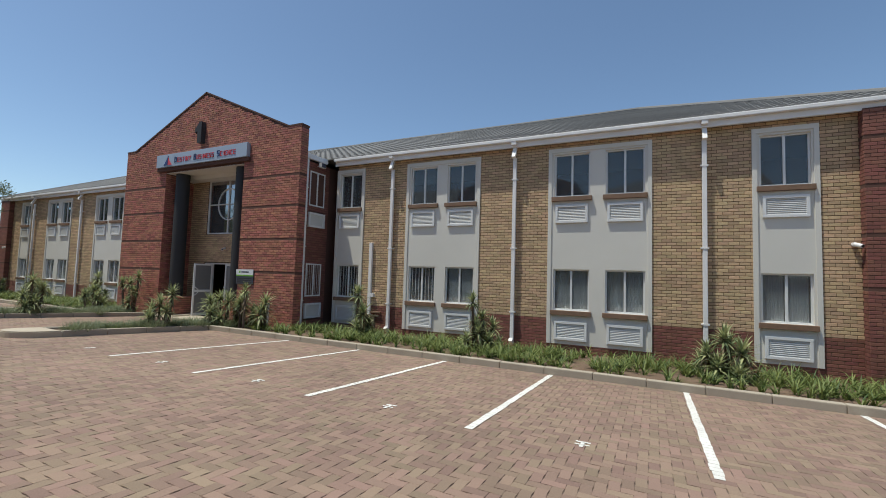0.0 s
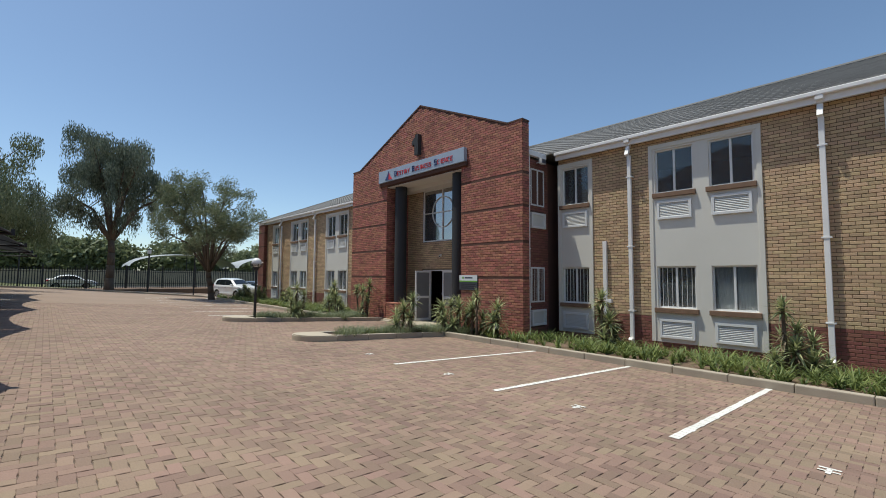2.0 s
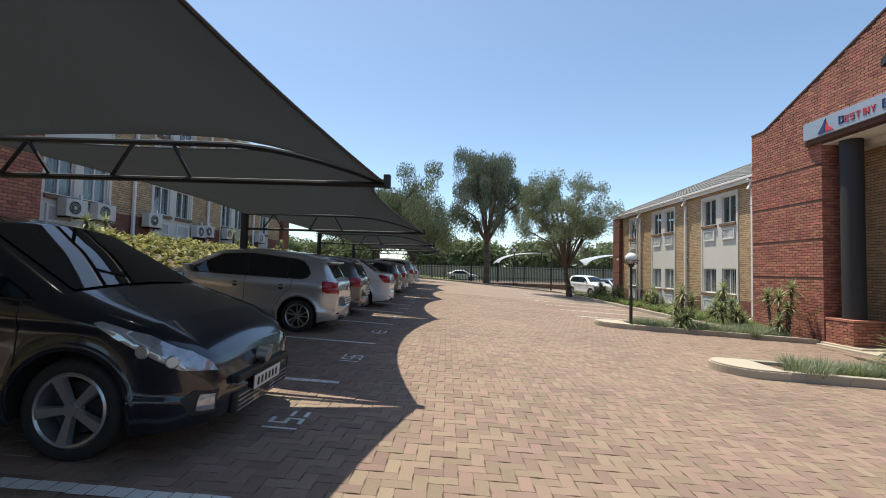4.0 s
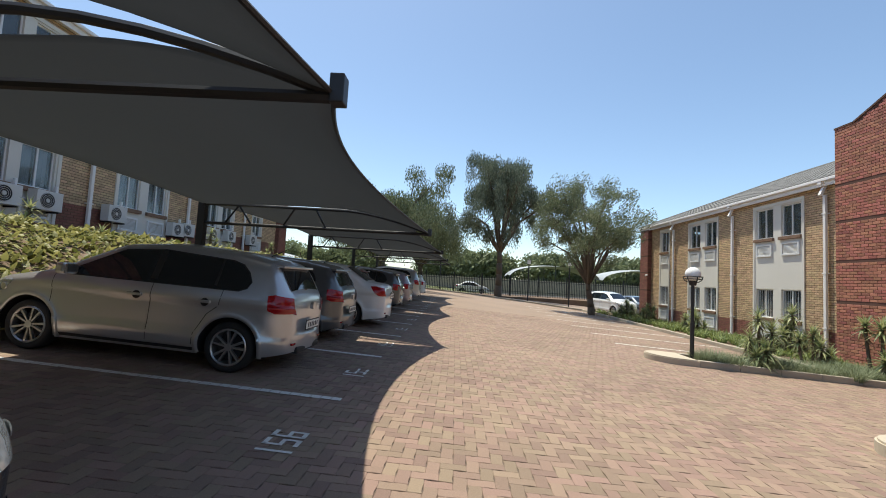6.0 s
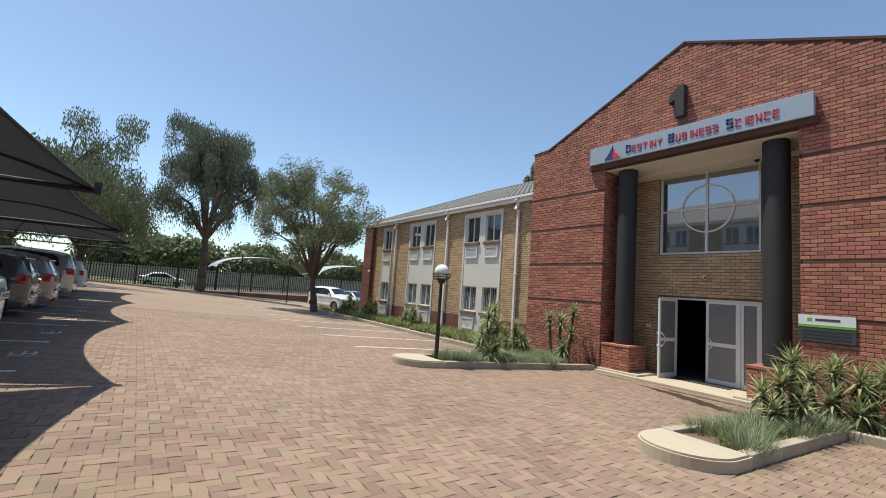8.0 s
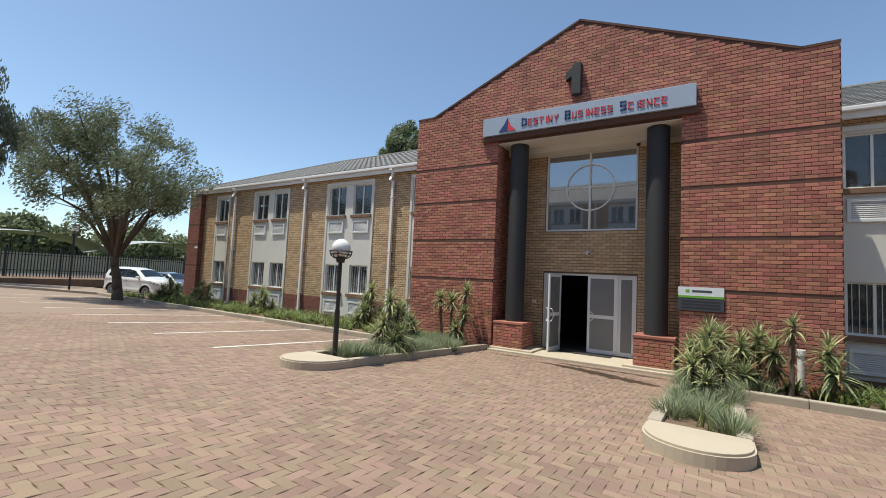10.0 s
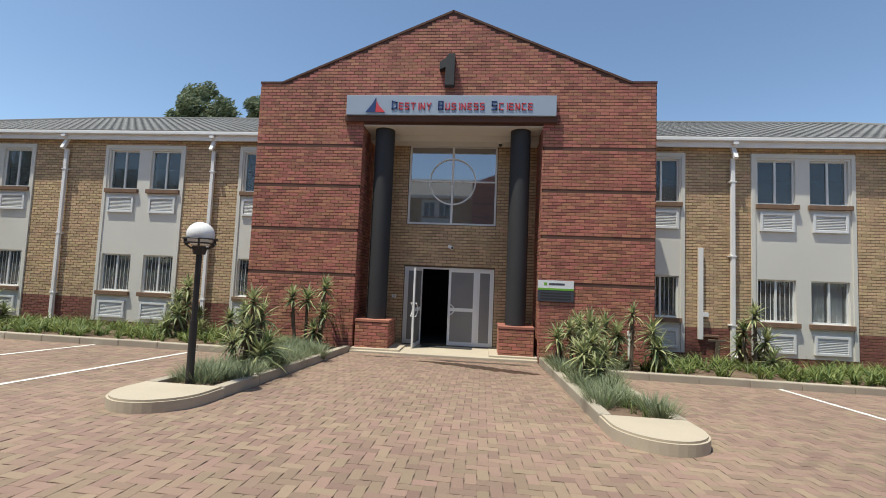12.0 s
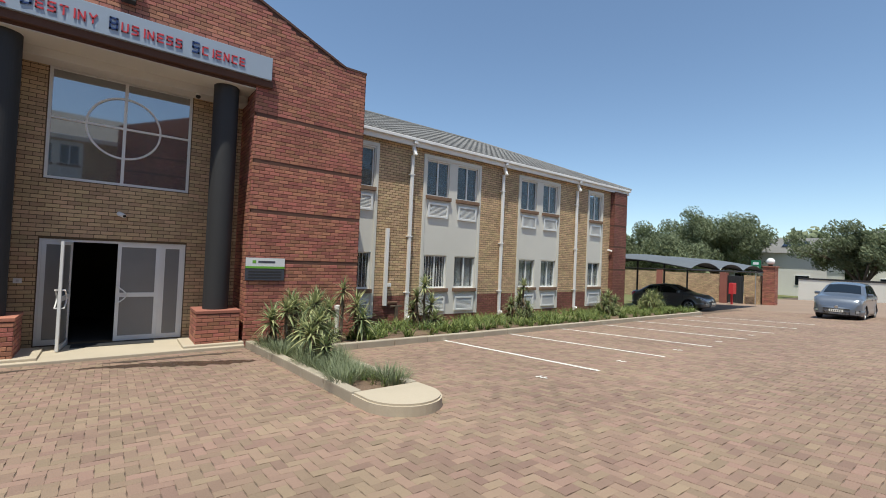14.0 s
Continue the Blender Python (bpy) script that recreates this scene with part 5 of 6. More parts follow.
for a, b in ((15.5, 38.3), (-8, 5.8)):
    mesh_part("roof", [(a, Y - 0.28, EAVE + 0.22), (b, Y - 0.28, EAVE + 0.22), (b, Y + 11.7, EAVE + 0.22), (a, Y + 11.7, EAVE + 0.22), (a, Y + 5.7, EAVE + 3.0), (b - run, Y + 5.7, EAVE + 3.0)],
              [(0, 1, 5, 4), (1, 2, 5), (2, 3, 4, 5), (3, 0, 4), (0, 3, 2, 1)], "roof_tile", annex)
for x in (22.15, 27.3, 32.4):
    pipe = thing("downpipe", R2 @ pose(x, Y - 0.1, 0), "white painted square downpipe on the raised building", "downpipe", "downpipes of the raised building")
    part("pipe", block(-0.055, 0.055, -0.05, 0.04, -0.45, EAVE + 0.05, 0.012), "white", pipe)
    for z in (0.4, 2.35, 4.5):
        part("bracket", block(-0.09, 0.09, -0.062, 0.1, z, z + 0.035), "white", pipe)


def ac_unit(m):
    u = thing("ac_unit", m, "white outdoor air-conditioning unit bracketed to the wall", "air conditioner", "outdoor units")
    part("casing", block(-0.4, 0.4, -0.36, -0.06, -0.28, 0.28, 0.02), "ac", u)
    part("fan_opening", bar((-0.08, -0.362, 0), (-0.08, -0.366, 0), 0.22, n=28), "column", u)
    for k in range(4):
        r = 0.06 + 0.05 * k
        bm = bmesh.new()
        pts = [(-0.08 + r * math.cos(2 * math.pi * i / 20), -0.374, r * math.sin(2 * math.pi * i / 20)) for i in range(21)]
        swept(bm, pts, 0.006, 4)
        part("guard_ring", bm, "ac", u)
    part("hub", bar((-0.08, -0.366, 0), (-0.08, -0.38, 0), 0.05, n=14), "ac", u)
    for x in (-0.28, 0.28):
        part("bracket", block(x - 0.02, x + 0.02, -0.38, 0.0, -0.33, -0.285), "black", u)
    part("pipe_box", block(0.41, 0.47, -0.1, -0.02, -0.25, 0.5, 0.008), "white", u)
    return u


for x in (17.4, 19.3, 20.5, 23.0, 26.3, 27.0, 29.0, 30.6, 33.0):
    ac_unit(R2 @ pose(x, Y - 0.05 , 0.1 + 0.12 * math.sin(x * 5)))
for x, y, h in ((-18.2, -10.2, 0.75), (-19.6, -9.6, 0.35), (-16.6, -9.4, 0.6), (-24.6, -9.6, 0.9), (-26.3, -9.8, 0.45), (-29.5, -9.4, 0.8), (-33.0, -9.2, 0.7)):
    aloe(pose(x, y, 1.85, 0, 0, x * 40), [(0, 0, h), (0.15, 0.1, h * 0.6)], "aloe rosette on a bare stem above the hedge", 0.42, seed=int(-x * 10), count=26)

# planted bank between the bays and the raised building
BANK = [(-6.35, 0.32), (-6.7, 0.75), (-7.4, 1.25), (-8.6, 1.8), (-9.6, 1.98), (-12.4, 2.02)]
xs = [-42 + 1.0 * i for i in range(57)]
verts = [(x, y, z + 0.06 * noise.noise((x, y, 1))) for x in xs for y, z in BANK] + []
n = len(BANK)
bank = mesh_part("planted_bank", verts, [(i * n + j, (i + 1) * n + j, (i + 1) * n + j + 1, i * n + j + 1) for i in range(len(xs) - 1) for j in range(n - 1)], "earth", smooth=True)
tagged(bank, "earth bank behind the parking bays", "bank", kind="structure")
tagged(part("terrace", block(-42, 14, -30, -12.2, -0.5, 1.98), "grass"), "raised terrace round the second building", "ground", kind="structure")
kerb_run("bay_kerb", [(6, -6.2), (-41, -6.2)], "concrete kerb at the back of the parking bays", 0.16, 0.14, 1.2)
rng = random.Random(91)
v, f = [], []
for _ in range(27000):
    x, k = rng.uniform(-41, 4), rng.random() ** 1.15
    y = -6.45 - 3.4 * k
    z = 0.42 + 1.55 * min(1, (k * 1.25)) ** 0.75 + 0.14 * noise.noise((x * 1.3, y * 1.3, 0)) + rng.uniform(0.0, 0.2)
    blade(v, f, (x, y, z), rng.uniform(0, 6.28), rng.uniform(-10, 60), rng.uniform(0.13, 0.22), rng.uniform(0.09, 0.14), rng.uniform(10, 60), 2, 0.15)
tagged(mesh_part("hedge_leaves", v, f, "leaf_hedge"), "yellow-green ground-cover hedge on the bank", "hedge", kind="stuff")


# ---- vehicles ----
M["tyre"] = M["rubber"]
M["rim"] = surface("alloy rim", (0.52, 0.53, 0.54), 0.3, metal=0.85, vary=0.05, bump=0.0)
M["car_glass"] = surface("tinted glass", (0.008, 0.012, 0.016), 0.03, vary=0.0, stain=0.0, bump=0.0, spec=0.9)
M["tail_light"] = surface("tail light", (0.34, 0.003, 0.006), 0.12, vary=0.1, bump=0.0, coat=0.2)
M["head_light"] = surface("head light", (0.42, 0.45, 0.49), 0.06, metal=0.5, vary=0.5, grain=22, bump=0.0, coat=0.8)
M["plastic"] = surface("black plastic", (0.022, 0.022, 0.023), 0.6, vary=0.1, bump=0.05)
M["plate"] = surface("number plate", (0.74, 0.74, 0.68), 0.4, vary=0.05, bump=0.0)
PAINT = {}


def paint(name, colour, metal=0.0, rough=0.28):
    if name not in PAINT:
        PAINT[name] = surface(name, colour, rough, metal=metal, vary=0.03, grain=200, blotch=1.2, stain=0.06, bump=0.0, coat=0.8)
    return PAINT[name]


SHAPES = {
    "hatch": dict(L=4.02, W=1.70, R=0.31, belt=0.95, top=((-2.01, 0.55), (-2.005, 0.78), (-1.975, 0.95), (-1.92, 1.02), (-1.74, 1.31), (-1.66, 1.375), (-1.2, 1.44), (-0.30, 1.475), (0.28, 1.41), (1.0, 1.03), (1.2, 0.97), (1.6, 0.875), (1.84, 0.76), (1.96, 0.64), (2.01, 0.5)),
                  axle=(-1.34, 1.20), rear=(-1.915, -1.75), screen=(0.32, 0.99),
                  glass=((-1.50, 1.10), (-1.44, 1.22), (-1.34, 1.31), (-1.2, 1.35), (-0.3, 1.395), (0.18, 1.345), (0.80, 1.03), (0.88, 0.985), (-1.36, 1.0), (-1.46, 1.04)),
                  tail=((-2.006, 0.765), (-1.975, 0.955), (-1.82, 0.99), (-1.745, 0.97), (-1.765, 0.80), (-1.84, 0.76)),
                  head=((1.99, 0.56), (1.95, 0.63), (1.80, 0.745), (1.50, 0.85), (1.44, 0.83), (1.55, 0.71), (1.80, 0.60))),
    "sedan": dict(L=4.31, W=1.71, R=0.305, belt=0.96, top=((-2.155, 0.58), (-2.14, 0.9), (-2.10, 1.02), (-2.02, 1.065), (-1.66, 1.09), (-1.05, 1.42), (-0.35, 1.48), (0.25, 1.43), (1.0, 1.04), (1.2, 0.98), (1.75, 0.87), (1.97, 0.76), (2.09, 0.64), (2.155, 0.5)),
                  axle=(-1.30, 1.22), rear=(-1.62, -1.08), screen=(0.3, 0.98),
                  glass=((-1.35, 1.03), (-1.25, 1.13), (-0.98, 1.32), (-0.3, 1.395), (0.18, 1.355), (0.74, 1.06), (0.80, 1.01), (-1.25, 1.01)),
                  tail=((-2.145, 0.80), (-2.10, 0.99), (-1.90, 1.02), (-1.78, 1.01), (-1.90, 0.86), (-2.0, 0.80)),
                  head=((2.135, 0.56), (2.09, 0.63), (1.93, 0.745), (1.58, 0.85), (1.52, 0.83), (1.65, 0.71), (1.93, 0.60))),
    "suv": dict(L=4.10, W=1.76, R=0.33, belt=1.05, top=((-2.05, 0.66), (-2.04, 0.95), (-2.01, 1.12), (-1.94, 1.2), (-1.76, 1.54), (-1.66, 1.6), (-1.3, 1.65), (-0.2, 1.66), (0.35, 1.58), (1.0, 1.17), (1.15, 1.12), (1.7, 1.03), (1.9, 0.92), (2.0, 0.78), (2.05, 0.6)),
                axle=(-1.27, 1.25), rear=(-1.93, -1.77), screen=(0.4, 0.98),
                glass=((-1.58, 1.17), (-1.5, 1.42), (-1.3, 1.54), (-0.2, 1.575), (0.25, 1.51), (0.72, 1.2), (0.80, 1.12), (-1.45, 1.12)),
                tail=((-2.04, 0.86), (-2.0, 1.08), (-1.85, 1.12), (-1.76, 1.08), (-1.84, 0.88)),
                head=((2.03, 0.72), (1.98, 0.80), (1.82, 0.92), (1.50, 0.99), (1.46, 0.97), (1.6, 0.84), (1.85, 0.76))),
    "big_hatch": dict(L=4.28, W=1.80, R=0.33, belt=1.0, top=((-2.14, 0.58), (-2.135, 0.84), (-2.10, 1.0), (-2.03, 1.08), (-1.82, 1.40), (-1.72, 1.45), (-1.2, 1.52), (-0.3, 1.55), (0.28, 1.48), (1.12, 1.06), (1.34, 0.995), (1.72, 0.885), (1.93, 0.785), (2.07, 0.67), (2.14, 0.5)),
                      axle=(-1.30, 1.30), rear=(-2.03, -1.83), screen=(0.32, 1.11),
                      glass=((-1.52, 1.12), (-1.40, 1.36), (-1.2, 1.425), (-0.3, 1.47), (0.2, 1.41), (0.92, 1.06), (1.0, 1.01), (-1.40, 1.03)),
                      tail=((-2.13, 0.80), (-2.09, 0.99), (-1.86, 1.03), (-1.78, 0.98), (-1.90, 0.80)),
                      head=((2.125, 0.60), (2.10, 0.64), (1.98, 0.735), (1.75, 0.835), (1.46, 0.905), (1.42, 0.895), (1.56, 0.81), (1.76, 0.72), (1.96, 0.63))),
}


def car(m, shape, colour, label, spokes=10, fine=False):
    """A car with its nose at +x: a lofted shell, with glass and lamps laid on it."""
    S = SHAPES[shape]
    L, W, R, belt, top = S["L"], S["W"], S["R"], S["belt"], S["top"]
    hub, arch, low = R - 0.005, R + 0.07, 0.19
    c = thing("car", m, label, "car", "parked cars")
    tx, tz = [p[0] for p in top], [p[1] for p in top]
    zt = lambda x: float(np.interp(x, tx, tz))
    CORNER = 0.34

    def half(x):
        d = L / 2 - abs(x)
        w = W / 2 - 0.05 * max(0.0, 1 - d / 1.0) ** 2
        if d < CORNER:
            w -= 0.27 * (1 - math.sqrt(max(0.0, 1 - (1 - d / CORNER) ** 2)))
        return w

    def side(x, z):
        w, t = half(x), zt(x)
        if z > belt:
            y = w - 0.025 - (z - belt) * 0.36
        else:
            y = w - 0.025 * min(1.0, max(0.0, (z - (belt - 0.11)) / 0.11)) ** 2 - 0.014 * min(1.0, max(0.0, (belt - 0.13 - z) / 0.03))
            y += 0.016 * min(1.0, max(0.0, (0.46 - z) / 0.03)) - 0.06 * max(0.0, (0.42 - z) / 0.22) ** 2
        for ax in S["axle"]:
            d = math.hypot(x - ax, z - hub) - arch
            y += 0.018 * max(0.0, 1 - abs(d) / 0.09) ** 1.5
        edge = max(0.0, 1 - (t - z) / 0.12)
        return y - 0.085 * edge ** 2

    def skin(x, z, s, lift):
        z = min(z, zt(x) - 0.003)
        e = 0.004
        xa, xb = max(-L / 2, x - e), min(L / 2, x + e)
        n = Vector((-(side(xb, z) - side(xa, z)) / (xb - xa), 1, -(side(x, z + e) - side(x, z - e)) / (2 * e)))
        n.x, n.z = max(-4, min(4, n.x)), max(-1.2, min(1.2, n.z))
        n.normalize()
        p = Vector((x, side(x, z), z)) + n * lift
        return Vector((p.x, s * p.y, p.z))

    curve = [L / 2 - CORNER * (1 - math.cos(math.pi * k / 20)) for k in range(11)]
    xs = sorted(set([round(v, 4) for v in list(np.linspace(-L / 2 + CORNER, L / 2 - CORNER, 92)) + curve + [-v for v in curve] + [v for v in tx if abs(v) < L / 2 - CORNER]]))
    rows = 30
    bm = bmesh.new()
    grid = {}
    for s in (1, -1):
        for i, x in enumerate(xs):
            bottom = low + 0.08 * max(0.0, abs(x) - (L / 2 - 0.45)) / 0.45
            for j in range(rows + 1):
                z = bottom + (zt(x) - bottom) * j / rows
                px, pz = x, z
                for ax in S["axle"]:
                    d = math.hypot(px - ax, pz - hub)
                    if abs(d - arch) < 0.03:
                        px, pz = ax + (px - ax) * arch / d, hub + (pz - hub) * arch / d
                grid[s, i, j] = bm.verts.new((px, s * side(px, min(pz, zt(px))), pz))
        for i in range(len(xs) - 1):
            for j in range(rows):
                q = [grid[s, i, j], grid[s, i + 1, j], grid[s, i + 1, j + 1], grid[s, i, j + 1]]
                mid = sum((v.co for v in q), Vector()) / 4
                if any(math.hypot(mid.x - ax, mid.z - hub) < arch for ax in S["axle"]):
                    continue
                bm.faces.new(q if s < 0 else q[::-1])
    across = 10
    roof = {}
    crown = lambda x: 0.03 + 0.02 * min(1.0, max(0.0, (zt(x) - 1.0) / 0.3))
    for i, x in enumerate(xs):
        a, b = grid[1, i, rows], grid[-1, i, rows]
        roof[i, 0], roof[i, across] = a, b
        for k in range(1, across):
            f = k / across
            roof[i, k] = bm.verts.new((a.co.x, a.co.y + (b.co.y - a.co.y) * f, a.co.z + crown(x) * (1 - (2 * f - 1) ** 2)))
    for i in range(len(xs) - 1):
        for k in range(across):
            bm.faces.new((roof[i, k], roof[i + 1, k], roof[i + 1, k + 1], roof[i, k + 1]))
    BULGE = 0.06
    for i in (0, len(xs) - 1):
        last = {j: {0: grid[1, i, j], across: grid[-1, i, j]} for j in range(rows + 1)}
        for j in range(rows + 1):
            for k in range(1, across):
                if j == rows:
                    last[j][k] = roof[i, k]
                else:
                    a, b, f = grid[1, i, j].co, grid[-1, i, j].co, k / across
                    last[j][k] = bm.verts.new((a.x + (BULGE if i else -BULGE) * (1 - (2 * f - 1) ** 2) * min(1.0, (rows - j) / 8), a.y + (b.y - a.y) * f, a.z))
        for j in range(rows):
            for k in range(across):
                bm.faces.new((last[j][k], last[j][k + 1], last[j + 1][k + 1], last[j + 1][k]))
    bmesh.ops.remove_doubles(bm, verts=bm.verts, dist=0.0008)
    bmesh.ops.recalc_face_normals(bm, faces=bm.faces)
    part("body", bm, colour, c, smooth=True)
    part("underbody", block(-L / 2 + 0.3, L / 2 - 0.3, -W / 2 + 0.27, W / 2 - 0.27, 0.16, 0.8, 0.03), "plastic", c)
    for ax in S["axle"]:
        for s in (1, -1):
            lip, liner = [], []
            for k in range(41):
                a = math.pi * (k / 40 * 1.16 - 0.08)
                ca, sa = math.cos(a), math.sin(a)
                for r, lift in ((arch + 0.04, 0.001), (arch + 0.025, 0.005), (arch - 0.012, 0.006)):
                    lip.append(skin(ax + r * ca, max(low, hub + r * sa), s, lift))
                q = Vector(lip[-1])
                lip.append(Vector((q.x, q.y - s * 0.03, q.z)))
                liner += [Vector((q.x, q.y - s * 0.02, q.z)), Vector((q.x, q.y - s * 0.28, q.z))]
            order = (lambda f: f) if s > 0 else (lambda f: f[::-1])
            mesh_part("arch_lip", lip, [order((4 * k + j, 4 * k + j + 1, 4 * k + j + 5, 4 * k + j + 4)) for k in range(40) for j in range(3)], colour, c, smooth=True)
            mesh_part("arch_liner", liner, [(2 * k, 2 * k + 1, 2 * k + 3, 2 * k + 2) for k in range(40)], "black", c)

    def patch(name, outline, material, lift=0.006, label="", step=0.07):
        """A panel lying on each flank; outline as (x, z)."""
        made = []
        step *= 1 if fine else 3
        for s in (1, -1):
            bm = bmesh.new()
            bm.faces.new([bm.verts.new((x, 0, z)) for x, z in outline])
            x0, x1 = min(p[0] for p in outline), max(p[0] for p in outline)
            z0, z1 = min(p[1] for p in outline), max(p[1] for p in outline)
            cuts = [(x0 + k * step, 0) for k in range(1, int((x1 - x0) / step) + 1)] + [(v * q, 0) for v in curve[1:-1:1 if fine else 4] for q in (1, -1) if x0 < v * q < x1]
            cuts += [(z0 + k * step, 1) for k in range(1, int((z1 - z0) / step) + 1)] + [(belt, 1), (belt - 0.13, 1), (belt - 0.11, 1)]
            for v, axis in cuts:
                bmesh.ops.bisect_plane(bm, geom=bm.verts[:] + bm.edges[:] + bm.faces[:], plane_co=(v, 0, v), plane_no=(0, 0, 1) if axis else (1, 0, 0))
            for v in bm.verts:
                v.co = skin(v.co.x, v.co.z, s, lift)
            bmesh.ops.triangulate(bm, faces=bm.faces[:])
            bmesh.ops.recalc_face_normals(bm, faces=bm.faces)
            if sum(f.normal.y * f.calc_area() for f in bm.faces) * s < 0:
                bmesh.ops.reverse_faces(bm, faces=bm.faces[:])
            made.append(part(name, bm, material, c, label, smooth=True))
        return made

    def band(name, x0, x1, inset, material, lift=0.008):
        """A window lying on the top surface between x0 and x1."""
        bm = bmesh.new()
        g = {}
        for i in range(13):
            x = x0 + (x1 - x0) * i / 12
            full = side(x, zt(x))
            w = full - inset * (0.7 + 0.5 * i / 12 if x1 > 0 else 1)
            for k in range(11):
                y = w * (1 - 2 * k / 10)
                g[i, k] = bm.verts.new((x + (lift if x1 > 0 else -lift), y, zt(x) + crown(x) * (1 - (y / full) ** 2) + lift))
        for i in range(12):
            for k in range(10):
                bm.faces.new((g[i, k], g[i + 1, k], g[i + 1, k + 1], g[i, k + 1]))
        bmesh.ops.recalc_face_normals(bm, faces=bm.faces)
        return part(name, bm, material, c, smooth=True)

    glass_z = S["glass"][-1][1]
    grow = [(x + (0.012 if x > 0 else -0.012), z + (0.014 if z > belt + 0.09 else -0.012)) for x, z in S["glass"]]
    patch("window_seal", grow, "plastic", 0.003)
    patch("side_glass", S["glass"], "car_glass", 0.006)
    mid = -0.30
    for x, w in ((mid, 0.045), (-1.08 if shape != "sedan" else -0.98, 0.02)):
        patch("door_pillar", ((x - w, glass_z - 0.01), (x - w - 0.01, zt(x) - 0.085), (x + w - 0.02, zt(x) - 0.085), (x + w, glass_z - 0.01)), "plastic", 0.009)
    band("windscreen", S["screen"][0], S["screen"][1], 0.05, "car_glass")
    band("rear_window", S["rear"][0], S["rear"][1], 0.09, "car_glass")
    for x in (0.93, mid - 0.02):
        patch("door_seam", ((x, 0.30), (x, glass_z - 0.02), (x + 0.008, glass_z - 0.02), (x + 0.008, 0.30)), "plastic", 0.002)
    x = S["axle"][0] + 0.16
    patch("door_seam", ((x + 0.28, 0.30), (x + 0.27, 0.44), (x + 0.14, 0.68), (x, 0.80), (x - 0.02, glass_z - 0.02), (x - 0.012, glass_z - 0.02), (x + 0.009, 0.806), (x + 0.149, 0.684), (x + 0.279, 0.442), (x + 0.289, 0.30)), "plastic", 0.002)
    patch("sill_strip", ((S["axle"][0] + arch + 0.05, 0.225), (S["axle"][0] + arch + 0.04, 0.265), (S["axle"][1] - arch - 0.04, 0.265), (S["axle"][1] - arch - 0.05, 0.225)), "plastic", 0.004)
    for x in (mid + 0.18, -0.98):
        for s in (1, -1):
            y = side(x, belt - 0.12)
            part("door_handle", block(x - 0.095, x + 0.095, s * (y - 0.012), s * (y + 0.026), belt - 0.135, belt - 0.102, 0.008), colour, c)
            part("handle_cup", bar((x - 0.02, s * (y - 0.004), belt - 0.125), (x - 0.02, s * (y + 0.003), belt - 0.125), 0.05, n=16), "plastic", c)
    # lamps
    patch("tail_light", S["tail"], "tail_light", 0.012, step=0.04)
    for lamp_part in patch("head_light", S["head"], "head_light", 0.008, step=0.04):
        hx, hz = S["head"][2]
        s = 1 if lamp_part.data.vertices[0].co.y > 0 else -1
        for dx, dz, r in ((-0.06, -0.055, 0.042), (-0.24, 0.0, 0.045)):
            p, q = skin(hx + dx, hz + dz, s, 0.006), skin(hx + dx, hz + dz, s, 0.014)
            part("reflector", bar(p, q, r, r * 0.8, n=18), "steel", lamp_part)
    patch("fog_recess", ((L / 2 - 0.012, 0.33), (L / 2 - 0.012, 0.47), (L / 2 - 0.10, 0.49), (L / 2 - 0.16, 0.44), (L / 2 - 0.10, 0.33)), "plastic", 0.006, step=0.04)
    patch("fog_lamp", ((L / 2 - 0.018, 0.35), (L / 2 - 0.018, 0.45), (L / 2 - 0.075, 0.46), (L / 2 - 0.085, 0.36)), "head_light", 0.012, step=0.04)
    for s in (1, -1):
        mirror_part = part("door_mirror", block(0.66, 0.79, s * (W / 2 - 0.05), s * (W / 2 + 0.16), belt + 0.03, belt + 0.17, 0.04), colour, c)
        part("mirror_glass", block(0.652, 0.659, s * (W / 2 + 0.0), s * (W / 2 + 0.13), belt + 0.06, belt + 0.14), "steel", mirror_part)
        part("reflector_strip", block(-L / 2 - 0.025, -L / 2 + 0.02, s * (W / 2 - 0.42), s * (W / 2 - 0.30), 0.36, 0.39, 0.008), "tail_light", c)
    yb = W / 2 - 0.42
    grille = part("grille", block(L / 2 - 0.04, L / 2 + 0.058, -yb, yb, 0.47, 0.53, 0.015), "plastic", c)
    lower = part("lower_grille", block(L / 2 - 0.04, L / 2 + 0.052, -yb, yb, 0.25, 0.40, 0.02), "plastic", c)
    for k in range(4):
        part("bar", block(L / 2 + 0.05, L / 2 + 0.058, -yb + 0.03, yb - 0.03, 0.268 + 0.034 * k, 0.276 + 0.034 * k), "steel", lower)
    part("badge", bar((L / 2 - 0.02, 0, 0.60), (L / 2 + 0.066, 0, 0.585), 0.06, n=18), "steel", c)
    part("rear_badge", bar((-L / 2 - 0.02, 0, belt - 0.1), (-L / 2 - 0.066, 0, belt - 0.1), 0.05, n=18), "steel", c)
    part("rear_bumper", block(-L / 2 - 0.055, -L / 2 + 0.1, -yb, yb, 0.24, 0.33, 0.03), "plastic", c)
    if shape != "sedan":
        part("rear_wiper", bar((-L / 2 + 0.085, -0.02, belt + 0.11), (-L / 2 + 0.16, 0.32, belt + 0.17), 0.009, 0.006, 6), "plastic", c)
        part("spoiler", block(S["rear"][1] - 0.06, S["rear"][1] + 0.12, -W / 2 + 0.30, W / 2 - 0.30, zt(S["rear"][1]) + 0.035, zt(S["rear"][1]) + 0.07, 0.015), colour, c)
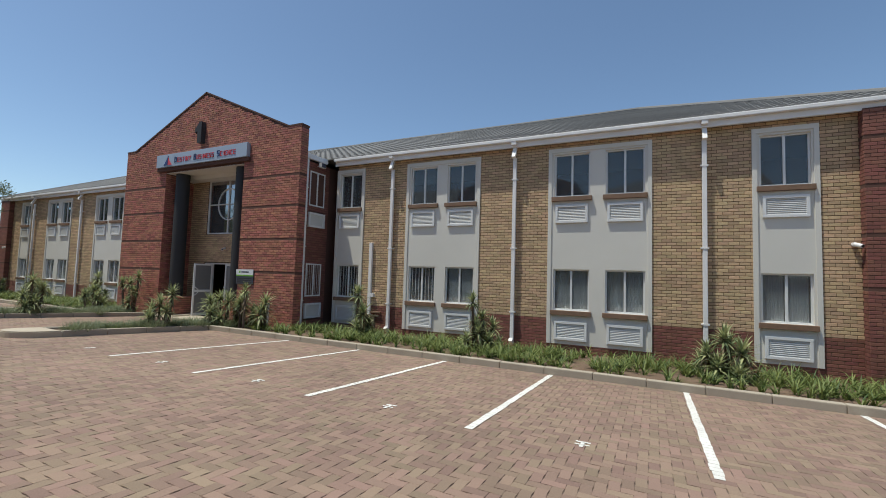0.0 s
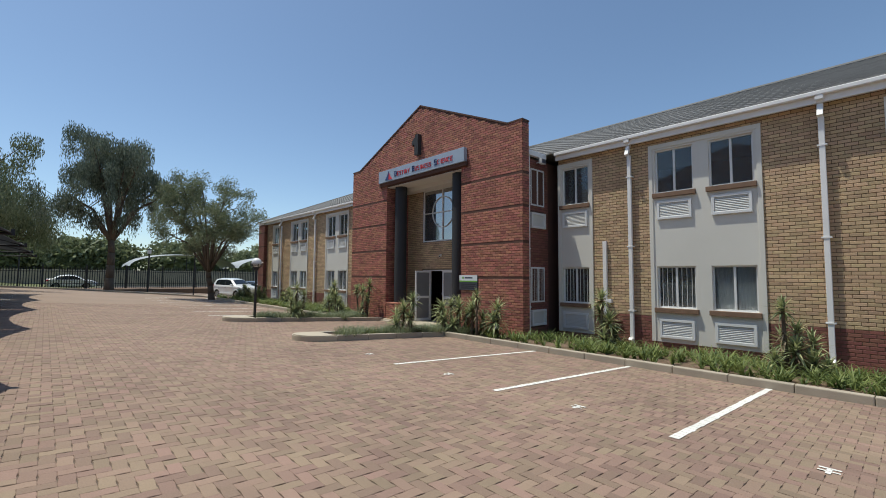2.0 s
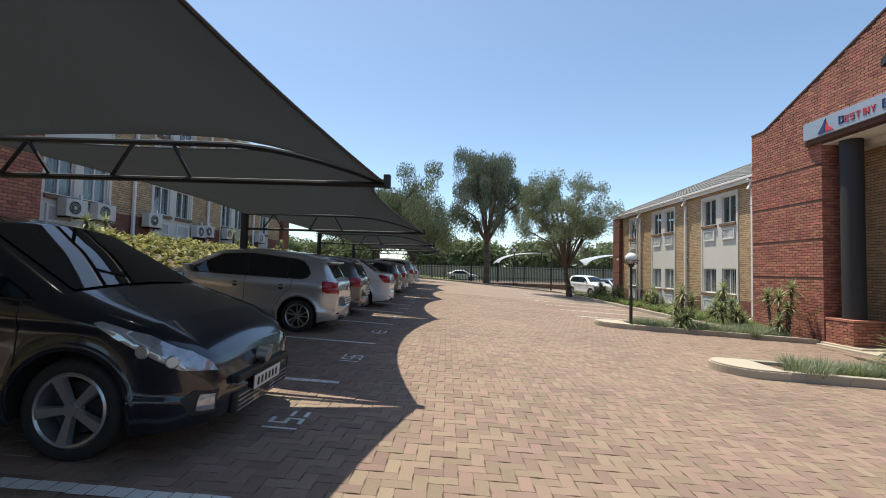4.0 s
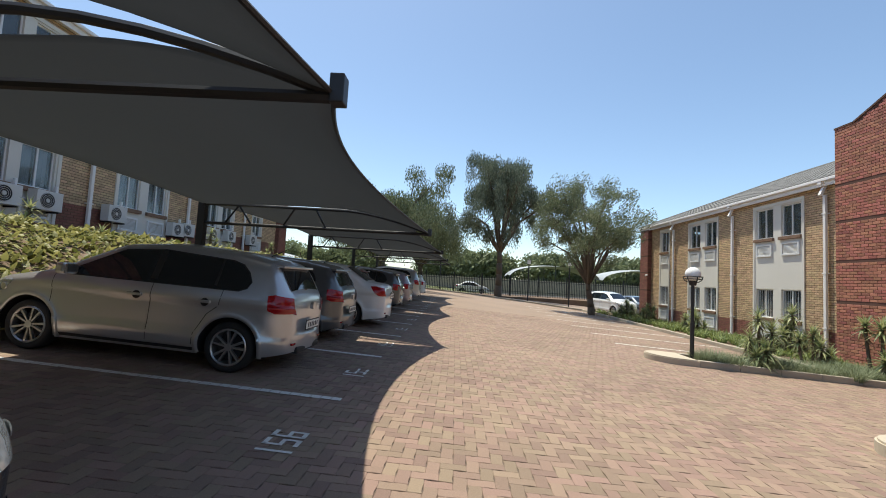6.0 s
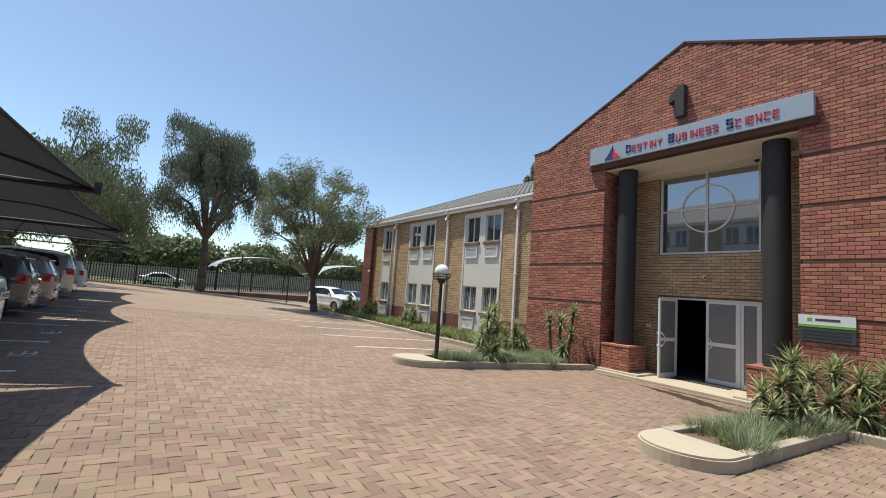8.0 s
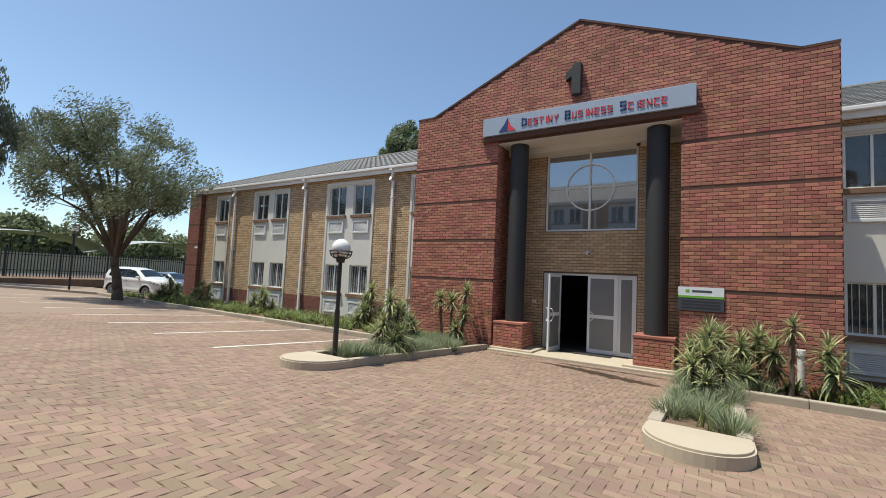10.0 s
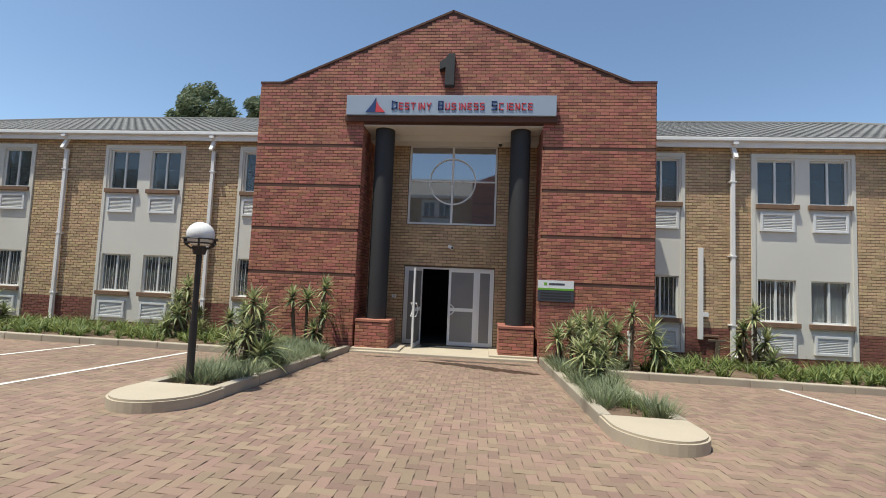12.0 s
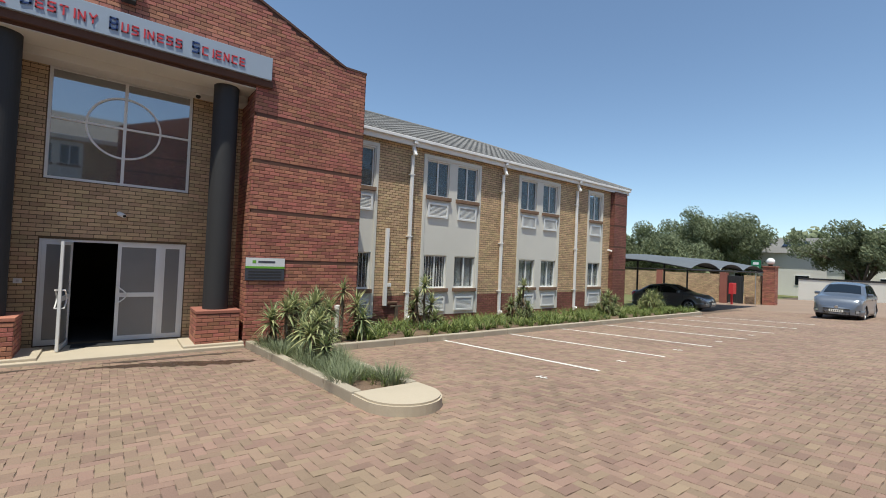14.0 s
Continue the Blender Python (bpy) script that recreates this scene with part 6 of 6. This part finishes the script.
    part("aerial", bar((-1.35, 0, zt(-1.35) + 0.03), (-1.68, 0, zt(-1.35) + 0.22), 0.008, 0.004, 6), "plastic", c)
    zp = 0.60 if shape != "sedan" else 0.80
    for x0, x1, z in ((-L / 2 - 0.074, -L / 2 - 0.062, zp), (L / 2 + 0.062, L / 2 + 0.074, 0.42)):
        p = part("number_plate", block(x0, x1, -0.25, 0.25, z - 0.055, z + 0.055, 0.004), "plate", c)
        part("plate_frame", block(x0 + 0.003, x1 - 0.003, -0.265, 0.265, z - 0.07, z + 0.07, 0.003), "plastic", p)
        xb = x0 - 0.002 if x0 < 0 else x1
        for k in range(6):
            part("plate_mark", block(xb, xb + 0.002, -0.2 + 0.07 * k, -0.165 + 0.07 * k, z - 0.03, z + 0.03), "plastic", p)
    # wheels
    rr = R * 0.72
    for ax in S["axle"]:
        for s in (1, -1):
            w = new("wheel")
            w.parent = c
            w.matrix_basis = pose(ax, s * (W / 2 - 0.14), hub, 0, 0, 0 if s > 0 else 180)
            w.matrix_basis = w.matrix_basis @ Matrix.Rotation(0.37 * ax + 0.3 * s, 4, "Y")
            def turned(bm, prof, n=40):
                rings = [[bm.verts.new((r * math.cos(2 * math.pi * i / n), y, r * math.sin(2 * math.pi * i / n))) for i in range(n)] for r, y in prof]
                for a, b in zip(rings, rings[1:]):
                    for i in range(n):
                        bm.faces.new((a[i], a[(i + 1) % n], b[(i + 1) % n], b[i]))
            bm = bmesh.new()
            turned(bm, [(rr - 0.01, -0.09), (R * 0.9, -0.10), (R * 0.965, -0.088), (R, -0.06), (R, 0.06), (R * 0.965, 0.088), (R * 0.88, 0.102), (rr + 0.012, 0.098), (rr - 0.004, 0.085)])
            bmesh.ops.recalc_face_normals(bm, faces=bm.faces)
            part("tyre", bm, "tyre", w, smooth=True)
            bm = bmesh.new()
            turned(bm, [(rr + 0.004, 0.093), (rr - 0.008, 0.102), (rr - 0.022, 0.092), (rr - 0.03, 0.03), (rr - 0.034, -0.06)])
            for k in range(spokes):
                a = 2 * math.pi * (k + (0.24 if k % 2 and spokes == 10 else 0)) / spokes
                w0, w1 = (0.028, 0.044) if spokes == 5 else (0.013, 0.017)
                turn = Matrix.Rotation(a, 4, "Y")
                v = [bm.verts.new(turn @ Vector(p)) for p in ((0.03, 0.055, -w0), (0.03, 0.055, w0), (0.035, 0.083, w0 * 0.7), (0.035, 0.083, -w0 * 0.7), (rr - 0.015, 0.06, -w1), (rr - 0.015, 0.06, w1), (rr - 0.015, 0.097, w1 * 0.75), (rr - 0.015, 0.097, -w1 * 0.75))]
                for f in ((0, 1, 5, 4), (1, 2, 6, 5), (2, 3, 7, 6), (3, 0, 4, 7)):
                    bm.faces.new([v[q] for q in f])
            bmesh.ops.recalc_face_normals(bm, faces=bm.faces)
            tube(bm, (0, 0.03, 0), (0, 0.09, 0), 0.052, 0.045, 16)
            part("rim", bm, "rim", w)
            part("brake_disc", bar((0, 0.0, 0), (0, 0.02, 0), rr * 0.7, n=24), "black", w)
    return c


def park(x, y, heading, shape, colour, label, **more):
    """heading: the way the nose points, degrees from +x."""
    tx, ty = math.cos(radians(heading)), math.sin(radians(heading))
    pitch = math.degrees(math.atan2(gz(x + tx, y + ty) - gz(x - tx, y - ty), 2))
    return car(pose(x, y, gz(x, y) - 0.005, 0, -pitch, heading), shape, colour, label, fine=-21 < x < -8, **more)


BLACK = paint("black paint", (0.008, 0.011, 0.018), 0.0, 0.2)
SILVER = paint("silver paint", (0.52, 0.525, 0.535), 0.6)
GREY = paint("grey paint", (0.12, 0.125, 0.13), 0.4)
WHITE = paint("white car paint", (0.74, 0.74, 0.73))
ROSE = paint("pale mauve paint", (0.36, 0.31, 0.33), 0.5)
RED = paint("dark red paint", (0.22, 0.03, 0.02), 0.3)
DUSK = paint("blue-grey metallic paint", (0.17, 0.195, 0.235), 0.5)
BLUE = paint("blue-grey paint", (0.15, 0.175, 0.21), 0.5)
park(-9.4, -3.9, 90, "big_hatch", BLACK, "black hatchback parked nose out under the shade net", spokes=5)
park(-14.62, -4.32, -90, "hatch", SILVER, "silver hatchback parked nose in under the shade net")
park(-17.3, -4.4, -90, "hatch", GREY, "dark grey hatchback parked nose in under the shade net")
park(-19.95, -4.15, -90, "sedan", WHITE, "white sedan parked nose in under the shade net")
park(-22.4, -5.0, -90, "hatch", RED, "small red hatchback behind the white sedan")
park(-25.0, -4.3, -90, "hatch", GREY, "dark grey hatchback parked nose in under the shade net")
park(-27.5, -4.2, -90, "hatch", ROSE, "pale mauve hatchback parked nose in under the shade net")
park(-32.6, -4.3, -90, "suv", SILVER, "silver car parked nose in under the shade net")
park(-37.6, -4.3, -90, "hatch", WHITE, "white car parked nose in near the fence")
park(-43.6, 12.3, 20, "suv", WHITE, "white car parked by the fence")
park(10.0, 12.3, -88, "sedan", GREY, "dark grey sedan parked under the curved carport", spokes=5)
park(-45.8, 15.2, 15, "hatch", BLUE, "blue-grey car parked by the fence")
park(11.6, 4.9, 180, "suv", DUSK, "silver-blue compact SUV standing in the court", spokes=5)


# ---- fence, street and surroundings beyond the court ----
FX = -58.0
fence = thing("palisade_fence", pose(0, 0, 0), "black steel palisade fence along the street", "fence", kind="structure")
for i in range(18):
    y = -26 + 3.2 * i
    part("post", block(FX - 0.06, FX + 0.06, y - 0.06, y + 0.06, -0.7, 2.35), "black", fence)
for z in (0.45, 1.65):
    part("rail", block(FX - 0.02, FX + 0.02, -26, 28.4, z, z + 0.05), "black", fence)
for i in range(285):
    y = -26 + 0.19 * i
    bm = prism([(FX - 0.03, y - 0.035, -0.6), (FX - 0.03, y + 0.035, -0.6), (FX - 0.03, y + 0.035, 2.0), (FX - 0.03, y, 2.15), (FX - 0.03, y - 0.035, 2.0)], (0.012, 0, 0))
    part("pale", bm, "black", fence)
for x, y in ((-50.5, 6.8), (-46.6, 9.7), (-57, -2.0)):
    lamp = thing("lantern_post", pose(x, y, gz(x, y)), "slim black lantern post near the fence", "lamp")
    part("pole", bar((0, 0, -0.05), (0, 0, 3.6), 0.06, n=12), "black", lamp)
    part("lantern", block(-0.14, 0.14, -0.14, 0.14, 3.6, 3.95, 0.02), "globe", lamp)
    part("cap", block(-0.18, 0.18, -0.18, 0.18, 3.95, 4.02, 0.02), "black", lamp)
kerb_run("court_kerb", [(-42.0, 9.6), (-46.0, 6.6), (-52.0, 2.0), (-53.5, -2.0), (-53.5, -6.0)], "concrete kerb at the end of the court", 0.16, 0.14, 1.2)
tagged(part("road", block(-74, -62, -120, 160, -0.6, -0.18), "tar"), "tarred street beyond the fence", "road", kind="structure")
tagged(part("verge", block(-61.9, -54.2, -60, 60, -0.6, -0.02, 0.02), "earth"), "bare earth verge along the fence", "ground", kind="structure")
for x, y, h, sh, col, lab in ((-65, 2.0, 88, "sedan", WHITE, "white car on the street beyond the fence"), (-65, -6.5, 88, "sedan", RED, "dark red car on the street beyond the fence"), (-65.5, -17.0, 88, "sedan", WHITE, "white car on the street beyond the fence")):
    c = car(pose(x, y, -0.18, 0, 0, h), sh, col, lab)


def vault(m, w, d, h, label, material):
    """A vaulted net roof on posts."""
    t = thing("vaulted_carport", m, label, "carport")
    n = 16
    verts = []
    for i in range(n + 1):
        a = math.pi * i / n
        for y in (-d / 2, 0, d / 2):
            verts.append((-w / 2 * math.cos(a), y, 2.4 + h * math.sin(a) + (0.25 if y == 0 else 0)))
    faces = [(3 * i + j, 3 * i + 3 + j, 3 * i + 4 + j, 3 * i + 1 + j) for i in range(n) for j in range(2)]
    roof = mesh_part("roof", verts, faces, material, t, smooth=True)
    for x in (-w / 2, 0, w / 2):
        for y in (-d / 2, d / 2):
            part("post", bar((x, y, -0.6), (x, y, 2.45 + (h if x == 0 else 0)), 0.06, n=8), "black", t)
    return t


M["pale_net"] = surface("pale net", (0.32, 0.34, 0.36), 0.8, vary=0.1, grain=3, blotch=0.4, stain=0.2, bump=0.0)
for i, y in enumerate((16, 31, 46, -34)):
    vault(pose(-84, y, 0.2, 0, 0, 90), 14.5, 9, 1.9, "pale vaulted shade roof across the street", "pale_net")
tagged(part("street_wall", block(-79, -78.6, -100, 120, -0.5, 2.0, 0.02), "kerb"), "low plastered wall across the street", "wall", kind="structure")

# far end of the court: carport, boundary wall, gate pillar, houses
M["grey_net"] = surface("grey net", (0.11, 0.125, 0.145), 0.75, vary=0.1, grain=4, blotch=0.6, stain=0.15, bump=0.0)
shelter = thing("curved_carport", pose(0, 0, 0), "grey curved shade-net carport at the end of the building", "carport")
for k in range(3):
    x0, x1 = 6.6 + 3.6 * k, 10.2 + 3.6 * k
    n, m_ = 10, 10
    verts = []
    for i in range(n + 1):
        s = i / n
        for j in range(m_ + 1):
            g = j / m_
            verts.append((x0 + (x1 - x0) * s, 9.9 + 5.6 * g, 1.55 + 0.55 * math.sin(math.pi * (0.08 + 0.6 * g)) + 0.32 * 4 * s * (1 - s)))
    net = mesh_part("net", verts, [(i * (m_ + 1) + j, (i + 1) * (m_ + 1) + j, (i + 1) * (m_ + 1) + j + 1, i * (m_ + 1) + j + 1) for i in range(n) for j in range(m_)], "grey_net", shelter, smooth=True)
for k in range(4):
    x = 6.6 + 3.6 * k
    bm = bmesh.new()
    pts = [(x, 9.9 + 5.6 * g, 1.52 + 0.55 * math.sin(math.pi * (0.08 + 0.6 * g))) for g in [i / 10 for i in range(11)]]
    swept(bm, pts, 0.035, 8)
    part("arch", bm, "black", shelter)
    part("post", bar((x, 14.6, gz(x, 14) - 0.2), (x, 14.6, 2.05), 0.06, n=10), "black", shelter)
    part("tie", bar((x, 9.9, 1.6), (x, 14.6, 1.55), 0.03, n=8), "black", shelter)
part("front_beam", bar((6.6, 9.92, 1.62), (17.4, 9.92, 1.62), 0.045, n=8), "black", shelter)

boundary = thing("boundary_wall", pose(21.0, 18.1, 0, 0, 0, -90), "yellow face-brick boundary wall with red piers", "wall", kind="structure")
for x0, x1 in ((-3.4, -0.5), (0.0, 4.4), (6.0, 7.1)):
    part("panel", block(x0, x1, 0.0, 0.22, -1.2, 1.38), "mortar_yellow", boundary)
    brickwork("brickwork", Matrix(), brick_rows(x0, x1, -0.95, 1.38, [], seed=int(x0) + 9), "yellow_brick", boundary)
for x in (-0.25, 4.65):
    part("pier", block(x - 0.24, x + 0.24, -0.1, 0.3, -1.2, 1.5, 0.01), "red_brick", boundary)
pillar = thing("gate_pillar", pose(21.1, 10.5, gz(12, 10.5)), "red brick gate pillar with a white globe lamp", "pillar")
part("shaft", block(-0.36, 0.36, -0.36, 0.36, -0.3, 2.7, 0.01), "mortar_red", pillar)
for turn in (0, -90):
    brickwork("brickwork", pose(0, 0, 0, 0, 0, turn) @ pose(0, -0.36, 0), brick_rows(-0.36, 0.36, 0, 2.7, [], seed=5), "red_brick", pillar)
part("cap", block(-0.42, 0.42, -0.42, 0.42, 2.7, 2.79, 0.01), "red_brick", pillar)
part("lamp_neck", bar((0, 0, 2.79), (0, 0, 2.93), 0.13, 0.17, 14), "black", pillar)
bm = bmesh.new()
bmesh.ops.create_uvsphere(bm, u_segments=20, v_segments=12, radius=0.26, matrix=Matrix.Translation((0, 0, 3.12)))
part("globe", bm, "globe", pillar, smooth=True)
gate = thing("service_gate", pose(21.1, 12.78, gz(12, 12.8), 0, 0, -90), "dark grey steel gate in the boundary wall", "gate")
part("leaf", block(-0.62, 0.62, -0.03, 0.03, 0.05, 2.1, 0.01), "column", gate)
for i in range(7):
    part("rib", block(-0.54 + 0.18 * i - 0.015, -0.54 + 0.18 * i + 0.015, -0.05, -0.03, 0.1, 2.05), "black", gate)
hose = thing("hose_cabinet", pose(19.3, 12.3, gz(12, 12.3)), "red fire-hose cabinet on a post", "fire hose")
part("post", block(-0.06, 0.06, -0.06, 0.06, -0.1, 0.95), "red_letter", hose)
part("cabinet", block(-0.3, 0.3, -0.18, 0.12, 0.75, 1.55, 0.03), "red_letter", hose)
exit_sign = thing("assembly_sign", pose(20.3, 11.15, gz(12, 11.15)), "green and white assembly point sign on a post", "sign")
part("post", bar((0, 0, -0.1), (0, 0, 2.9), 0.03, n=8), "steel", exit_sign)
board = part("board", block(-0.065, -0.032, -0.3, 0.3, 2.45, 3.2, 0.005), "safety_green", exit_sign)
for z in (2.66, 2.98):
    part("mark", block(-0.071, -0.064, -0.17, 0.17, z - 0.09, z + 0.09), "white_sign", exit_sign)


def house(m, w, d, h, rise, label, wall, panels=False):
    t = thing("house", m, label, "house")
    part("wall", wall_grid(bmesh.new(), -w / 2, w / 2, -0.5, h, -d / 2, d / 2, []), wall, t)
    bm = bmesh.new()
    r = [(-w / 2 - 0.5, -d / 2 - 0.5, h), (w / 2 + 0.5, -d / 2 - 0.5, h), (w / 2 + 0.5, d / 2 + 0.5, h), (-w / 2 - 0.5, d / 2 + 0.5, h), (-w / 2 - 0.5, 0, h + rise), (w / 2 + 0.5, 0, h + rise)]
    mesh_part("roof", r, [(0, 1, 5, 4), (2, 3, 4, 5), (1, 2, 5), (3, 0, 4), (0, 3, 2, 1)], "roof_tile", t)
    for i in range(int(w / 3)):
        for z in (1.0, 3.6):
            if z + 1.2 < h:
                win = part("window", block(-w / 2 + 1.2 + 3 * i, -w / 2 + 2.6 + 3 * i, -d / 2 - 0.06, -d / 2 + 0.02, z, z + 1.2, 0.01), "alu", t)
                part("pane", block(-w / 2 + 1.28 + 3 * i, -w / 2 + 2.52 + 3 * i, -d / 2 - 0.07, -d / 2 - 0.061, z + 0.08, z + 1.12), "car_glass", win)
    if panels:
        ang = math.degrees(math.atan2(rise, d / 2 + 0.5))
        for i in range(4):
            p = part("solar_panel", block(-0.55, 0.55, -0.9, 0.9, 0.0, 0.05), "car_glass", t)
            p.matrix_basis = pose(-2.4 + 1.2 * i + (1.2 if i > 1 else 0), -d / 4 - 0.2, h + rise * 0.5 + 0.12, ang)
            f_ = part("panel_frame", block(-0.58, -0.55, -0.92, 0.92, 0.0, 0.06), "steel", p)
    return t


house(pose(50, 17.0, -0.7, 0, 0, -90), 10, 9, 4.7, 2.0, "white house with solar panels on a grey roof", "plaster_white", True)
house(pose(58, 3.0, -0.7, 0, 0, -90), 14, 10, 5.2, 2.8, "two-storey cream house with a tiled roof", "plaster", False)
tagged(part("plaster_wall", block(33.5, 33.7, -14, 11.7, -1.0, 1.15, 0.01), "plaster"), "long plastered wall at the end of the court", "wall", kind="structure")
tagged(part("wall_coping", block(33.45, 33.75, -14, 11.7, 1.15, 1.3, 0.01), "black"), "dark coping on the plastered wall", "wall", kind="structure")

# damp patches on the paving below the porch step
M["damp"] = surface("damp paver", (0.085, 0.062, 0.048), 0.55, vary=0.3, grain=60, blotch=3, stain=0.4, bump=0.3)
for x0, x1, y0, wide, seed in ((-16.7, -14.25, 10.45, 0.13, 2), (-18.6, -17.4, 10.5, 0.06, 9)):
    n, verts = 60, []
    for i in range(n + 1):
        u = i / n
        x = x0 + (x1 - x0) * u
        c = y0 + 0.09 * noise.noise((x * 1.3, seed, 0))
        w = wide * (0.25 + 0.9 * math.sin(math.pi * u) ** 0.6) * (0.7 + 0.8 * noise.noise((x * 3.1, seed, 5)))
        verts += [(x, c - w, gz(x, c - w) + 0.0055), (x, c + w * 0.8, gz(x, c + w * 0.8) + 0.0055)]
    tagged(mesh_part("damp_patch", verts, [(2 * i, 2 * i + 2, 2 * i + 3, 2 * i + 1) for i in range(n)], "damp"), "dark damp streak on the paving by the step", "stain", kind="structure")

# ---- paving and single bricks ----
PL, PW, GAP = 0.204, 0.102, 0.003
PAVE = (-30.0, 13.0, -6.1, 10.9)
rng = random.Random(5)
NEAR_PAVERS = []


def paver_rows():
    """Herringbone paving over the court as (x, y, along_x)."""
    made = []
    u = PW
    nx, ny = int((PAVE[1] - PAVE[0]) / u) + 4, int((PAVE[3] - PAVE[2]) / u) + 4
    for j in range(ny):
        for i in range(nx):
            k = (i - j) % 4
            x, y = PAVE[0] + i * u, PAVE[2] + j * u
            if k == 0:
                made.append((x, y, True))
            elif k == 3:
                made.append((x, y, False))
    return made


def in_bed(x, y):
    return y > 9.5 and not (-18.9 < x < -14.05) or (5.0 < y < 9.6 and (-14.0 < x < -13.0 or -19.95 < x < -18.95)) or y > 10.93


def paver_shape(along):
    """A paver with toothed long sides, its corner at the origin."""
    l, w, t = PL - GAP, PW - GAP, 0.005
    pts = [(0, 0), (l * 0.25, t), (l * 0.5, 0), (l * 0.75, -t), (l, 0), (l, w), (l * 0.75, w - t), (l * 0.5, w), (l * 0.25, w + t), (0, w)]
    return pts if along else [(b, a) for a, b in pts][::-1]


def paver_geometry(x, y, along, dz, v, f):
    pts = paver_shape(along)
    n, k, e = len(pts), len(v), 0.003
    cx, cy = sum(p[0] for p in pts) / n, sum(p[1] for p in pts) / n
    for inset, drop in ((0, 0.008), (0, e), (1, 0)):
        for a, b in pts:
            if inset:
                a, b = a + (e if a < cx else -e), b + (e if b < cy else -e)
            v.append((x + a, y + b, gz(x + a, y + b) + dz - drop))
    for s in (0, n):
        f += [(k + s + i, k + s + (i + 1) % n, k + s + n + (i + 1) % n, k + s + n + i) for i in range(n)]
    f.append(tuple(k + 2 * n + i for i in range(n)))


v, f = [], []
for x, y, along in paver_rows():
    if in_bed(x + 0.08, y + 0.08):
        continue
    dz = rng.uniform(-0.0025, 0.0025)
    if -9.6 < x < -7.55 and 0.9 < y < 4.4 and len(NEAR_PAVERS) < 290:
        NEAR_PAVERS.append((x, y, along, dz))
        continue
    paver_geometry(x, y, along, dz, v, f)
pavement_ob = bpy.data.objects["pavement"]
tagged(mesh_part("pavers", v, f, "paver", pavement_ob), "reddish-brown toothed concrete pavers", kind="stuff")
SHARED = {}
for along in (True, False):
    pv, pf = [], []
    flat = paver_shape(along)
    n, e = len(flat), 0.003
    cx, cy = sum(p[0] for p in flat) / n, sum(p[1] for p in flat) / n
    for inset, drop in ((0, 0.008), (0, e), (1, 0)):
        for a, b in flat:
            pv.append((a + ((e if a < cx else -e) if inset else 0), b + ((e if b < cy else -e) if inset else 0), -0.055 * b - 0.004 * a - drop))
    for s in (0, n):
        pf += [(s + i, s + (i + 1) % n, s + n + (i + 1) % n, s + n + i) for i in range(n)]
    pf.append(tuple(2 * n + i for i in range(n)))
    me = bpy.data.meshes.new("paver")
    me.from_pydata(pv, [], pf)
    me.materials.append(M["paver"])
    SHARED[along] = me
for x, y, along, dz in NEAR_PAVERS:
    ob = new("paver", SHARED[along])
    ob.parent = pavement_ob
    ob.matrix_basis = pose(x, y, gz(x, y) + dz)
ground_strip("pavement_far", [-56, -45, -30], [-6.2, 0, 6, 13.4], 0.0, "far_paving", "reddish brick paving at the far end of the court").location.z = 0.0
ground_strip("pavement_far", [13.2, 24, 33.4], [-14, 0, 6, 13.4, 17], 0.004, "far_paving", "reddish brick paving at the gate end of the court")

BRICK_SHAPES = {}
for m, picked, material, parent in ALL_BRICKS:
    for p, q, a, b, d in picked:
        key = (round(q - p, 3), material)
        if key not in BRICK_SHAPES:
            bv, bf = brick_mesh([(0.0, q - p, 0.0, b - a, 0.008)])
            me = bpy.data.meshes.new("brick")
            me.from_pydata(bv, [], bf)
            me.materials.append(M[material])
            BRICK_SHAPES[key] = me
        ob = new("brick", BRICK_SHAPES[key])
        ob.parent = parent
        ob.matrix_basis = m @ pose(p, 0.008 - d, a)
